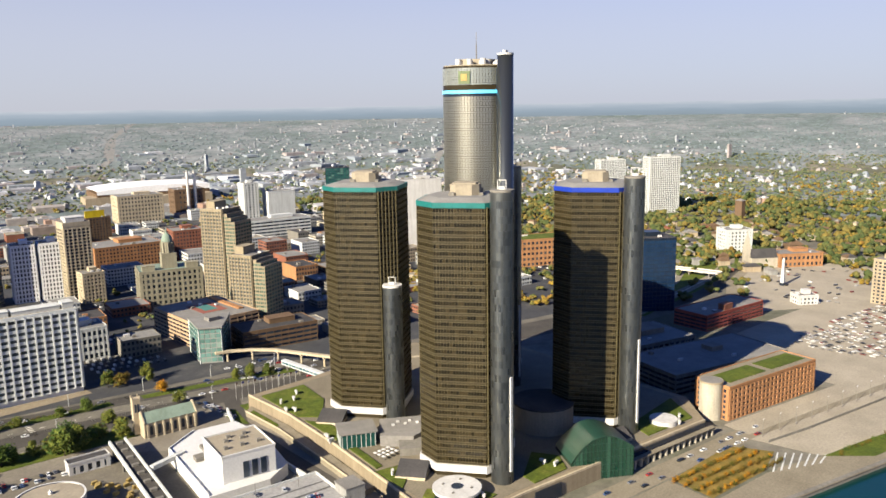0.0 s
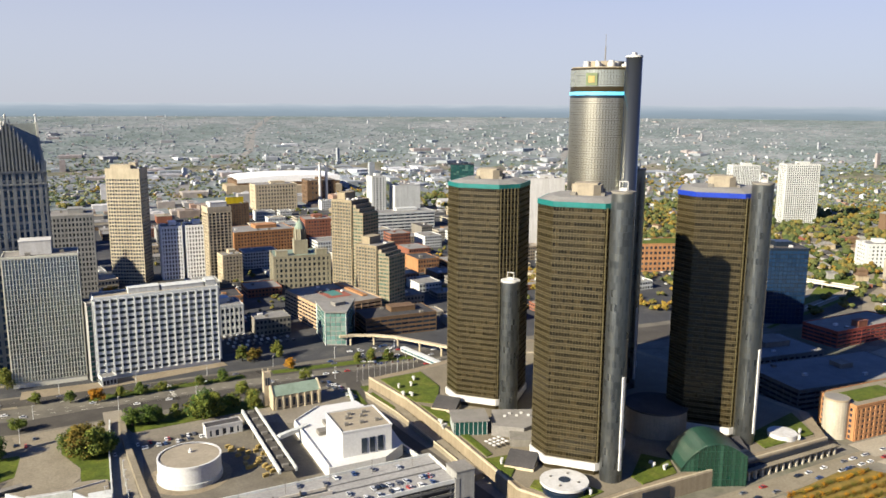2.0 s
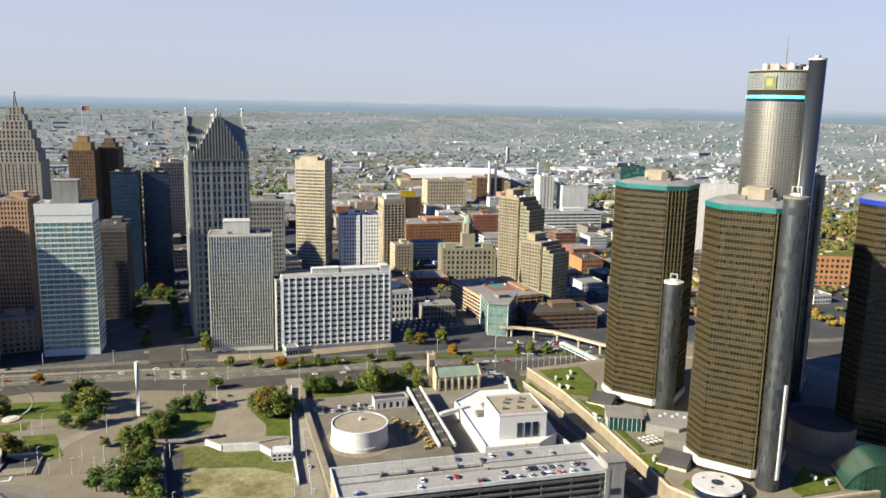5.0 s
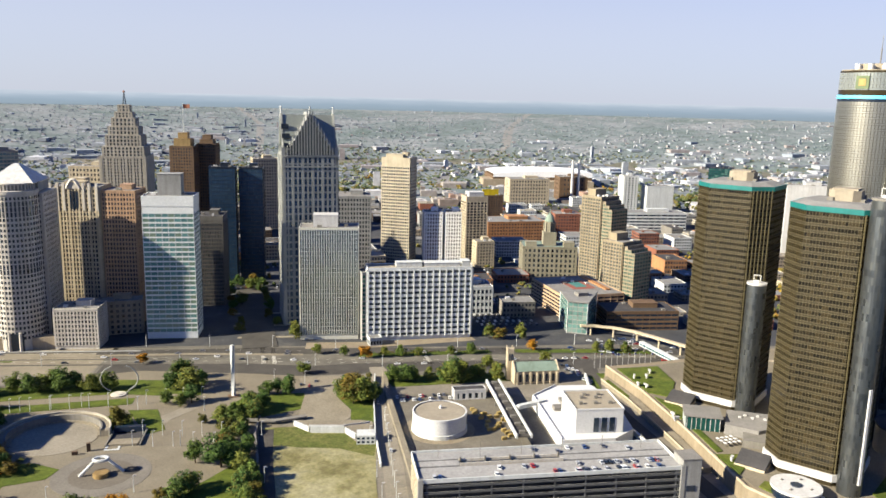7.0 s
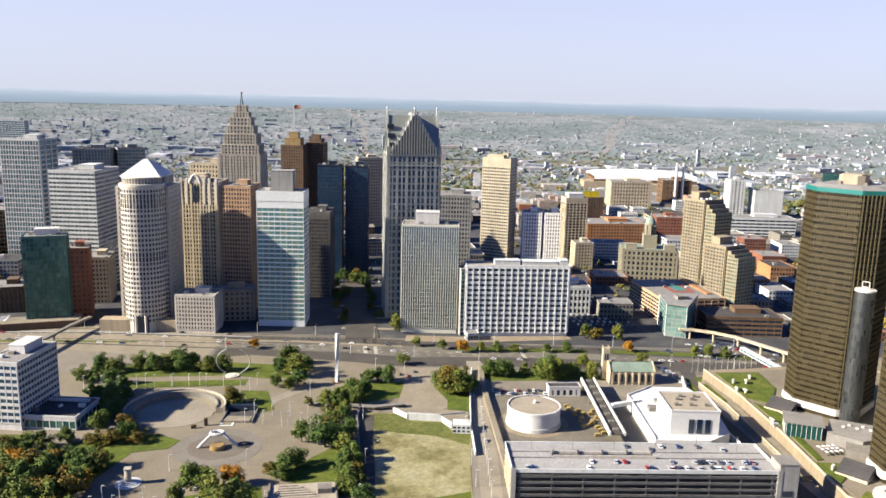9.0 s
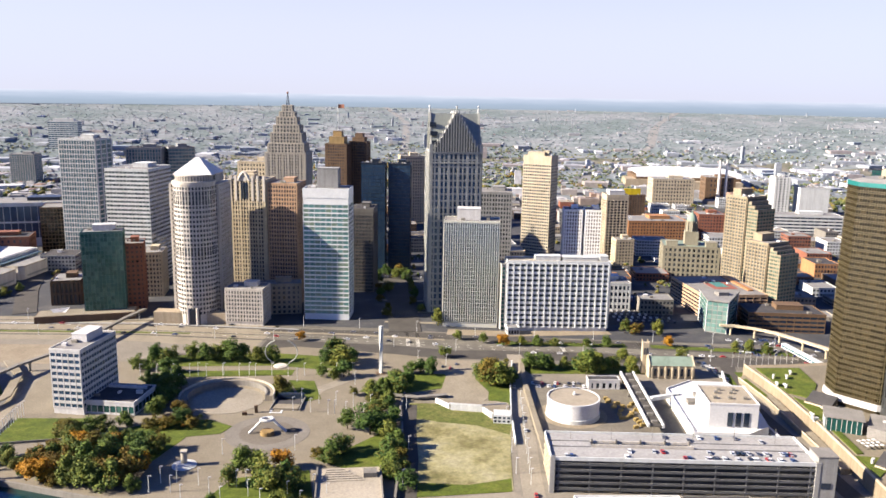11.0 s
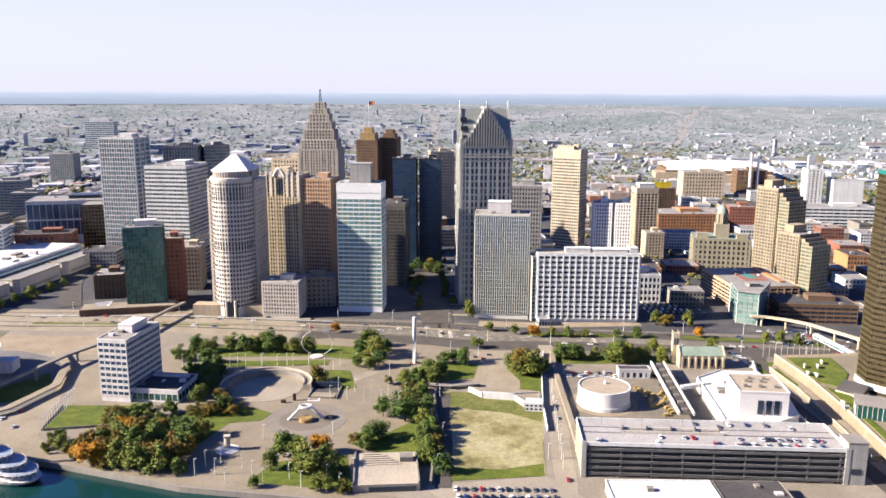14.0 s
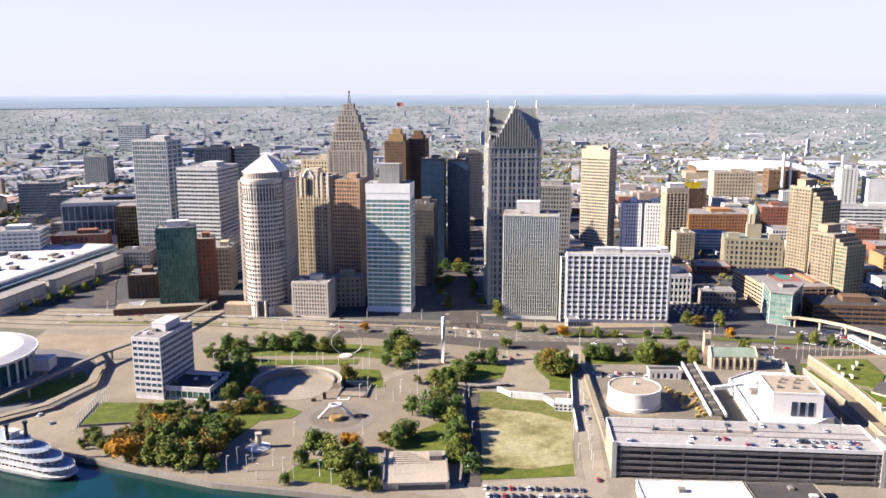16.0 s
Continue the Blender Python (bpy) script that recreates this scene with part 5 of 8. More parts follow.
part("spire", Geo().box(-20, 0, 0, 7, 7, 26).prism([(-23.4, -3.4), (-16.6, -3.4), (-16.6, 3.4), (-23.4, 3.4)], 26, 44, [(-20.1, -0.1), (-19.9, -0.1), (-19.9, 0.1), (-20.1, 0.1)]), M_LIME, c2)
ob = thing("memorial_spire", 850, -180, 0, 0, "slim white memorial spire on dark base", "monument")
part("base", Geo().box(0, 0, 0, 5, 5, 3), M_DARK, ob)
part("shaft", Geo().prism([(-2, -2), (2, -2), (2, 2), (-2, 2)], 3, 30, [(-1, -1), (1, -1), (1, 1), (-1, 1)]), M_WHITE, ob)

# ---- foreground: car park deck, tank, hall, church ----
GA = -10.8
M_DECK = ground_mat("bleached_deck", [(0.3, (0.20, 0.197, 0.19)), (0.7, (0.265, 0.26, 0.25))], 0.05, 0.6)
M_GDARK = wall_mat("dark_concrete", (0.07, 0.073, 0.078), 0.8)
gar = thing("parking_garage", 140, -184, 0, GA, "grey concrete parking garage with open decks", "garage")
FOOT.append((140, -184, 75))
GW, GD, GZ = 136.0, 32.0, 17.8
# near-black core puts the shade between the decks into its colour
part("core", Geo().box(0, 1, 0, GW - 5, GD - 5, GZ), M_DARK, gar, "solid dark block standing in for the shaded interior")
# front bands darker; beige left bands and columns carry the sunlight in colour
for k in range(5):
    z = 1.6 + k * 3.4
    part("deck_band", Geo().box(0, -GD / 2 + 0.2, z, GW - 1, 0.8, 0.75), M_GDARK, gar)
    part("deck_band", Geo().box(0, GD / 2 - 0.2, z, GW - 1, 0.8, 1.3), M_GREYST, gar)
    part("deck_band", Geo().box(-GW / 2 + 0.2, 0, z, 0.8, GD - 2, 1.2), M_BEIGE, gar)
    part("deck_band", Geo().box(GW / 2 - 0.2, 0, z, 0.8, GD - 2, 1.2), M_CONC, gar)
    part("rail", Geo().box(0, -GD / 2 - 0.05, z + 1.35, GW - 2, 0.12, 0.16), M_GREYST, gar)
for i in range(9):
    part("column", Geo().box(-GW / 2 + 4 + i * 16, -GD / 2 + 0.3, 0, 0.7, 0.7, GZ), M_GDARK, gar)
for i in range(6):
    part("column", Geo().box(-GW / 2 + 0.3, -GD / 2 + 3 + i * 5.2, 0, 0.8, 0.6, GZ), M_BEIGE, gar)
for sx_ in (-1, 1):
    part("corner_pier", Geo().box(sx_ * (GW / 2 - 0.6), -GD / 2 + 0.4, 0, 2.4, 2.2, GZ + 2.1), M_GREYST, gar)
part("deck", Geo().box(0, -GD / 2 + 7.4, GZ, GW - 0.6, 14.2, 0.8), M_DECK, gar, "pale top deck")
part("deck", Geo().box(0, GD / 2 - 4.6, GZ, GW - 0.6, 8.6, 0.8), M_DECK, gar, "pale top deck")
part("deck", Geo().box(-56, 2.9, GZ, 22, 5.6, 0.8), M_DECK, gar)
part("deck", Geo().box(38, 2.9, GZ, 59, 5.6, 0.8), M_DECK, gar)
part("ramp_slope", Geo().prism([(-45, 0.2), (8.4, 0.2), (8.4, 5.6), (-45, 5.6)], GZ - 3.6, GZ - 3.2), M_PALE, gar, "sunken ramp between the decks")
part("rim", Geo().box(0, -GD / 2, GZ + 0.1, GW, 0.5, 2.0), M_WHITE_CONC, gar)
part("rim", Geo().box(0, GD / 2, GZ + 0.1, GW, 0.5, 1.9), M_WHITE_CONC, gar)
part("rim", Geo().box(-GW / 2, 0, GZ + 0.1, 0.5, GD - 0.6, 1.9).box(GW / 2, 0, GZ + 0.1, 0.5, GD - 0.6, 1.9), M_WHITE_CONC, gar)
part("ramp_wall", Geo().box(-18, 0.0, GZ - 3, 54, 0.4, 5.0).box(-18, 5.8, GZ - 3, 54, 0.4, 4.4), M_CREAM, gar)
for i in range(5):
    part("ramp_post", Geo().box(-44 + i * 13, 5.4, GZ - 2, 0.8, 0.8, 4.6), M_CONC, gar)
for i in range(6):
    lp = part("lamp_post", Geo().pipe([(-55 + i * 22, 9, GZ + 0.8), (-55 + i * 22, 9, GZ + 9)], 0.12), M_CONC, gar)
part("stair_tower", Geo().box(GW / 2 + 4, -GD / 2 + 5, 0, 10, 11, 23), M_GREYST, gar)
part("stair_window", Geo().box(GW / 2 + 4, -GD / 2 - 0.6, 6, 5, 0.3, 3), M_GLSDK, gar)
part("stair_roof", Geo().box(GW / 2 + 4, -GD / 2 + 5, 23, 10.5, 11.5, 0.5), M_ROOF, gar)
block("white_shed", 101, -222, -8, 52, 30, 6, "low shed with bright white roof", M_WHITE_CONC, M_GLSDK, 1, (8, 4), "f", M_WHITE, 0.3, 0.3, 0.2, houses=(), units=1)
block("dark_shed", 146, -224, -8, 34, 22, 5.5, "low shed with dark roof panels", M_CONC, M_GLSDK, 1, (6, 4), "f", M_ROOFD, 0.3, 0.3, 0.2, houses=(), units=2)

tank = thing("storage_tank", 115, -91, 0, 0, "large white cylindrical storage tank with brown roof", "tank")
part("shell", Geo().cyl(0, 0, 16.6, 0, 11.5, 64), M_PLAIN, tank, smooth=False)
part("plinth", Geo().cyl(0, 0, 17.2, 0, 2.6, 64), M_WHITE_CONC, tank)
part("rim", ring_mesh([(15.9 * math.cos(i * math.pi / 32), 15.9 * math.sin(i * math.pi / 32)) for i in range(64)], [(16.8 * math.cos(i * math.pi / 32), 16.8 * math.sin(i * math.pi / 32)) for i in range(64)], 11.0, 12.4, 64), M_PLAIN, tank)
part("roof", Geo().cyl(0, 0, 15.9, 11.5, 11.8, 48), M_TANROOF, tank, "pale brown roof felt")
part("hatch", Geo().cyl(2, 4, 1.1, 11.8, 13, 12).cyl(2, 4, 0.5, 13, 14, 8), M_PLAIN, tank)
sheet("yard", [(108, -30), (172, -40), (196, -62), (176, -150), (84, -146), (94, -80)], ground_mat("yard_asphalt", [(0.3, (0.085, 0.076, 0.060)), (0.7, (0.15, 0.134, 0.104))], 0.05, 0.6), "worn asphalt yard round the tank", 0.07, "yard")
sheet("yard_ring", [(115 + 22 * math.cos(i * math.pi / 24), -91 + 22 * math.sin(i * math.pi / 24)) for i in range(48)], M_DIRT, "sandy ring of ground round the tank", 0.11, "yard")

hall = thing("white_hall", 202, -124, 0, -13, "white windowless hall on wide white plinth", "hall")
FOOT.append((205, -115, 40))
part("plinth", Geo().prism([(-25, -24), (8, -23), (23, -11), (27, 33), (20, 64), (-6, 64), (-26, 46)], 0, 7), M_PLAIN, hall)
part("plinth_rail", Geo().ribbon([(-24.6, -23), (-25.5, 46), (-6, 63.4)], 0.6, 7, 1.0), M_PLAIN, hall)
part("block", Geo().box(0, 0, 7, 29, 31, 14.5), M_PLAIN, hall)
part("parapet", Geo().box(0, -15.4, 21.5, 29.6, 0.6, 1).box(0, 15.4, 21.5, 29.6, 0.6, 1).box(-14.6, 0, 21.5, 0.6, 30, 1).box(14.6, 0, 21.5, 0.6, 30, 1), M_PLAIN, hall)
part("roof", Geo().box(0, 0, 21.5, 28.4, 30, 0.2), M_TANROOF, hall, "tan gravel roof")
for i in range(3):
    part("tall_window", Geo().box(-2.0 + i * 4.8, -15.6, 8.0, 3.2, 0.5, 8.8), M_GLSDK, hall)
for i in range(7):
    part("roof_unit", Geo().box(-9 + i * 3, (-6, 3, 8)[i % 3], 21.7, 2.2, 1.8, 1.6), M_CONC, hall)
part("pyramid", Geo().prism([(2, 16), (18, 16), (18, 32), (2, 32)], 7, 15, [(9.9, 23.9), (10.1, 23.9), (10.1, 24.1), (9.9, 24.1)]), M_PLAIN, hall, "white pyramid skylight")
part("terrace_box", Geo().box(-14, 22, 7, 8, 6, 2.4).box(-8, 34, 7, 5, 8, 1.8), M_CONC, hall)

ch = thing("church", 209, -29.5, 0, -10, "small stone church with buttresses and copper roof", "church")
FOOT.append((209, -30, 22))
part("nave", Geo().box(1, 0, 0, 31, 13, 9.5), M_BEIGE, ch)
g = Geo()
g.v = [(-14.8, -7, 9.5), (17, -7, 9.5), (17, 7, 9.5), (-14.8, 7, 9.5), (-14.8, 0, 14.6), (17, 0, 14.6)]
g.f = [(0, 1, 5, 4), (2, 3, 4, 5), (3, 0, 1, 2)]
part("roof", g, M_COPPER, ch, "pale green copper roof")
for px_ in (-15.2, 17.2):
    part("gable", Geo().prism([(px_ - 0.4, -7.4), (px_ + 0.4, -7.4), (px_ + 0.4, 7.4), (px_ - 0.4, 7.4)], 0, 10).prism([(px_ - 0.4, -7.4), (px_ + 0.4, -7.4), (px_ + 0.4, 7.4), (px_ - 0.4, 7.4)], 10, 15.6, [(px_ - 0.4, -0.3), (px_ + 0.4, -0.3), (px_ + 0.4, 0.3), (px_ - 0.4, 0.3)]), M_BEIGE, ch)
for i in range(7):
    part("buttress", Geo().box(-13.5 + i * 4.9, -7.2, 0, 1.1, 1.8, 8.2).box(-13.5 + i * 4.9, -6.8, 8.2, 1.0, 1.0, 1.0), M_BEIGE, ch)
for i in range(6):
    part("window", Geo().box(-11.05 + i * 4.9, -6.6, 1.6, 1.9, 0.3, 5.6), M_GLSDK, ch)
part("bell_tower", Geo().box(-16.4, 4.5, 0, 4.6, 4.6, 23.5), M_BEIGE, ch)
part("belfry_opening", Geo().box(-17.3, 2.1, 15, 0.9, 0.3, 5).box(-15.5, 2.1, 15, 0.9, 0.3, 5), M_GLSDK, ch)
for sx in (-1, 1):
    for sy in (-1, 1):
        part("pinnacle", Geo().box(-16.4 + sx * 2, 4.5 + sy * 2, 23.5, 0.8, 0.8, 1.6), M_BEIGE, ch)

sb = thing("steel_footbridge", 164, -84, 0, 0, "long pale steel truss footbridge on posts", "footbridge")
a, q = Vector((9.5, 46, 0)), Vector((-10, -46, 0))
dirn = (q - a).normalized()
nrm = Vector((-dirn.y, dirn.x, 0))
part("deck", Geo().ribbon([(a.x, a.y), (q.x, q.y)], 8.0, 6.2, 0.4), M_ASPH, sb)
for s in (-1, 1):
    p0, p1 = a + nrm * 4.4 * s, q + nrm * 4.4 * s
    part("girder", Geo().ribbon([(p0.x, p0.y), (p1.x, p1.y)], 1.2, 5.6, 2.2), M_WHITE_CONC, sb)
for i in range(8):
    p = a + (q - a) * (i + 0.5) / 8
    part("roof_box", Geo().box(p.x, p.y, 6.6, 2.2, 3.4, 1.3, math.atan2(dirn.y, dirn.x)), M_CONC, sb)
for i in range(4):
    p = a + (q - a) * (i + 0.3) / 4
    part("post", Geo().box(p.x + nrm.x * 4, p.y + nrm.y * 4, 0, 0.9, 0.9, 6), M_CONC, sb)
    part("post", Geo().box(p.x - nrm.x * 4, p.y - nrm.y * 4, 0, 0.9, 0.9, 6), M_CONC, sb)
lb = thing("link_bridge", 180, -86, 0, 12, "short white link bridge to the hall", "footbridge")
part("deck", Geo().box(0, 0, 5.8, 22, 3, 2.4), M_WHITE_CONC, lb)
gh = block("gate_house", 152, -47, -8, 22, 8, 6.5, "white gate house with open passage", M_WHITE, M_GLSDK, 1, (5, 2), "f", M_ROOFD, 0.5, 0.3, 0.3, houses=(), units=0)
rnd = random.Random(8)
for i in range(26):
    f = i / 26
    x, y = 150 + rnd.uniform(-9, 12), -72 - 46 * f + rnd.uniform(-2, 2)
    t = thing("pipe_rack", x, y, 0, rnd.choice((0, 15, 90)), "yellow stacked pipe frame in the yard", "pipe rack", "yellow pipe frames")
    part("frame", Geo().box(0, 0, 0, 3.2, 0.5, 1.6).box(0, 1.2, 0, 3.2, 0.5, 1.6).box(0, 0.6, 1.6, 2.6, 1.8, 0.4), M_PIPE, t)

# road ramp and its raised kerb beside the dry lawn
road("side_road", [(108, 30), (96, -25), (83, -80), (74, -130), (66, -165), (60, -195), (50, -224)], 11.5, M_LOT, "pale side road running down to the river", 0.12)
setting("ramp_wall", Geo().ribbon([(110, 16), (100, -25), (91, -80), (83, -130), (76, -170)], 3.4, 0, 3.0), M_PALE, "raised pale concrete ramp wall along the road", "wall")
setting("ramp_wall_2", Geo().ribbon([(101, 10), (88, -36), (75, -88), (67, -130)], 0.8, 0, 2.6), M_WHITE_CONC, "white retaining wall beside the lawn", "wall")

road("service_road", [(268, -8), (258, -30), (244, -58), (236, -110), (231, -160), (226, -200), (222, -240), (232, -290)], 11, M_ASPH, "sunken service road along the podium wall", 0.1)
setting("ramp_wall_3", Geo().ribbon([(250, -34), (237, -64), (229, -112), (224, -160)], 1.2, 0, 3.2), M_WHITE_CONC, "white retaining wall of the service road", "wall")
sheet("avenue_lawn", [(246, -32), (256, -34), (248, -62), (243, -58)], M_GRASS, "narrow lawn wedge by the podium", 0.3, "lawn")
sheet("avenue_lawn", [(262, -30), (276, -34), (264, -52), (258, -50)], M_GRASS, "rounded lawn bed by the podium", 0.3, "lawn")


# ---- plaza ----
sheet("plaza", [(-195, -30), (-150, 20), (-160, 62), (-60, 70), (20, 40), (60, 20), (62, -20), (20, -60), (4, -120), (-8, -186), (-64, -192), (-136, -170), (-160, -152), (-150, -70)], M_PAVE, "pinkish-grey paved riverside plaza", 0.10, "paving")
sheet("forecourt", [(48, 22), (98, 16), (90, 6), (70, 0), (66, -20), (70, -46), (67, -58), (58, -66), (44, -64), (33, -56), (46, -12)], M_PALE, "pale concrete forecourt and turning circle", 0.3, "paving")
sheet("dry_lawn", [(12, -58), (32, -62), (39, -74), (58, -80), (63, -98), (73, -100), (69, -112), (61, -142), (52, -183), (2, -182), (9, -120)], M_DRYGRASS, "patchy dry grass slope with bare earth", 0.2, "lawn")
road("slope_lane", [(14, -62), (8, -100), (4, -140), (-4, -190)], 8.5, M_ASPH, "narrow asphalt lane in the shade of the plaza wall", 0.3)
sheet("slope_green", [(13, -60), (32, -63), (39, -75), (58, -81), (63, -99), (72, -101), (67, -116), (50, -100), (28, -92), (14, -84)], ground_mat("slope_turf", [(0.3, (0.055, 0.075, 0.012)), (0.6, (0.105, 0.108, 0.028)), (0.8, (0.16, 0.14, 0.06))], 0.08, 0.6, 0.95, 0.5, 0.3), "greener turf at the head of the slope", 0.24, "lawn")
sheet("slope_foot", [(4, -168), (30, -174), (54, -170), (51, -184), (1, -183)], M_GRASS, "grass strip at the foot of the dry slope", 0.26, "lawn")
sheet("lot", [(-12, -186), (52, -184), (66, -210), (60, -245), (-2, -222)], M_LOT, "small asphalt car park by the slope", 0.16, "car park")
sheet("avenue_lawn", [(-172, 60), (-160, 34), (-75, 26), (-40, 12), (-30, 40), (-80, 56)], M_GRASS, "lawn with trees along the avenue", 0.24, "lawn")
sheet("avenue_lawn", [(-48, 20), (-20, 8), (-16, 34), (-38, 52)], M_GRASS, "lawn under trees by the arch", 0.25, "lawn")
sheet("avenue_lawn", [(8, -2), (50, -8), (46, -34), (2, -44), (-18, -34)], M_GRASS, "lawn with shrubs by the forecourt", 0.25, "lawn")
sheet("avenue_lawn", [(70, -2), (96, 4), (90, -30), (79, -70), (70, -68), (66, -64), (69, -46), (65, -20)], M_GRASS, "small lawn with rounded shrubs", 0.25, "lawn")
sheet("avenue_lawn", [(106, 8), (190, -8), (196, -26), (108, -14)], M_GRASS, "shaded lawn strip under avenue trees", 0.25, "lawn")
sheet("plaza_lawn", [(-104, -172), (-92, -150), (-52, -146), (-50, -188), (-70, -192)], M_GRASS, "lawn under dark plaza trees", 0.25, "lawn")
sheet("plaza_lawn", [(-156, -152), (-190, -134), (-205, -132), (-200, -100), (-140, -66), (-118, -76), (-124, -96), (-140, -130)], M_GRASS, "lawn and planting under riverside trees", 0.25, "lawn")
sheet("hotel_lawn", [(-231, -90), (-229, -54), (-188, -60), (-186, -88)], M_GRASS, "sunlit lawn before the white hotel", 0.9, "lawn", 1.0)
sheet("plaza_lawn", [(-84, -12), (-64, -14), (-60, -44), (-78, -40)], M_GRASS, "small lawn beside the amphitheatre", 0.25, "lawn")
sheet("plaza_lawn", [(-146, 10), (-64, 4), (-62, 15), (-144, 22)], M_GRASS, "lawn strip behind the amphitheatre", 0.25, "lawn")
sheet("plaza_lawn", [(-66, -6), (-48, -10), (-44, -44), (-55, -48)], M_GRASS, "narrow lawn beside the sunken stair", 0.26, "lawn")
sheet("plaza_lawn", [(-146, -66), (-112, -70), (-98, -82), (-104, -92), (-124, -94)], M_GRASS, "shrubby lawn below the amphitheatre", 0.26, "lawn")
sheet("median", [(-320, 142), (-200, 124), (-150, 115), (-150, 118), (-200, 128), (-320, 146)], M_GRASS, "narrow planted strip beside the avenue", 0.22, "median")
sheet("median", [(-330, 166), (-195, 150), (-60, 116), (-60, 119), (-195, 153), (-330, 170)], M_GREYST, "grey raised divider of the avenue", 0.3, "median")
road("plaza_path", [(-20, -6), (-44, -26), (-58, -50)], 9, M_LOT, "pale path from the pylon to the fountain", 0.2, "path")
for i, off in enumerate((-21, -8, 9, 21)):
    pts_ = [(x_, float(np.interp(x_, [p[0] for p in AVE], [p[1] for p in AVE])) + off) for x_ in (-420, -335, -265, -195, -100, -40)]
    setting("avenue_joint_" + str(i + 1), Geo().ribbon(pts_, 1.6 if i % 2 else 2.4, 0.04, 0.07), M_ASPH, "dark worn asphalt strip along the avenue", "road")
sheet("garden_bed", [(-50, -132), (-30, -122), (-6, -100), (-4, -150), (-30, -150)], M_GRASS, "shrub bed on the plaza edge", 0.25, "lawn")
sheet("median", [(-140, 122), (-20, 96), (60, 72), (60, 76), (-20, 101), (-140, 127)], M_PALE, "pale raised avenue median", 0.2, "median")
sheet("median", [(100, 56), (205, 36), (206, 44), (102, 64)], M_GRASS, "planted avenue median with shrubs", 0.25, "median")
sheet("median", [(225, 32), (300, 10), (330, -2), (332, 6), (300, 20), (226, 40)], M_GRASS, "planted avenue median", 0.25, "median")
sheet("office_forecourt", [(68, 104), (118, 92), (206, 84), (206, 72), (120, 76), (64, 88)], M_DIRT, "sandy paved forecourt before the offices", 0.15, "paving")
sheet("construction_ground", [(-330, 110), (-215, 92), (-205, 66), (-240, 50), (-330, 70)], M_DIRT, "bare sandy construction ground", 0.15, "ground")
sheet("bus_court", [(-300, 60), (-245, 20), (-236, -50), (-232, -96), (-212, -128), (-330, -76)], M_PALE, "worn asphalt forecourt by the arena", 0.12, "road")
LANES = Geo()
for off in (-14, -7, 7, 14):
    for i in range(90):
        t0 = -330 + i * 9.0
        y0 = float(np.interp(t0, [p[0] for p in AVE], [p[1] for p in AVE]))
        y1 = float(np.interp(t0 + 3, [p[0] for p in AVE], [p[1] for p in AVE]))
        LANES.ribbon([(t0, y0 + off), (t0 + 3.2, y1 + off)], 0.28, 0.05, 0.03)
tagged(setting("lane_marking", LANES, M_LINE, "worn white dashed lane lines on the avenue", "road marking"), kind="stuff")
for px_ in (28, 36, 150, 215, 245):
    y0 = float(np.interp(px_, [p[0] for p in AVE], [p[1] for p in AVE]))
    for i in range(12):
        part_geo = Geo().box(px_ + i * 0.3, y0 - 18 + i * 3.2, 0.05, 3.0, 1.2, 0.03, radians(-15))
        tagged(setting("crossing_stripe", part_geo, M_LINE, "white pedestrian crossing stripe", "road marking"))


def disc(name, x, y, r, z, h, mat, label, n=48):
    return setting(name, Geo().cyl(x, y, r, z, z + h, n), mat, label, "paving")


disc("ring_paving", -76.5, -94, 25, 0.08, 0.12, ground_mat("ring_stone", [(0.3, (0.115, 0.104, 0.086)), (0.7, (0.155, 0.14, 0.117))], 0.06, 0.9), "pale ring of paving round the fountain")
disc("fountain_basin", -76.5, -94, 16.5, 0.12, 0.14, ground_mat("granite_disc", [(0.3, (0.092, 0.080, 0.062)), (0.7, (0.132, 0.116, 0.092))], 0.06, 0.9), "dark granite disc under the fountain")
ft = thing("fountain", -76.5, -93, 0.26, 0, "steel ring fountain on two slanted legs", "fountain")
for s in (-1, 1):
    part("leg", Geo().pipe([(s * 11, -1, 0), (s * 3.2, 0, 7.4)], 0.8, 10), M_WHITE_CONC, ft)
N = 20
part("ring", Geo().pipe([(3.6 * math.cos(2 * math.pi * i / N), 2.6 * math.sin(2 * math.pi * i / N), 8.0) for i in range(N + 1)], 0.9, 8), M_WHITE_CONC, ft)
part("bowl", Geo().cyl(0, -3.5, 4.2, 0, 2.0, 28).cyl(0, -3.5, 3.8, 2.0, 2.4, 28), M_GILT, ft, "ochre round bowl")
# painted shadow: dark disc where the raised ring shades the paving
disc("fountain_spot", -62, -94, 4.6, 0.2, 0.12, M_ASPH, "dark disc laid as the cast shadow of the fountain ring", 24)

# amphitheatre: sunken floor ringed by a stepped crescent
am = thing("amphitheatre", -105, -36, 0, 0, "sunken amphitheatre with stepped concrete crescent", "amphitheatre")
part("floor", Geo().cyl(0, -2, 24, 0.1, 0.26, 48), M_LOT, am)
for nm_, r_, w_, h_, mat_ in (("step", 23.6, 1.2, 0.5, M_PALE), ("step", 24.6, 1.0, 1.0, M_PALE), ("inner_wall", 25.6, 1.0, 4.6, M_CONC), ("walkway", 28.0, 4.0, 3.7, M_PALE), ("parapet", 30.4, 0.9, 5.0, M_LIME)):
    pts = [(r_ * math.cos(a), -2 + r_ * 0.95 * math.sin(a)) for a in np.linspace(radians(-12), radians(198), 48)]
    part(nm_, Geo().ribbon(pts, w_, 0.05, h_), mat_, am)
part("stage_pillar", Geo().box(20, -26, 0, 2, 1.6, 5).box(13, -29, 0, 3, 1.6, 2.2), M_BRBR, am)

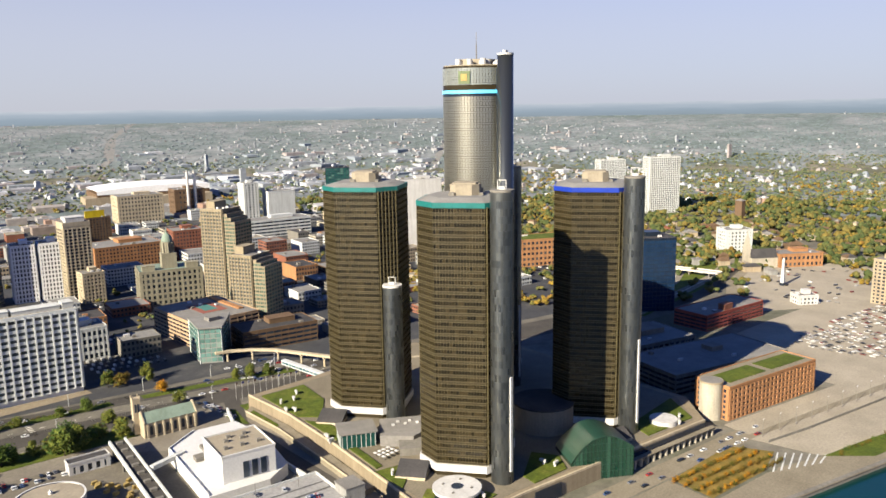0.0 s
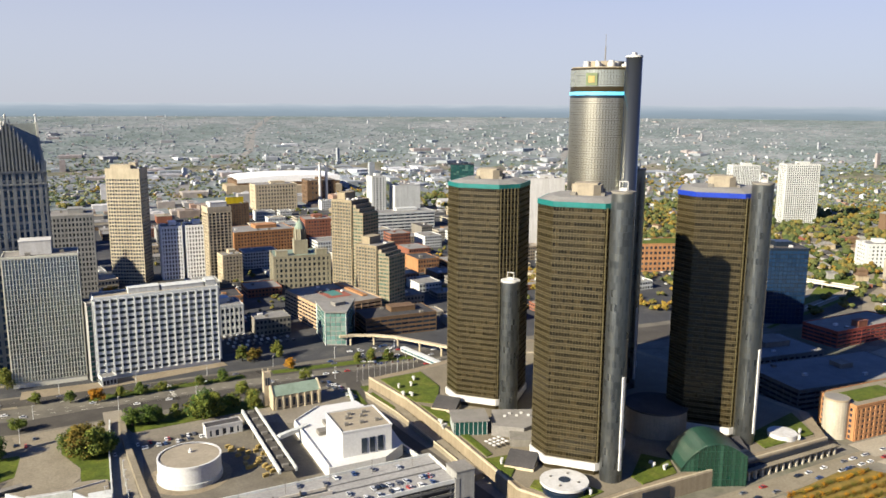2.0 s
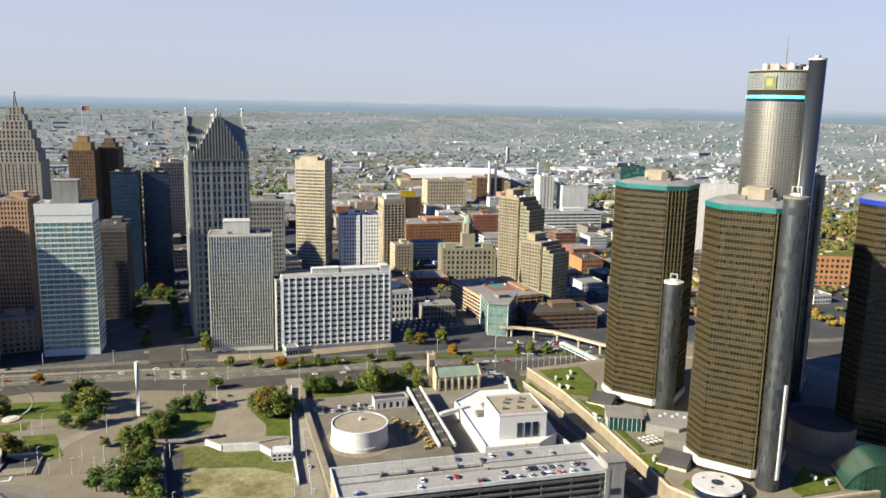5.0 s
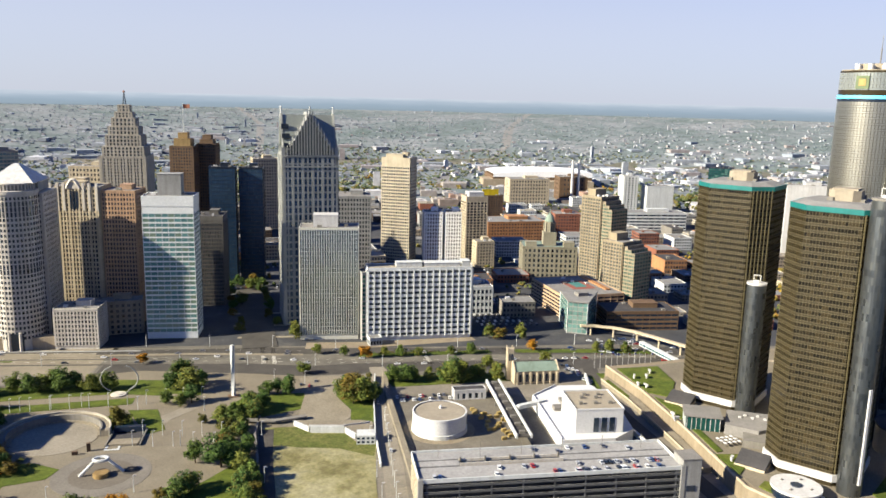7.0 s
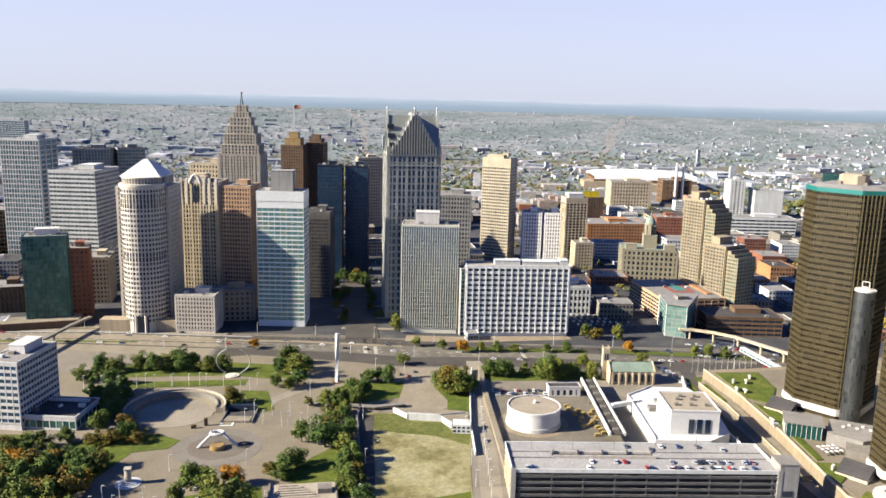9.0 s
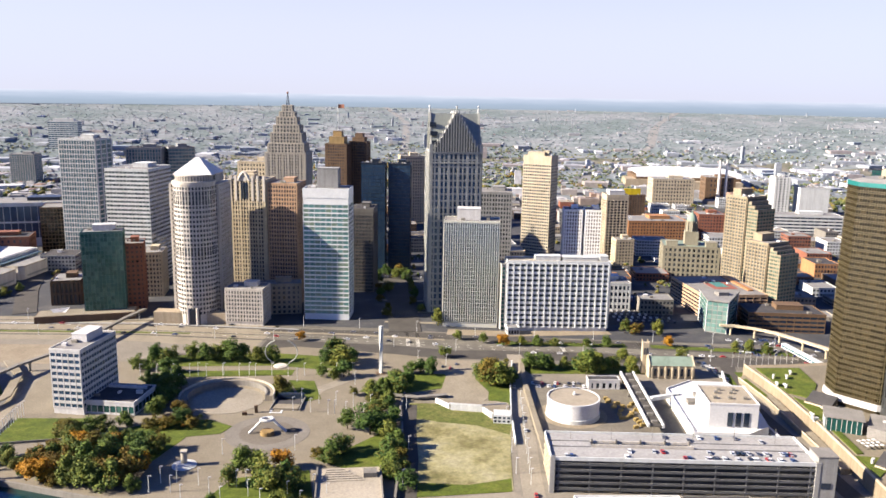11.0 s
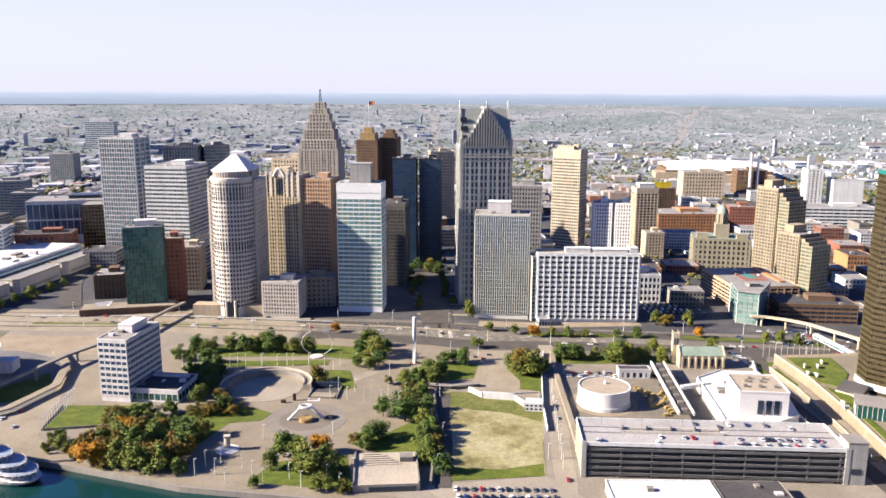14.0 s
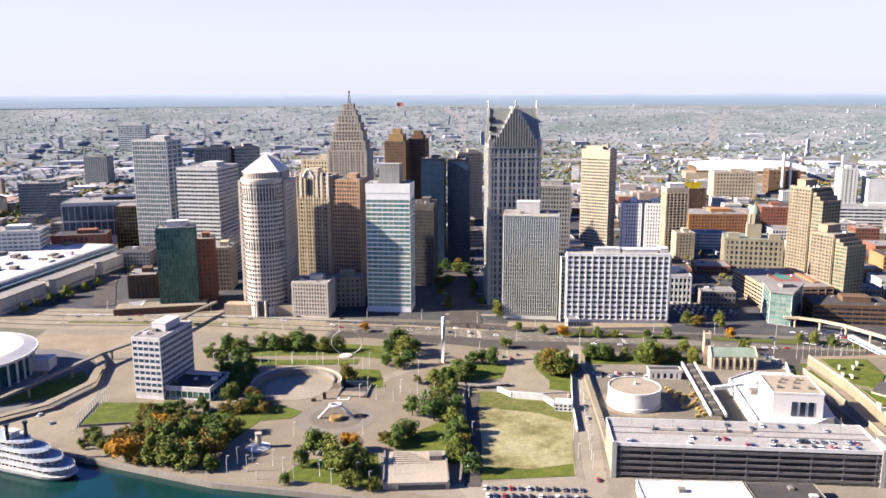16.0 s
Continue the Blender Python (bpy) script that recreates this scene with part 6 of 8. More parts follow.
# arch sculpture: two curved arms
ar = thing("arch_sculpture", -72, 30, 0.2, -8, "open steel arch of two curved arms", "sculpture")
for s in (-1, 1):
    part("arm", Geo().pipe([(s * 12 * math.sin(a), 0, 9.2 - 9.6 * math.cos(a)) for a in np.linspace(radians(28), radians(158), 20)], 0.42, 8), M_GRANITE, ar)
part("plinth", Geo().cyl(0, -6, 5, 0, 0.7, 24).cyl(0, -6, 3, 0.7, 1.1, 24), M_CREAM, ar)
py = thing("pylon", 0, 0, 0, 0, "tall pale twisted steel pylon on the plaza", "monument")
g = Geo()
for i in range(13):
    a = radians(i / 12 * 90)
    c, s = math.cos(a) * 1.5, math.sin(a) * 1.5
    g.v += [(c, s, i * 3.0), (-s, c, i * 3.0), (-c, -s, i * 3.0), (s, -c, i * 3.0)]
for i in range(12):
    for j in range(4):
        g.f.append((4 * i + j, 4 * i + (j + 1) % 4, 4 * i + 4 + (j + 1) % 4, 4 * i + 4 + j))
g.f.append((48, 49, 50, 51))
part("shaft", g, M_WHITE_CONC, py)
part("base", Geo().box(0, 0, 0, 7, 6, 0.5), M_BRBR, py)
mo = thing("monument", -119, -131, 0, 0, "small stone column monument on round steps", "monument")
for k in range(4):
    part("step", Geo().cyl(0, 0, 6.6 - 1.3 * k, 0.4 * k, 0.4 * k + 0.5, 28), M_WHITE_CONC, mo)
part("column", Geo().cyl(0, 0, 1.7, 2.0, 8.2, 16).box(0, 0, 8.2, 3.6, 3.6, 0.6), M_LIME, mo)
sk = thing("sunken_stair", -66, -54, 0, -10, "sunken stair court with low walls", "stair")
# flat dark slab stands in for the shade of a sunken floor
part("pit", Geo().box(0, 4, 0.05, 18, 22, 0.2), M_ROOFD, sk)
for s in (-1, 1):
    part("side_wall", Geo().box(s * 9.4, 4, 0, 0.8, 23, 1.4), M_CONC, sk)
for i in range(8):
    part("tread", Geo().box(0, -6 + i * 1.2, 0.1, 16, 1.1, 1.2 - i * 0.12), M_PALE, sk)
part("portal", Geo().box(0, 14, 0, 18, 3, 3.5), M_GLSDK, sk)
sq = thing("paved_square", -72.5, -61, 0.2, -8, "square pale inset with white border", "paving")
part("border", Geo().box(0, 0, 0, 8, 8, 0.12), M_WHITE_CONC, sq)
part("inset", Geo().box(0, 0, 0.12, 5.4, 5.4, 0.06), M_PAVE, sq)

# concrete terrace over the river walk
te = thing("river_terrace", -32, -172, 0, -3, "stepped concrete terrace with dark panel for the opening below", "terrace")
part("base", Geo().box(0, 0, 0, 34, 36, 4.2), M_BLEACH, te)
# dark panel on the solid base stands in for the opening's shade
part("opening", Geo().box(3, -18.1, 0.3, 24, 0.4, 2.6), M_GLSDK, te)
for i in range(6):
    part("terrace_step", Geo().box(-3 - i * 0.8, 4 + i * 2, 4.2, 22 - i * 2.5, 1.6, 0.3 + 0.25 * i), M_BLEACH, te)
part("side_wall", Geo().box(16.6, 0, 4.2, 0.8, 36, 1.2).box(-16.6, 0, 4.2, 0.8, 36, 1.0), M_CONC, te)
part("kiosk", Geo().box(11, 9, 4.2, 7, 6, 2.6), M_CONC, te)
# retaining wall building at the lawn's head
lw = thing("lawn_wall", 0, 0, 0, 0, "stepped white retaining wall with small windows above the dry slope", "wall")
part("wall", Geo().ribbon([(31, -60), (38, -72)], 1.0, 0, 3.4), M_WHITE_CONC, lw)
part("wall", Geo().ribbon([(38.5, -73), (58, -79)], 1.0, 0, 4.2), M_WHITE_CONC, lw)
part("wall", Geo().ribbon([(58.6, -79.6), (62.5, -90)], 1.0, 0, 3.6), M_WHITE_CONC, lw)
part("terrace", Geo().prism([(31.6, -59), (38.6, -71), (58.4, -77.6), (63, -89), (73, -91), (77, -74), (70, -70), (46, -64)], 0, 3.0), M_PALE, lw, "pale paved terrace")
part("rail", Geo().ribbon([(38, -70.5), (57, -76.5), (75, -76)], 0.3, 3.0, 1.0), M_WHITE, lw)
part("block", Geo().box(67.5, -95, 0, 11, 9, 5.6, radians(-14)), M_WHITE_CONC, lw)
for i in range(4):
    for k in range(2):
        part("window", Geo().box(62.2 + i * 2.7, -98.2 - i * 0.67, 1.0 + k * 2.3, 1.7, 0.4, 1.2, radians(-14)), M_GLSDK, lw)
setting("plaza_wall", Geo().ribbon([(12, -44), (6, -70), (4, -100), (-2, -140), (-10, -186)], 1.2, 0, 2.6), M_CONC, "concrete wall dividing plaza and dry slope", "wall")
setting("plaza_wall_2", Geo().ribbon([(-8, -36), (4, -48), (20, -54), (40, -52)], 4, 1.8, 0.8), M_CONC, "curved concrete walkway above the slope", "walkway")
setting("river_walk", Geo().ribbon([(-330, -78), (-200, -135), (-137, -166), (-65, -188), (-10, -208)], 9, 0.05, 0.5), M_PAVE, "stepped paved river walk", "path")

# ---- white hotel, arena, steamer, guideway ----
ht = block("white_hotel", -194, -30, -17, 20, 41, 42, "white ten-storey hotel slab with ribbon windows", M_WHITE, M_GLSNV, 9, (5, 14), "flr", M_ROOF, 0.14, 0.46, 0.35, base=4, single="f",
           houses=((0.0, 0.12, 0.5, 0.45, 5),), house_mat=M_WHITE)
# dark roof colour stands for the shadow that the hotel throws
block("hotel_annex", -171, -39, -15, 32, 30, 8.5, "low white hotel annex, roof darkened for the hotel's shadow", M_WHITE, M_GLSGR, 1, (8, 6), "flr", M_ROOFD, 0.1, 0.4, 0.3, houses=((0.0, 0.3, 0.8, 0.05, 1.2),))
an = thing("arena", -341, -4, 0, 0, "round arena with white domed roof and ribs", "arena")
FOOT.append((-341, -4, 62))
part("wall", Geo().cyl(0, 0, 46, 0, 20, 72), M_GLSGR, an, "grey-green glazed wall")
for i in range(40):
    a = 2 * math.pi * i / 40
    part("column", Geo().box(48 * math.cos(a), 48 * math.sin(a), 3, 1.0, 1.2, 17, a), M_WHITE, an)
part("roof", Geo().cyl(0, 0, 51, 20, 21.6, 80).cyl(0, 0, 50, 21.6, 24, 80, 42).cyl(0, 0, 42, 24, 25.5, 64, 20).cyl(0, 0, 20, 25.5, 26, 40, 2), M_WHITE, an, "white domed roof")
part("terrace", Geo().cyl(0, 0, 56, 0, 4, 72), M_CONC, an)
part("lobby", Geo().box(50, 14, 4, 16, 14, 8), M_WHITE, an)
setting("guideway", Geo().ribbon([(-330, -82), (-290, -58), (-274, -18), (-254, 28), (-237, 54), (-222, 96), (-206, 146), (-196, 170)], 3.4, 7.0, 1.6), M_CONC, "elevated concrete train guideway on posts", "guideway")
for x, y in ((-300, -64), (-281, -38), (-266, -2), (-250, 36), (-236, 58), (-224, 92), (-214, 122)):
    t = thing("guideway_post", x, y, 0, 0, "round concrete guideway post", "post", "guideway posts")
    part("post", Geo().cyl(0, 0, 1.0, 0, 6.2, 12), M_CONC, t)
    part("head", Geo().box(0, 0, 6.2, 3.2, 2.2, 0.85), M_CONC, t)
setting("arena_ramp", Geo().ribbon([(-300, -90), (-262, -60), (-246, -22), (-252, 20), (-270, 52)], 6, 3.0, 0.9), M_PALE, "curved pale access ramp round the arena", "ramp")

M_BOATDECK = wall_mat("deck_paint", (0.20, 0.25, 0.31), 0.6, 0.2, 0.9, False)
bt = thing("paddle_steamer", -246, -137, -2.6, -26, "white three-deck paddle steamer with twin black funnels", "boat")
def boat_line(f, bow, side, n=10):
    """Deck outline: square stern, straight sides and a round bow."""
    pts = [(-31, -side), (bow - 11, -side)]
    pts += [(bow - 11 + 11 * math.sin(math.pi * i / n), -side * math.cos(math.pi * i / n)) for i in range(1, n)]
    return pts + [(bow - 11, side), (-31, side)]


part("hull", Geo().prism(boat_line(1, 28, 6.0), 0, 2.4, boat_line(1, 31, 7.0)), M_WHITE, bt, "white hull with dark waterline")
part("waterline", Geo().prism(boat_line(1, 28.6, 6.15), 0, 0.6, boat_line(1, 28.9, 6.3)), M_DARK, bt)
for k, (bow, side, z) in enumerate(((28, 6.6, 2.4), (22, 6.3, 5.3), (15, 5.9, 8.2), (6, 4.6, 11.1))):
    cabin = part("cabin", Geo().prism(boat_line(1, bow - 2.4, side - 1.3), z, z + 2.5), M_WHITE, bt)
    part("deck", Geo().prism(boat_line(1, bow + 1.4, side + 0.5), z + 2.5, z + 2.75), M_WHITE, bt, "white overhanging deck edge")
    part("deck_floor", Geo().prism(boat_line(1, bow + 1.0, side + 0.1), z + 2.75, z + 2.82), M_BOATDECK, bt, "blue-grey deck")
    for x, y, a, L in along(boat_line(1, bow - 2.4, side - 1.3), 2.3):
        part("cabin_window", Geo().box(x, y, z + 0.5, L * 0.66, 0.3, 1.6, a), M_GLSDK, cabin)
    for x, y, a, L in along(boat_line(1, bow + 1.1, side + 0.2), 5.0):
        part("rail_post", Geo().box(x, y, z + 2.75, 0.16, 0.16, 1.05, a), M_WHITE, bt)
        part("deck_post", Geo().box(x, y, z - 0.05, 0.22, 0.22, 2.6, a), M_WHITE, bt)
    for dz in (0.5, 1.0):
        part("rail", Geo().pipe([(x, y, z + 2.75 + dz) for x, y in boat_line(1, bow + 1.1, side + 0.2)], 0.07, 4), M_WHITE, bt)
part("wheelhouse", Geo().box(-4, 0, 13.9, 4.5, 4.5, 2.8).box(-4, 0, 16.7, 5.4, 5.4, 0.4), M_WHITE, bt)
for sy in (-2.6, 2.6):
    part("funnel", Geo().cyl(-1 + sy, sy, 0.75, 13.9, 20.5, 14).cyl(-1 + sy, sy, 1.2, 20.5, 21.3, 14), M_DARK, bt, "black funnel with flared top")

bt.scale = (1.22, 1.22, 1.22)
sheet("hotel_court", [(-232, -50), (-238, 10), (-232, 60), (-150, 40), (-140, -10), (-152, -30), (-180, -60)], M_PAVE, "worn forecourt round the white hotel", 0.14, "paving")
# the arena's shadow on this paving is put into its grey
M_SHADEPAVE = ground_mat("grey_paving", [(0.3, (0.075, 0.077, 0.080)), (0.7, (0.125, 0.122, 0.118))], 0.04, 0.6)
sheet("arena_court", [(-300, 66), (-262, 40), (-248, 4), (-246, -30), (-258, -56), (-285, -72), (-330, -84), (-330, 70)], M_SHADEPAVE, "paved ring road round the arena, greyed for the arena's shadow", 0.16, "road")
sheet("sunken_garden", [(-300, -52), (-262, -40), (-252, -10), (-262, 12), (-280, -8)], M_GRASS, "dark shaded garden strip below the ramp", 0.2, "lawn")

# ---- convention hall ----
cv = thing("convention_hall", -420, 300, 0, 76, "huge convention hall with white roof and rounded sheds", "hall")
FOOT.append((-420, 300, 120))
part("main_block", Geo().box(0, 24, 0, 250, 110, 20), M_WHITE_CONC, cv)
part("main_roof", Geo().box(0, 24, 20, 246, 106, 0.6), M_WHITE, cv, "bright white roof")
rnd = random.Random(3)
for i in range(26):
    part("roof_unit", Geo().box(rnd.uniform(-118, 118), rnd.uniform(-20, 68), 20.6, rnd.uniform(4, 14), rnd.uniform(3, 9), rnd.uniform(1.5, 4)), M_WHITE if i % 2 else M_CONC, cv)
part("gallery_roof", Geo().box(0, -34, 16, 240, 10, 1.2), M_GLSBL, cv, "blue-grey glazed gallery roof")
for i in range(3):
    cx = -84 + i * 84
    shed = part("shed", Geo().prism([(cx - 38, -40), (cx - 38, -56), (cx - 34, -61), (cx + 34, -61), (cx + 38, -56), (cx + 38, -40)], 0, 14.5), M_CREAM, cv, "flat-roofed beige concrete shed")
    part("shed_roof", Geo().prism([(cx - 37, -40.5), (cx - 37, -55.6), (cx - 33.6, -60), (cx + 33.6, -60), (cx + 37, -55.6), (cx + 37, -40.5)], 14.5, 14.8), M_ROOFW, shed)
    part("shed_rim", Geo().ribbon([(cx - 38, -40), (cx - 38, -56), (cx - 34, -61), (cx + 34, -61), (cx + 38, -56), (cx + 38, -40)], 0.8, 13.6, 1.8), M_LIME, shed)
    part("shed_band", Geo().box(cx, -61.2, 3, 60, 0.4, 2.0), M_GREYST, shed)
pg = thing("tower_podium", -246, 176, 0, 6, "long low brown podium under the green tower", "podium")
part("base", Geo().box(0, -2, 0, 82, 22, 6), M_BRBR, pg)
part("deck", Geo().box(0, -2, 6, 80, 20, 0.3), M_PALE, pg)
tn = thing("sail_canopy", -268, 172, 0, 10, "white tensile sail canopy on short mast", "canopy")
g = Geo()
g.v = [(-8, 3, 9), (8, 3, 10), (0, -6, 1), (0, 0, 5), (-3, -2, 4.4), (3, -2, 4.6)]
g.f = [(0, 4, 3), (0, 3, 1), (1, 3, 5), (4, 2, 3), (3, 2, 5)]
part("sail", g, M_WHITE, tn)
part("mast", Geo().pipe([(0, 4, 0), (0, 2, 11)], 0.2), M_CONC, tn)

# guideway and covered bridge beside the glass towers
setting("guideway_2", Geo().ribbon([(300, 62), (312, 58), (325, 48), (336, 34), (345, 10), (355, -17), (372, -50), (400, -70)], 3.6, 7.5, 1.7), M_BEIGE, "elevated pale concrete guideway by the avenue", "guideway")
for x, y in ((309, 59), (325, 48), (337, 30), (345, 10), (352, -10), (364, -34)):
    t = thing("guideway_post", x, y, 0, 0, "round concrete guideway post", "post", "guideway posts")
    part("post", Geo().cyl(0, 0, 0.9, 0, 6.7, 12), M_BEIGE, t)
    part("head", Geo().box(0, 0, 6.7, 3, 2, 0.85), M_BEIGE, t)
cvb = thing("covered_bridge", 327, -20, 0, -90, "pale covered footbridge to the podium", "footbridge")
part("tube", Geo().box(0, 0, 4.6, 58, 4.2, 3.4), M_WHITE_CONC, cvb)
for i in range(13):
    part("pane", Geo().box(-26 + i * 4.3, -2.15, 5.4, 3.6, 0.15, 1.7), M_GLSBL, cvb)
for i in range(4):
    part("post", Geo().box(-24 + i * 16, 0, 0, 1, 1, 4.6), M_CONC, cvb)


# ---- poles, lamps, cars ----
def pole(x, y, h=9.0):
    t = thing("street_lamp", x, y, 0, 0, "slim pale street lamp with small head", "lamp", "street lamps")
    part("post", LAMP_POST, None, t)
    part("head", LAMP_HEAD, None, t)
    return t


LAMP_POST = Geo().cyl(0, 0, 0.2, 0, 9.5, 8, 0.13).mesh("post", M_WHITE_CONC)
LAMP_HEAD = Geo().box(0.6, 0, 9.3, 1.6, 0.4, 0.3).mesh("head", M_WHITE)
for i in range(34):
    x = -320 + i * 24
    y0 = float(np.interp(x, [p[0] for p in AVE], [p[1] for p in AVE]))
    pole(x, y0 + (23.5 if i % 2 else -23.5))
for x, y in ((-150, 20), (-130, 12), (-112, 10), (-94, 8), (-140, -10), (-60, -8), (-20, -20), (-100, -120), (-90, -140), (-84, -160), (-120, -150), (-132, -160), (-60, -120), (-36, -70), (-20, -90), (10, -70), (4, -130), (-4, -170), (62, -140), (58, -165), (84, -150), (70, -95), (30, 20), (50, 10)):
    pole(x, y)
for i in range(14):
    pole(-231 + 0.3 * i, -92 + i * 3.4)
    pole(-170 + i * 11.5, 14 - i * 1.2)
    pole(-128 + i * 6.5, -150 - (i % 3) * 9 - i * 1.6)
for i in range(10):
    pole(-62 + 5.5 * i, -62 + (i % 2) * 16 - i * 2)
    pole(86 - i * 2.6, -70 - i * 12)
for i in range(11):
    t = thing("flag_pole", 266 + i * 4.2, -20 - i * 1.2, 0, 0, "thin white flag pole with small flag", "flag pole", "flag poles")
    part("post", Geo().cyl(0, 0, 0.12, 0, 13, 6), M_WHITE, t)
    part("flag", Geo().box(0.9, 0, 11.2, 1.7, 0.06, 1.2), (M_REDBR, M_BLUE, M_WHITE)[i % 3], t)

CARP = []
for nm, c in (("silver", (0.42, 0.43, 0.44)), ("white", (0.72, 0.72, 0.70)), ("black", (0.02, 0.02, 0.022)), ("red", (0.32, 0.02, 0.015)), ("blue", (0.03, 0.06, 0.16)), ("grey", (0.14, 0.14, 0.15))):
    m_, nt_, b_ = nodes_of(nm + "_car_paint", 0.3, 0.2, 0.6)
    f_ = noise_node(nt_, 1.2, 3)
    nt_.links.new(ramp_node(nt_, f_, [(0.3, shade(c, 0.85)), (0.7, c)]), b_.inputs["Base Color"])
    body = Geo().prism([(-2.3, -0.9), (2.2, -0.9), (2.3, -0.5), (2.3, 0.5), (2.2, 0.9), (-2.3, 0.9)], 0.25, 0.85, [(-2.25, -0.85), (2.0, -0.8), (2.1, -0.4), (2.1, 0.4), (2.0, 0.8), (-2.25, 0.85)])
    body.prism([(-1.1, -0.68), (0.55, -0.68), (0.55, 0.68), (-1.1, 0.68)], 1.36, 1.42)
    CARP.append((nm, body.mesh("body", m_)))
CAR_GLASS = Geo().prism([(-1.7, -0.82), (1.1, -0.82), (1.1, 0.82), (-1.7, 0.82)], 0.83, 1.38, [(-1.1, -0.66), (0.5, -0.66), (0.5, 0.66), (-1.1, 0.66)]).mesh("cabin", M_GLSDK)
CAR_WHEEL = Geo().pipe([(0, -0.12, 0.32), (0, 0.12, 0.32)], 0.32, 10).mesh("wheel", M_DARK)
crn = random.Random(11)


def car(x, y, z, ang):
    nm, me_ = CARP[crn.choice((0, 0, 1, 1, 1, 2, 2, 5, 5, 4, 3))]
    t = thing("car", x, y, z, ang, f"{nm} passenger car standing on asphalt", "car", "cars")
    part("body", me_, None, t)
    part("cabin", CAR_GLASS, None, t)
    for wx_ in (-1.4, 1.4) if z > 5 else ():
        for wy_ in (-0.82, 0.82):
            part("wheel", CAR_WHEEL, None, t, at=(wx_, wy_, 0))


ga = radians(GA)
for i in range(46):  # rows of cars on the top deck, thickest at the east end
    row = crn.choice((-12.5, -12.5, -5.5, -5.5, 9.5, 13.0))
    u = crn.choice((crn.uniform(12, 62), crn.uniform(12, 62), crn.uniform(-60, 62)))
    if 10 > row > 0 and u < 8:
        row = 13.0
    car(140 + u * math.cos(ga) - row * math.sin(ga), -184 + u * math.sin(ga) + row * math.cos(ga), 18.6, GA + 90 + crn.uniform(-8, 8))
for i in range(70):
    x = crn.uniform(-320, 420)
    y0 = float(np.interp(x, [p[0] for p in AVE], [p[1] for p in AVE]))
    car(x, y0 + crn.choice((-17, -10.5, -4, 4, 10.5, 17)), 0.06, -14 + crn.choice((0, 180)))
for i in range(34):
    car(2 + (i % 12) * 4.4 + crn.uniform(-0.4, 0.4), -192 - (i // 12) * 8 - (i % 12) * 0.7, 0.17, 82 + crn.uniform(-4, 4))
for i in range(30):
    car(104 + i * 2.3 + crn.uniform(-1, 1), -34 - i * 0.32 + crn.choice((0, -6)), 0.08, 80 + crn.uniform(-6, 6))
for i in range(22):
    car(crn.uniform(242, 250) - i * 0.0, -6 - crn.uniform(0, 44), 0.08, 80)
for i in range(26):
    f = crn.random()
    car(305 + 150 * f, -284.5 - 27 * f + crn.choice((-3.5, 3.5)), 0.1, -11)
for x, y in ((90, -40), (82, -92), (78, -112), (62, -190), (-262, -70), (-250, -84), (-255, -60), (47, 8), (52, 4), (58, 12), (34, 12)):
    car(x, y, 0.14, 80)
for i in range(40):
    car(292 + crn.uniform(0, 45), 24 + crn.uniform(-16, 22), 0.08, crn.choice((-20, 70)))


# ---- trees ----
def crown_mesh(seed, mat, n=2700):
    """A crown of loose leaf clumps with an uneven outline, one unit in radius, standing on its foot."""
    r = np.random.RandomState(seed)
    blobs = []
    for i in range(19):
        a, q, z = r.uniform(0, 6.28), r.uniform(0.0, 0.72), r.uniform(0.4, 1.5)
        q *= 1.0 - 0.45 * abs(z - 0.85)
        blobs.append((q * math.cos(a), q * math.sin(a), z, r.uniform(0.2, 0.4)))
    g = Geo()
    for _ in range(n):
        bx, by, bz, br = blobs[r.randint(len(blobs))]
        d = r.normal(size=3)
        d /= np.linalg.norm(d)
        p = np.array([bx, by, bz]) + d * br * r.uniform(0.35, 1.15) ** 0.7
        w = d + 0.55 * r.normal(size=3) + np.array([0, 0, 0.25])
        a = np.cross(w, r.normal(size=3))
        a /= np.linalg.norm(a)
        q = np.cross(w, a)
        q /= np.linalg.norm(q)
        s = r.uniform(0.03, 0.075)
        k = len(g.v)
        g.v += [tuple(p - s * a), tuple(p + s * q * 0.7), tuple(p + s * a * 1.1), tuple(p - s * q * 0.7)]
        g.f.append((k, k + 1, k + 2, k + 3))
    return g.mesh("crown", mat)


def trunk_mesh(seed):
    r = random.Random(seed)
    g = Geo()
    g.cyl(0, 0, 0.05, 0, 0.45, 8, 0.035)
    for i in range(5):
        a = i * 1.26 + r.uniform(-0.3, 0.3)
        g.pipe([(0, 0, 0.34 + 0.04 * i), (0.22 * math.cos(a), 0.22 * math.sin(a), 0.6 + 0.05 * i), (0.42 * math.cos(a), 0.42 * math.sin(a), 0.95)], 0.018, 5)
    return g.mesh("trunk", M_BARK)


SHRUBS = {"g": [crown_mesh(30, M_LEAF, 600)], "o": [crown_mesh(31, M_OLIVE, 600), crown_mesh(32, M_OLIVE, 600)], "a": [crown_mesh(33, M_AUTUMN, 600)]}
CROWNS = {"g": [crown_mesh(i, M_LEAF) for i in range(4)], "o": [crown_mesh(10 + i, M_OLIVE) for i in range(3)], "a": [crown_mesh(20 + i, M_AUTUMN) for i in range(2)]}
TRUNKS = [trunk_mesh(i) for i in range(3)]
WORDS = {"g": "dark green leafy tree in late summer leaf", "o": "olive-yellow leafy tree turning to autumn", "a": "orange autumn tree with glowing leaves"}
trn = random.Random(21)


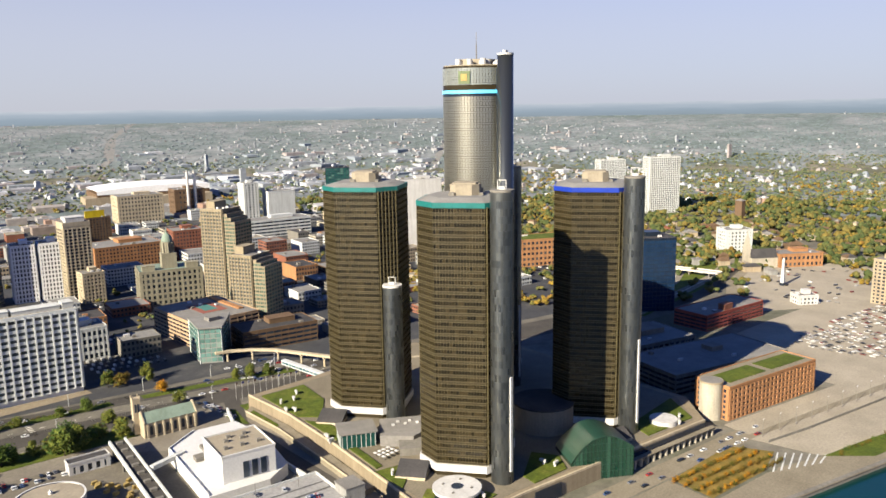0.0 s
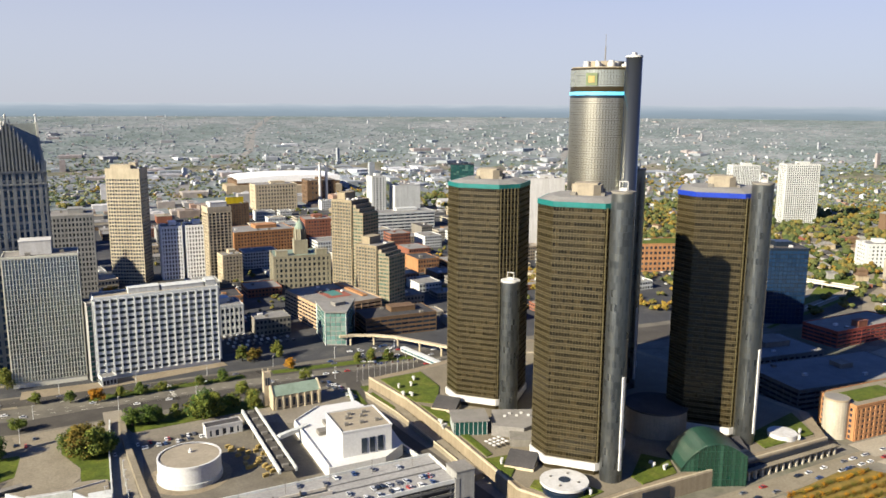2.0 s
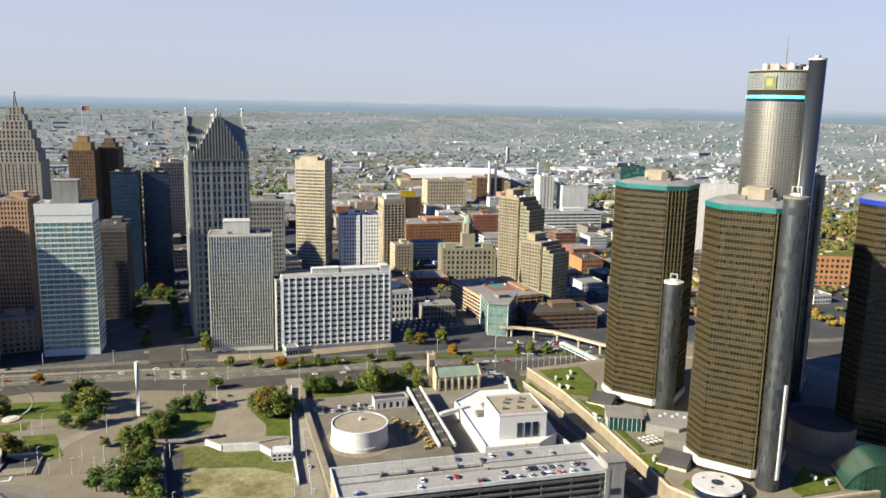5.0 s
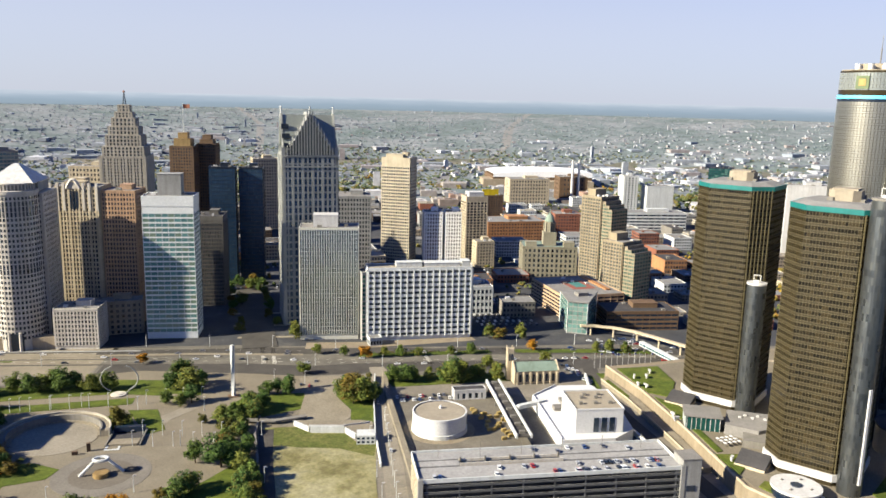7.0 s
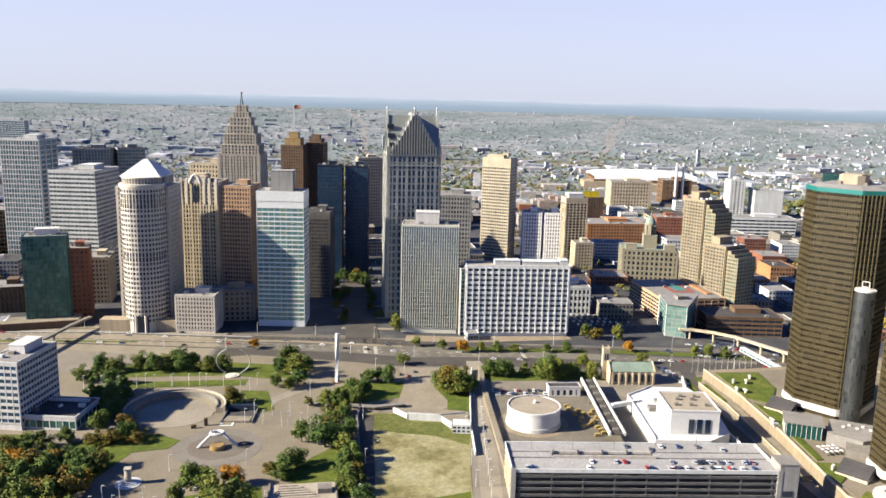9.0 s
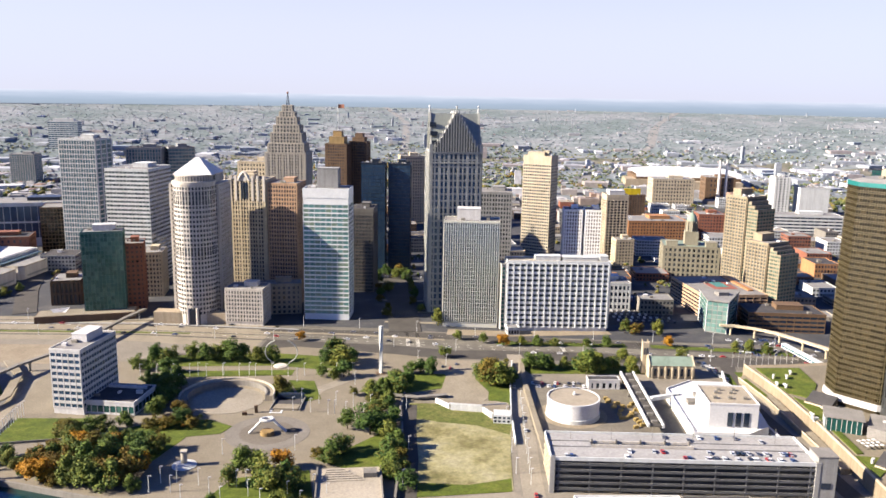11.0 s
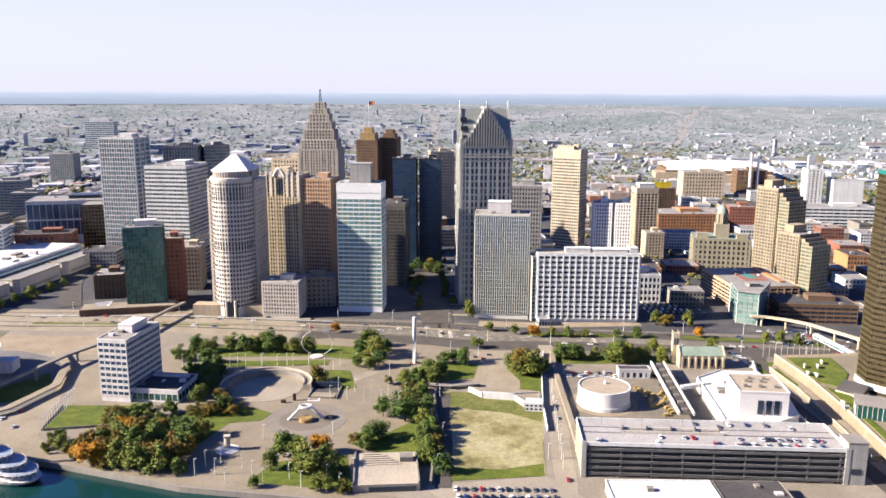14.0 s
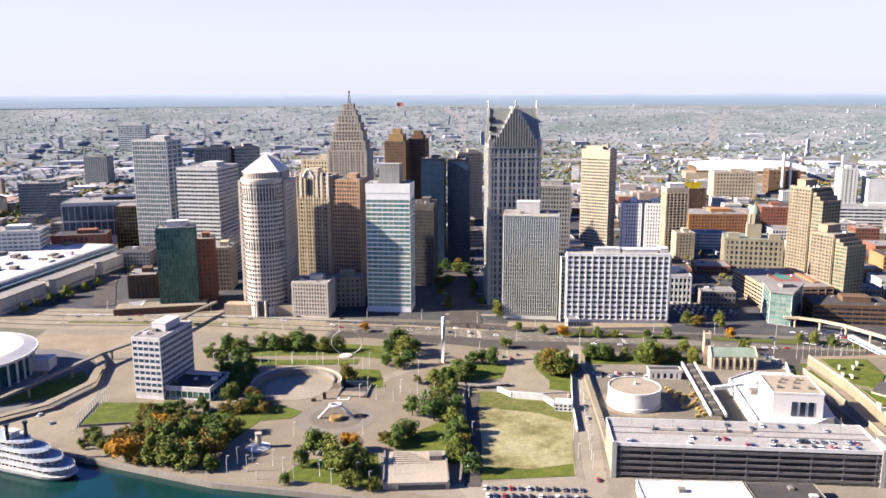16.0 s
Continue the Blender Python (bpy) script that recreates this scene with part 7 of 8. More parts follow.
def tree(x, y, h, kind="g", z=0.1):
    h = min(h, 17) * trn.uniform(0.95, 1.15)
    t = thing("tree", x, y, z, trn.uniform(0, 360), WORDS[kind], "tree", "trees of the plaza and avenue")
    s = h / 1.75
    wd = s * trn.uniform(1.05, 1.35)
    for nm, me_ in (("crown", trn.choice(CROWNS[kind])), ("trunk", trn.choice(TRUNKS))):
        o = part(nm, me_, None, t)
        o.scale = (wd, wd, s)


def trees(*rows):
    for r in rows:
        tree(*r)


trees((-155, 44, 13), (-164, 51, 11), (-139, 48, 13), (-129, 44, 14), (-119, 46, 12), (-109, 42, 15), (-100, 44, 13), (-90, 37, 14), (-80, 36, 12), (-152, 20, 12))
trees((-40, 25, 12), (-29, 18, 18), (-32, 44, 15), (-19, 29, 11), (-43, -2, 10), (-27, -4, 11), (-34, -9, 9), (-58, 86, 9, "a"), (-71, -30, 12, "o"))
trees((-11, -39, 9), (-2, -42, 12), (7, -43, 14), (5, -33, 12), (-29, -95, 13), (-16, -104, 16), (-9, -101, 15), (-9, -136, 12), (-12, -85, 11, "o"), (-48, -132, 8, "o"), (-40, -133, 11), (-34, -127, 13), (-41, -139, 9), (-22, -40, 7, "o"))
trees((-6, -116, 12), (-4, -126, 13), (-8, -150, 11), (-10, -162, 10), (-6, -66, 9), (-10, -56, 9, "o"), (0, -90, 11), (-2, -174, 10))
trees((-87, -144, 14), (-93, -158, 11), (-79, -146, 13), (-66, -142, 11, "a"), (-70, -169, 17), (-62, -167, 16), (-76, -166, 15), (-100, -178, 7), (-66, -186, 11), (-55, -188, 8, "o"))
trees((-137, -80, 9, "o"), (-129, -72, 10), (-122, -80, 8, "o"), (-145, -79, 9, "o"), (-182, -131, 15, "o"), (-172, -144, 16), (-163, -149, 17), (-154, -152, 17), (-147, -145, 17, "o"), (-143, -135, 16), (-189, -142, 14, "a"), (-139, -135, 12, "a"))
trees((-217, -108, 9), (-200, -124, 9, "o"), (-212, -118, 8), (-181, -79, 11), (-172, -80, 10), (-175, 29, 11), (-167, 28, 11), (-167, 58, 11), (-161, -73, 10), (-146, -62, 13), (-140, -156, 10), (-176, -119, 15), (-167, -119, 16, "o"), (-157, -127, 16), (-166, -132, 16), (-150, -112, 12), (-190, -112, 11, "o"))
trees((61, 116, 14), (29, -2, 10), (36, -6, 12), (53, 31, 9), (21, -4, 11), (71, -14, 12), (77, -24, 17, "o"), (84, -20, 16, "o"), (80, -34, 17), (74, -36, 15, "o"), (87, -33, 14), (111, -3, 13), (120, -6, 14), (126, -7, 10), (138, -6, 10), (155, -10, 18), (148, -15, 15), (167, -12, 11), (174, -12, 10), (188, 7, 10), (185, -19, 11))
trees((105, 52, 11, "a"), (133, 49, 9), (219, 75, 12), (71, 73, 8), (10, -22, 11), (16, -28, 12), (4, -37, 10), (226, 70, 11, "o"), (245, 65, 14), (239, 33, 9, "a"), (150, -20, 17), (158, -16, 16), (237, 5, 9), (300, 14, 10), (312, 8, 9), (290, 18, 8), (120, 52, 8), (146, 47, 8), (172, 42, 8), (188, 40, 9), (90, 62, 8))
trees((-372, 182, 10), (-366, 196, 11), (-360, 214, 11), (-352, 232, 12), (-344, 262, 10), (-338, 282, 9), (10, 262, 9), (30, 240, 12), (44, 300, 12), (36, 320, 13), (52, 330, 10, "o"), (60, 310, 10), (200, 270, 9), (196, 350, 11, "a"), (202, 360, 10, "o"))
trees((-147, -50, 10), (-142, -40, 12), (-140, -28, 11), (-146, -18, 12), (-138, -14, 10), (-150, -4, 11), (-143, 4, 12), (-134, -58, 9, "o"), (-128, -64, 8, "o"), (-152, -30, 9), (-158, -8, 9), (-163, 2, 10))
for i in range(30):
    t = thing("shrub", -148 + trn.uniform(0, 34), -84 + trn.uniform(0, 18), 0.2, trn.uniform(0, 360), "rust and green garden shrub", "shrub", "shrubs of the plaza garden")
    o = part("crown", trn.choice(SHRUBS[trn.choice("ooag")]), None, t)
    o.scale = (2.4, 2.4, 1.7)
setting("lawn_edge_wall", Geo().ribbon([(-232, -54), (-232, -91), (-185, -89), (-160, -82)], 0.6, 0.0, 1.5), M_CONC, "low concrete wall edging the hotel lawn", "wall")
for i in range(26):
    tree(15 + trn.uniform(0, 8) + (30 if i % 2 else 0) + i * 0.4, 150 + i * 13, trn.uniform(7, 10), trn.choice("ggo"))
for i, yy in enumerate((128, 164, 205, 268)):
    setting("street_median_" + str(i + 1), Geo().box(38, yy, 0.03, 46, 5, 0.25, radians(-12)), M_PALE, "pale paved strip across the boulevard", "paving")
for i in range(34):
    f, q = trn.random(), trn.random()
    tree(-206 + 66 * f + 10 * q, -132 - 12 * f + 56 * q * (1 - 0.45 * f), trn.uniform(7, 13), trn.choice("ggggoooa"), 0.25)
for i in range(22):
    f = trn.random()
    tree(-224 + 44 * f + trn.uniform(-4, 6), -112 - 34 * f + trn.uniform(-5, 8), trn.uniform(4, 8), trn.choice("ggoo"), 0.2)
for i in range(14):
    tree(-14 + trn.uniform(0, 14), -46 - i * 9.6, trn.uniform(6, 10), trn.choice("gggo"))
for i in range(96):
    t = thing("shrub", 350 + (i // 4) * 2.8 + trn.uniform(-0.7, 0.7), -303 - (i % 4) * 7 - (i // 4) * 0.55 + trn.uniform(-0.8, 0.8), 0.15, trn.uniform(0, 360), "low rust and yellow ornamental shrub", "shrub", "shrubs of the bed")
    o = part("crown", trn.choice(SHRUBS[trn.choice("ooa")]), None, t)
    o.scale = (2.3, 2.3, 1.6)
for i in range(26):
    t = thing("shrub", 442 + i * 4.4, -358 - i * 1.25 + trn.uniform(-2, 2), 0.15, trn.uniform(0, 360), "low rust and yellow ornamental shrub", "shrub", "shrubs of the river strip")
    o = part("crown", trn.choice(SHRUBS[trn.choice("oog")]), None, t)
    o.scale = (2.2, 2.2, 1.5)
for i in range(44):
    t = thing("shrub", 100 + i * 2.4, 63 - i * 0.5 + trn.uniform(-3, 3), 0.2, trn.uniform(0, 360), "dark clipped shrub in the median", "shrub", "shrubs of the median")
    o = part("crown", trn.choice(SHRUBS[trn.choice("ggo")]), None, t)
    o.scale = (1.5, 1.5, 1.0)


# ---- low city blocks behind the landmarks ----
STREETS = [(-12, [(240, 900, 20, 1150)]), (-4, [(-560, 230, 330, 1150)]), (4, [(-1000, -450, 420, 1150)])]
WALLS = [M_TAN, M_BEIGE, M_REDBR, M_ORBR, M_BRBR, M_GREYST, M_WHITE_CONC, M_WHITE_CONC, M_CONC, M_LIME]
ROOFS = [M_ROOF, M_ROOFW, M_ROOFW, M_ROOFW, M_ROOFD, M_TANROOF]
brn = random.Random(33)
LOTS, REST = [], []


def free(x, y, r):
    return all(math.hypot(x - a, y - q) > r + c * 0.8 for a, q, c in FOOT)


def low_rise(x, y, ang, w, d, h):
    wall, roof = brn.choice(WALLS), brn.choice(ROOFS)
    word = "white" if wall in (M_WHITE_CONC,) else "brick" if wall in (M_REDBR, M_ORBR, M_BRBR, M_TAN) else "stone"
    t = thing("low_rise", x, y, 0, ang, f"low {word} city building with flat roof", "building", "city blocks")
    part("wall", Geo().box(0, 0, 0, w, d, h, bottom=False), wall, t)
    rim = Geo()
    for sx, sy, px_, py_ in ((w + 0.4, 0.4, 0, -d / 2), (w + 0.4, 0.4, 0, d / 2), (0.4, d - 0.4, -w / 2, 0), (0.4, d - 0.4, w / 2, 0)):
        rim.box(px_, py_, h - 0.3, sx, sy, 1.1)
    part("parapet", rim, wall, t)
    part("roof", Geo().box(0, 0, h, w - 0.4, d - 0.4, 0.12), roof, t)
    n = max(2, int(h / 4))
    g = Geo()
    fr = face_frames(w, d)
    for s in "flr":
        f = fr[s]
        m_ = max(3, int(f[3] / 3.4))
        for k in range(n):
            for i in range(m_):
                side_box(g, f, -f[3] / 2 + (i + 0.5) * f[3] / m_, 0.05, k * h / n + 1.1, f[3] / m_ * 0.55, 0.14, h / n * 0.5)
    tagged(part("glazing", g, M_GLS, t), kind="stuff")
    for _ in range(brn.randint(1, 3)):
        part("roof_unit", Geo().box(brn.uniform(-0.35, 0.35) * w, brn.uniform(-0.35, 0.35) * d, h + 0.12, brn.uniform(1.5, 6), brn.uniform(1.5, 5), brn.uniform(1, 3)), brn.choice((M_CONC, M_WHITE, wall)), t)



for ang, areas in STREETS:
    c, s = math.cos(radians(ang)), math.sin(radians(ang))
    for x0, x1, y0, y1 in areas:
        nx, ny = int((x1 - x0) / 52), int((y1 - y0) / 50)
        for i in range(nx):
            for j in range(ny):
                u, v = (i + 0.5) * 52 + brn.uniform(-4, 4), (j + 0.5) * 50 + brn.uniform(-4, 4)
                x, y = x0 + u * c - v * s * 0.3, y0 + v * c + u * s
                y_av = float(np.interp(x, [p[0] for p in AVE], [p[1] for p in AVE]))
                if y < y_av + 55 or y > 1150 or (230 < x < 320 and y < 110):
                    continue
                street = -30 < x - 60 < 45 and y < 420
                if street or brn.random() < 0.2:
                    LOTS.append((x, y))
                    continue
                w, d = brn.uniform(20, 42), brn.uniform(18, 38)
                near = math.hypot(x - 0, y - 420) < 420
                h = min(46, brn.lognormvariate(2.45 if near else 2.2, 0.5))
                if free(x, y, 0.5 * math.hypot(w, d) * 0.8):
                    if y < 740 + 0.15 * x:
                        low_rise(x, y, ang + brn.choice((0, 0, 90)), w, d, h)
                    else:
                        REST.append(((x, y), (w, d, h, radians(ang))))

# ---- far city and woods ----
frn = np.random.RandomState(7)


def polar(n, r0, r1, a0, a1):
    """Random places in a sector round the hub, even in area."""
    r = np.sqrt(frn.uniform(r0 ** 2, r1 ** 2, n))
    a = np.radians(frn.uniform(a0, a1, n))
    return HUB[0] + r * np.cos(a), HUB[1] + r * np.sin(a)


def far_boxes(name, rows, mat, label):
    g = Geo()
    for x, y, w, d, h, q in rows:
        k, z = far_scale(x, y), land(x, y)
        g.box(x, y, z - 2, w * k, d * k, h * k + 2, q, bottom=False)
        if h > 6 and w < 40:
            g.box(x, y, z + h * k, w * k * 0.4, d * k * 0.4, 2 * k, q, bottom=False)
    tagged(new(name, g.mesh(name, mat)), label, "far buildings", kind="stuff")


def ico(n):
    bm = bmesh.new()
    bmesh.ops.create_icosphere(bm, subdivisions=n, radius=1)
    out = (np.array([v.co[:] for v in bm.verts]), np.array([[v.index for v in f.verts] for f in bm.faces]))
    bm.free()
    return out


ICO = [ico(1), ico(2)]


def far_trees(name, places, sizes, mat, label, clumps=1, fine=0, margin=60, flat=0.85):
    """Crowns of uneven clumps, all in one mesh."""
    V, Fc = ICO[fine]
    vv, ff, k0 = [], [], 0
    for (x, y), s in zip(places, sizes):
        if y < shore(x) + margin or not free(x, y, s):
            continue
        k, z = far_scale(x, y), land(x, y)
        for c in range(clumps):
            r = s if clumps == 1 else s * frn.uniform(0.45, 0.75)
            off = np.zeros(3) if clumps == 1 else frn.normal(size=3) * np.array([s * 0.42, s * 0.42, s * 0.25])
            P = V * np.array([r, r, r * flat]) * frn.uniform(0.72, 1.22, (len(V), 1)) + off + np.array([0, 0, s * 0.8 * flat / 0.85])
            vv.append(P * k + np.array([x, y, z]))
            ff.append(Fc + k0)
            k0 += len(V)
    g = Geo()
    g.v, g.f = np.concatenate(vv).tolist(), np.concatenate(ff).tolist()
    tagged(new(name, g.mesh(name, mat)), label, "far woods", kind="stuff")


def far_leaf(name, cols, fine):
    """Leaves of far crowns: a colour for each clump, mottled by the leaf masses."""
    m, nt, b = nodes_of(name, 0.85, 0, 0.15)
    g = nt.nodes.new("ShaderNodeNewGeometry")
    n = len(cols)
    c = ramp_node(nt, g.outputs["Random Per Island"], [(i / (n - 1), q) for i, q in enumerate(cols)])
    f = noise_node(nt, fine, 4, 0.75)
    nt.links.new(mix_node(nt, 1.0, c, ramp_node(nt, f, [(0.3, (0.55, 0.55, 0.55)), (0.7, (1.3, 1.3, 1.25))]), "MULTIPLY"), b.inputs["Base Color"])
    bp = nt.nodes.new("ShaderNodeBump")
    bp.inputs["Strength"].default_value, bp.inputs["Distance"].default_value = 0.8, 1.5
    nt.links.new(f, bp.inputs["Height"])
    nt.links.new(bp.outputs[0], b.inputs["Normal"])
    return m


def wooded(x, y):
    """How wooded the land is, from 0 (built over) to 1: parks and garden suburbs in wide patches, more to the east."""
    a = np.degrees(np.arctan2(y - HUB[1], x - HUB[0]))
    f = 0.75 * np.sin(x / 520 + 1.7 * np.sin(y / 640)) + 0.6 * np.sin(y / 330 - 1.3 * np.sin(x / 560 + 1))
    f += 0.4 * np.sin(x / 97 + y / 140) * np.sin(y / 83 - x / 210)
    return np.clip(0.42 + 0.33 * f + np.interp(a, [20, 45, 70, 110], [0.38, 0.16, -0.1, 0.02]), 0, 1)


def inner(x, y):
    return (np.abs(x - 170) < 720) & (y < 1130)


M_FARB = island_mat("far_walls", [(0.26, 0.255, 0.25), (0.36, 0.35, 0.34), (0.20, 0.165, 0.14), (0.27, 0.245, 0.22), (0.20, 0.21, 0.23), (0.46, 0.455, 0.45), (0.24, 0.16, 0.12), (0.25, 0.25, 0.25)], 0.85, 0.1)
M_FART = far_leaf("suburb_leaves", [(0.036, 0.052, 0.018), (0.050, 0.066, 0.022), (0.072, 0.080, 0.026), (0.100, 0.092, 0.028), (0.14, 0.105, 0.026)], 0.35)
# leaves paled and dulled: haze is put into the colour
M_FARM = far_leaf("hazed_green_leaves", [(0.066, 0.092, 0.050), (0.084, 0.108, 0.058), (0.118, 0.124, 0.066), (0.150, 0.128, 0.062)], 0.12)
# the blue-grey cast of the farthest leaves is painted haze
M_FARW = far_leaf("hazed_grey_leaves", [(0.118, 0.155, 0.165), (0.135, 0.170, 0.180), (0.160, 0.190, 0.200)], 0.05)
M_FARO = far_leaf("far_autumn", [(0.105, 0.088, 0.020), (0.20, 0.130, 0.020), (0.085, 0.082, 0.024), (0.17, 0.095, 0.020)], 0.35)

# buildings: streets of houses, halls and a few towers
ns = 11500
x, y = polar(ns, 900, 3740, 6, 128)
mid = frn.uniform(size=ns)
big = mid < 0.13
w = np.where(big, frn.uniform(28, 95, ns), frn.uniform(8, 17, ns))
d = np.where(big, frn.uniform(25, 60, ns), frn.uniform(7, 12, ns))
h = np.where(big, frn.uniform(6, 12, ns), np.where(mid > 0.985, frn.uniform(22, 50, ns), frn.uniform(4, 9, ns)))
q = frn.choice([-0.21, 1.36, -0.21, 0.1], ns)
dens = np.where(big, 0.95 - 1.5 * wooded(x, y), 1.0 - 0.95 * wooded(x, y))
ok = (frn.uniform(size=ns) < dens) & ~inner(x, y)
rows = [r for r in zip(x[ok], y[ok], w[ok], d[ok], h[ok], q[ok]) if r[1] > shore(r[0]) + 150 and free(r[0], r[1], 0.5 * max(r[2], r[3]))]
rows += [(p[0], p[1], q_[0], q_[1], q_[2], q_[3]) for p, q_ in REST if free(p[0], p[1], 10)]
rows.sort(key=lambda r: math.hypot(r[0] - HUB[0], r[1] - HUB[1]))


def town_house(x, y, w, d, h, q):
    """A small building of the near suburbs with eaves and a hipped or flat roof."""
    wall = brn.choice((M_BEIGE, M_TAN, M_BRBR, M_GREYST, M_REDBR, M_LIME, M_TAN))
    flat = w > 26 or brn.random() < 0.35
    word = "pale" if wall in (M_BEIGE, M_LIME) else "grey" if wall is M_GREYST else "brick"
    t = thing("town_house" if w < 30 else "town_hall" if h > 14 else "warehouse", x, y, 0, math.degrees(q), f"{word} suburban building under a {'flat' if flat else 'hipped'} roof", "building", "suburban buildings")
    part("wall", Geo().box(0, 0, 0, w, d, h, bottom=False), wall, t)
    if flat:
        part("roof", Geo().box(0, 0, h, w + 0.4, d + 0.4, 0.6).box(w * 0.15, 0, h + 0.6, w * 0.2, d * 0.3, 1.6), brn.choice((M_ROOFW, M_ROOF, M_TANROOF, M_ROOFD)), t)
    else:
        e = 0.6
        part("roof", Geo().prism([(-w / 2 - e, -d / 2 - e), (w / 2 + e, -d / 2 - e), (w / 2 + e, d / 2 + e), (-w / 2 - e, d / 2 + e)], h, h + d * 0.3, [(-w / 2 + d * 0.4, -0.3), (w / 2 - d * 0.4, -0.3), (w / 2 - d * 0.4, 0.3), (-w / 2 + d * 0.4, 0.3)]), brn.choice((M_ROOFD, M_ROOF, M_BRBR)), t)


for r in rows[:170]:
    town_house(*r)
# bluer, lighter copy of the far walls, with haze in the colours
M_FARP = island_mat("far_hazed_walls", [(0.23, 0.25, 0.27), (0.30, 0.31, 0.33), (0.20, 0.22, 0.24), (0.25, 0.25, 0.26), (0.20, 0.23, 0.26), (0.42, 0.43, 0.45), (0.25, 0.225, 0.22), (0.26, 0.28, 0.30)], 0.85, 0.1)
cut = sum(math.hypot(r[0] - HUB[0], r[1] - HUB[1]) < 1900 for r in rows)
far_boxes("far_town", rows[170:cut], M_FARB, "far town of low pale and brick buildings")
far_boxes("distant_town", rows[cut:], M_FARP, "distant town below the horizon, haze mixed into its walls")

# fields and yards of the outer city, paled and blued to paint in haze
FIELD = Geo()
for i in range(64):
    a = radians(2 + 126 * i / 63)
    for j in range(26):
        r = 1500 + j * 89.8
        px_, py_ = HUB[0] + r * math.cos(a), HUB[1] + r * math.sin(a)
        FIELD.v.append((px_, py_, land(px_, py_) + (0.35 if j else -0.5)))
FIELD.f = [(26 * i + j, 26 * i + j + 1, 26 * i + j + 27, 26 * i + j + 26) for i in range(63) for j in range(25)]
setting("outer_ground", FIELD, ground_mat("hazed_city_ground", [(0.3, (0.095, 0.125, 0.115)), (0.47, (0.130, 0.155, 0.155)), (0.58, (0.175, 0.19, 0.195)), (0.74, (0.24, 0.245, 0.25))], 0.005, 0.1, 0.95, 0.2, 0.03), "outer city ground of yards, grass and streets, tinted with haze", "ground")

# woods and garden trees, nearest ones in several clumps
n0 = 9500
x, y = polar(n0, 800, 1750, 2, 128)
ok = (frn.uniform(size=n0) < wooded(x, y) * 0.85) & ~inner(x, y)
far_trees("suburb_trees", list(zip(x[ok], y[ok])), frn.uniform(4.5, 9.0, int(ok.sum())), M_FART, "green garden and park trees of the suburbs", 4)
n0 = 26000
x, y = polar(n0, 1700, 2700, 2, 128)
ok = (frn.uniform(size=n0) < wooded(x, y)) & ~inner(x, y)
# crowns flattened so that they shade less, as if hazed
far_trees("far_woods", list(zip(x[ok], y[ok])), frn.uniform(3.8, 7.4, int(ok.sum())), M_FARM, "far woods and street trees, haze put into their dull green", 2, flat=0.55)
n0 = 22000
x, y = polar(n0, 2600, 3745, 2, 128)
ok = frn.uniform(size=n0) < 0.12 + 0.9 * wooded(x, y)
# low mounds: the shape loses shading the way haze would
far_trees("distant_woods", list(zip(x[ok], y[ok])), frn.uniform(4.5, 8, int(ok.sum())), M_FARW, "distant woods below the horizon, grey-green with painted haze", flat=0.35)
n0 = 13000
x, y = polar(n0, 800, 2300, 4, 110)
turn = np.sin(x / 61 + 2.0 * np.sin(y / 90)) * np.sin(y / 73 - 1.2 * np.sin(x / 120))
ok = (turn > 0.45) & ~inner(x, y) & (frn.uniform(size=n0) < 0.35 + 0.5 * wooded(x, y))
far_trees("far_autumn_trees", list(zip(x[ok], y[ok])), frn.uniform(3, 5.5, int(ok.sum())), M_FARO, "far trees turning yellow and rust", 3)
x, y = frn.uniform(690, 1050, 300), frn.uniform(-225, 140, 300)
east = [(a, c) for a, c in zip(x, y) if not (a < 760 and c < -140)]
far_trees("east_trees", east, frn.uniform(3.0, 6.0, len(east)), M_FART, "street and garden trees east of the towers", 5)
x, y = frn.uniform(470, 900, 300), frn.uniform(-40, 330, 300)
park = [(a, c) for a, c in zip(x, y) if c > 330 - 0.62 * a]
far_trees("park_trees", park, frn.uniform(2.4, 5.0, len(park)), M_FARO, "orange and yellow park trees behind the towers", 5)
groves = []
for gx, gy, gr, n in ((1150, 370, 95, 90), (1240, 330, 60, 40), (1680, 790, 150, 90), (800, 10, 55, 40), (1000, -10, 70, 40), (1500, 150, 110, 60), (1750, 60, 130, 60), (600, 150, 50, 30), (1350, -90, 70, 40)):
    groves += [(gx + gr * frn.normal() * 0.6, gy + gr * frn.normal() * 0.6) for _ in range(n)]
far_trees("golden_groves", groves, frn.uniform(3.2, 5.6, len(groves)), M_FARO, "groves of golden autumn trees in the suburbs", 4)
for x, y in zip(frn.uniform(850, 1250, 110), frn.uniform(-200, 160, 110)):
    if free(x, y, 9):
        town_house(x, y, frn.uniform(9, 22), frn.uniform(8, 14), frn.uniform(4, 8), float(frn.choice([-0.7, 0.87])))
xs2, ys2 = [], []
for bx, by in LOTS:
    for _ in range(7):
        xs2.append(bx + frn.uniform(-20, 20))
        ys2.append(by + frn.uniform(-18, 18))
far_trees("street_trees", list(zip(xs2, ys2)), frn.uniform(2.0, 3.8, len(xs2)), M_FART, "small street trees between the blocks", 4)
LOTCARS = Geo()
for row in range(15):
    for i in range(46):
        if frn.uniform() < 0.62:
            u, v = 640 + i * 5.2 + frn.uniform(-0.4, 0.4), -250 - row * 7.2 - (i * 5.2) * 0.2
            if v > -400 and not (u < 690 and v > -262):
                LOTCARS.box(u, v, 0.35, 1.9, 4.3, 0.6, radians(-12)).box(u, v, 0.95, 1.6, 2.2, 0.5, radians(-12))
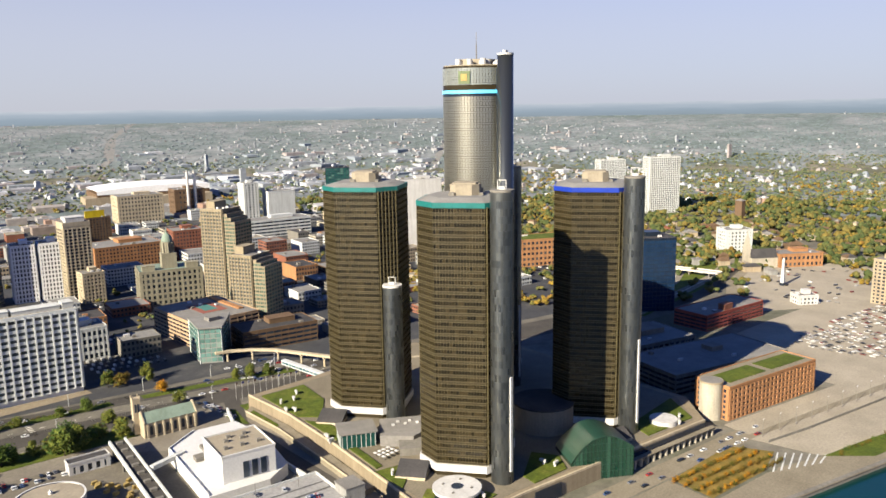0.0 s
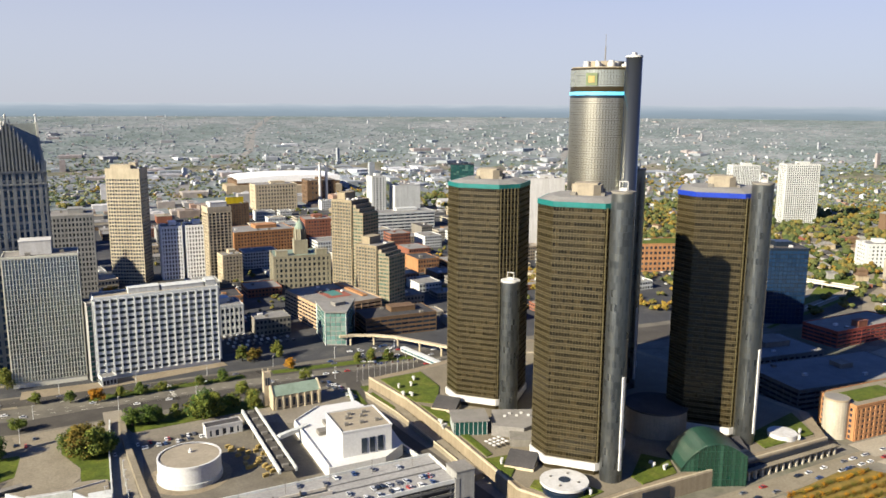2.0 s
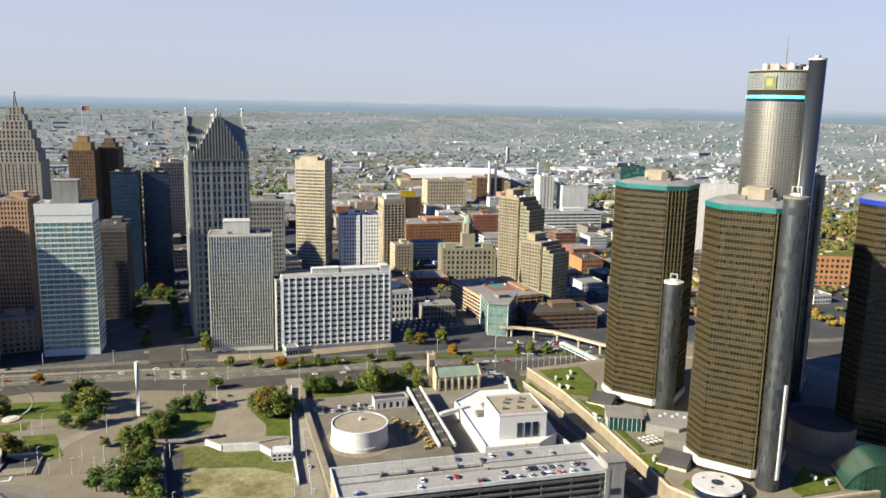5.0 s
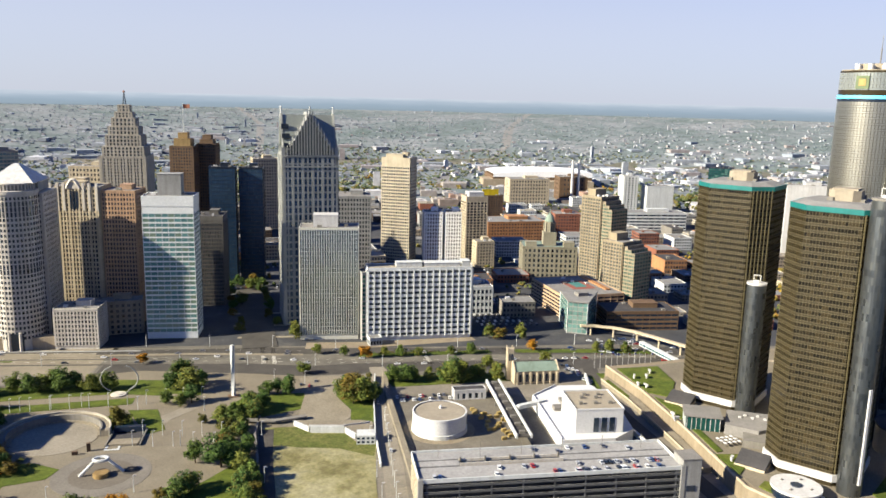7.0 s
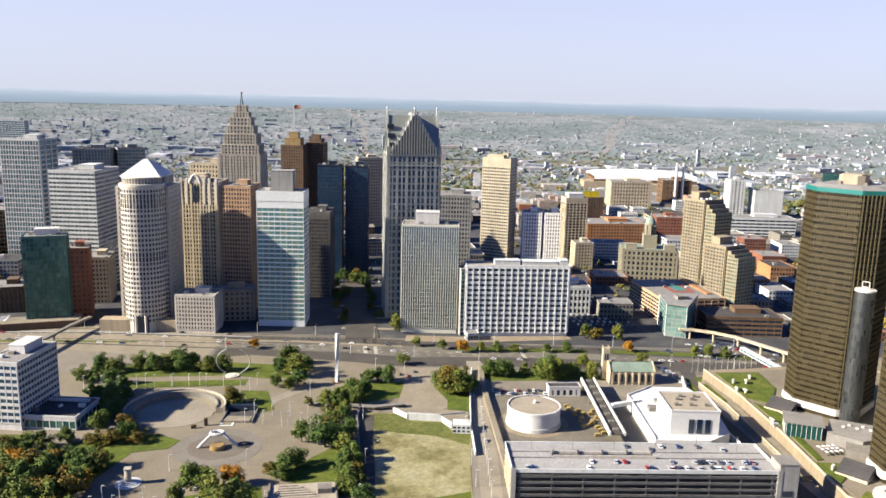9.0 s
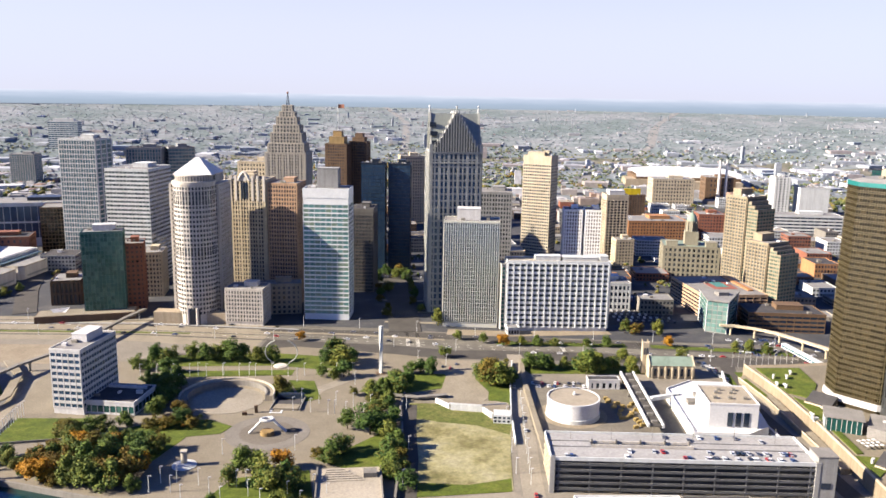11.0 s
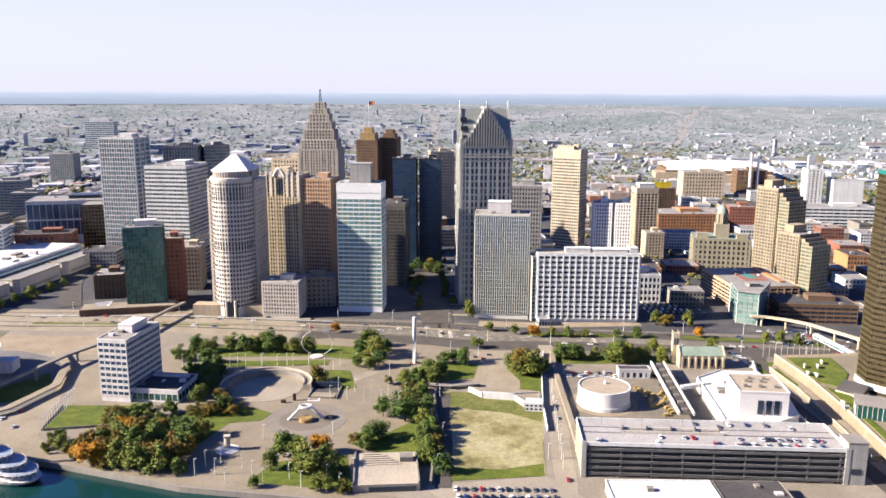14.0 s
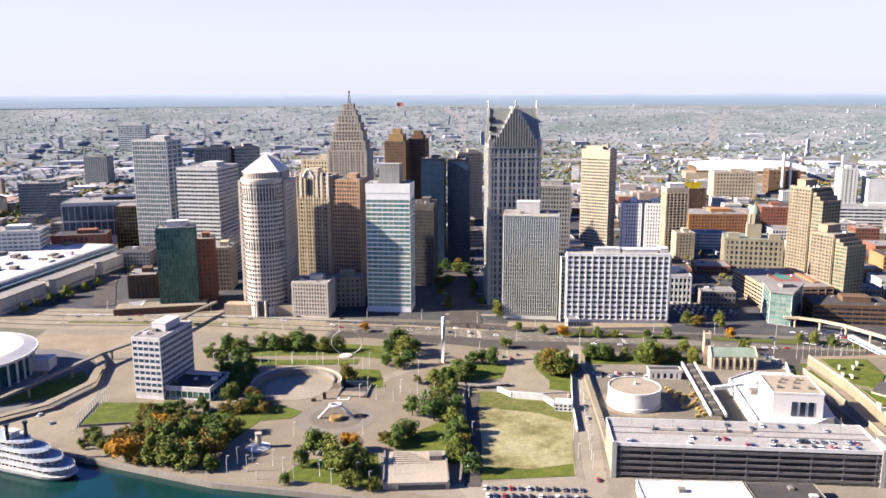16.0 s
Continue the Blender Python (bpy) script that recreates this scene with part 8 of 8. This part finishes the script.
for i in range(40):
    LOTCARS.box(228 + (i % 10) * 5.5, 112 + (i // 10) * 11 - (i % 10) * 1.2, 0.2, 1.9, 4.3, 1.2, radians(-12))
for bx, by in LOTS[::2]:
    for i in range(14):
        LOTCARS.box(bx - 18 + (i % 7) * 5, by - 8 + (i // 7) * 12, 0.2, 1.9, 4.3, 1.2, radians(-8))
for i in range(60):
    LOTCARS.box(780 + frn.uniform(0, 240), -150 - frn.uniform(0, 100), 0.3, 1.9, 4.3, 1.2, radians(float(frn.choice([-12, 70]))))
tagged(new("parked_cars", LOTCARS.mesh("parked_cars", island_mat("car_paints", [(0.3, 0.3, 0.3), (0.02, 0.02, 0.02), (0.45, 0.45, 0.44), (0.06, 0.06, 0.065), (0.42, 0.42, 0.41), (0.03, 0.033, 0.04), (0.18, 0.17, 0.15), (0.45, 0.45, 0.43), (0.02, 0.02, 0.022), (0.12, 0.03, 0.025)], 0.35, 1.0, 0.5))), "rows of parked cars far off", "cars", kind="stuff")
# freeways and long streets
for nm, pts, w_ in (("freeway", [(500, 1000), (700, 1500), (1100, 2000), (1300, 2400), (1900, 3300)], 34), ("freeway_2", [(240, 980), (215, 1400), (260, 2000), (340, 2600), (300, 3600)], 26),
                    ("freeway_4", [(1300, 900), (1800, 1250), (2400, 1700), (3600, 2500)], 30),
                    ("cross_street", [(30, 100), (40, 220), (50, 420), (70, 900), (80, 1500)], 28), ("freeway_5", [(-600, 1100), (-200, 1180), (500, 1060), (1200, 900), (1700, 700)], 24),
                    ("side_street", [(218, 100), (240, 240), (270, 480), (330, 900)], 16), ("side_street_2", [(-305, 195), (-330, 280), (-380, 520)], 20), ("side_street_3", [(700, -110), (900, 160), (1300, 700)], 16)):
    fine = []
    for (xa, ya), (xb, yb) in zip(pts[:-1], pts[1:]):
        n = max(1, int(math.dist((xa, ya), (xb, yb)) / 60))
        fine += [(xa + (xb - xa) * i / n, ya + (yb - ya) * i / n) for i in range(n)]
    fine.append(pts[-1])
    setting(nm, Geo().ribbon(fine, w_, [land(*p) + 0.15 for p in fine], 0.3), M_ASPH if "street" in nm else M_ROOFW, "pale worn concrete road between the blocks", "road")
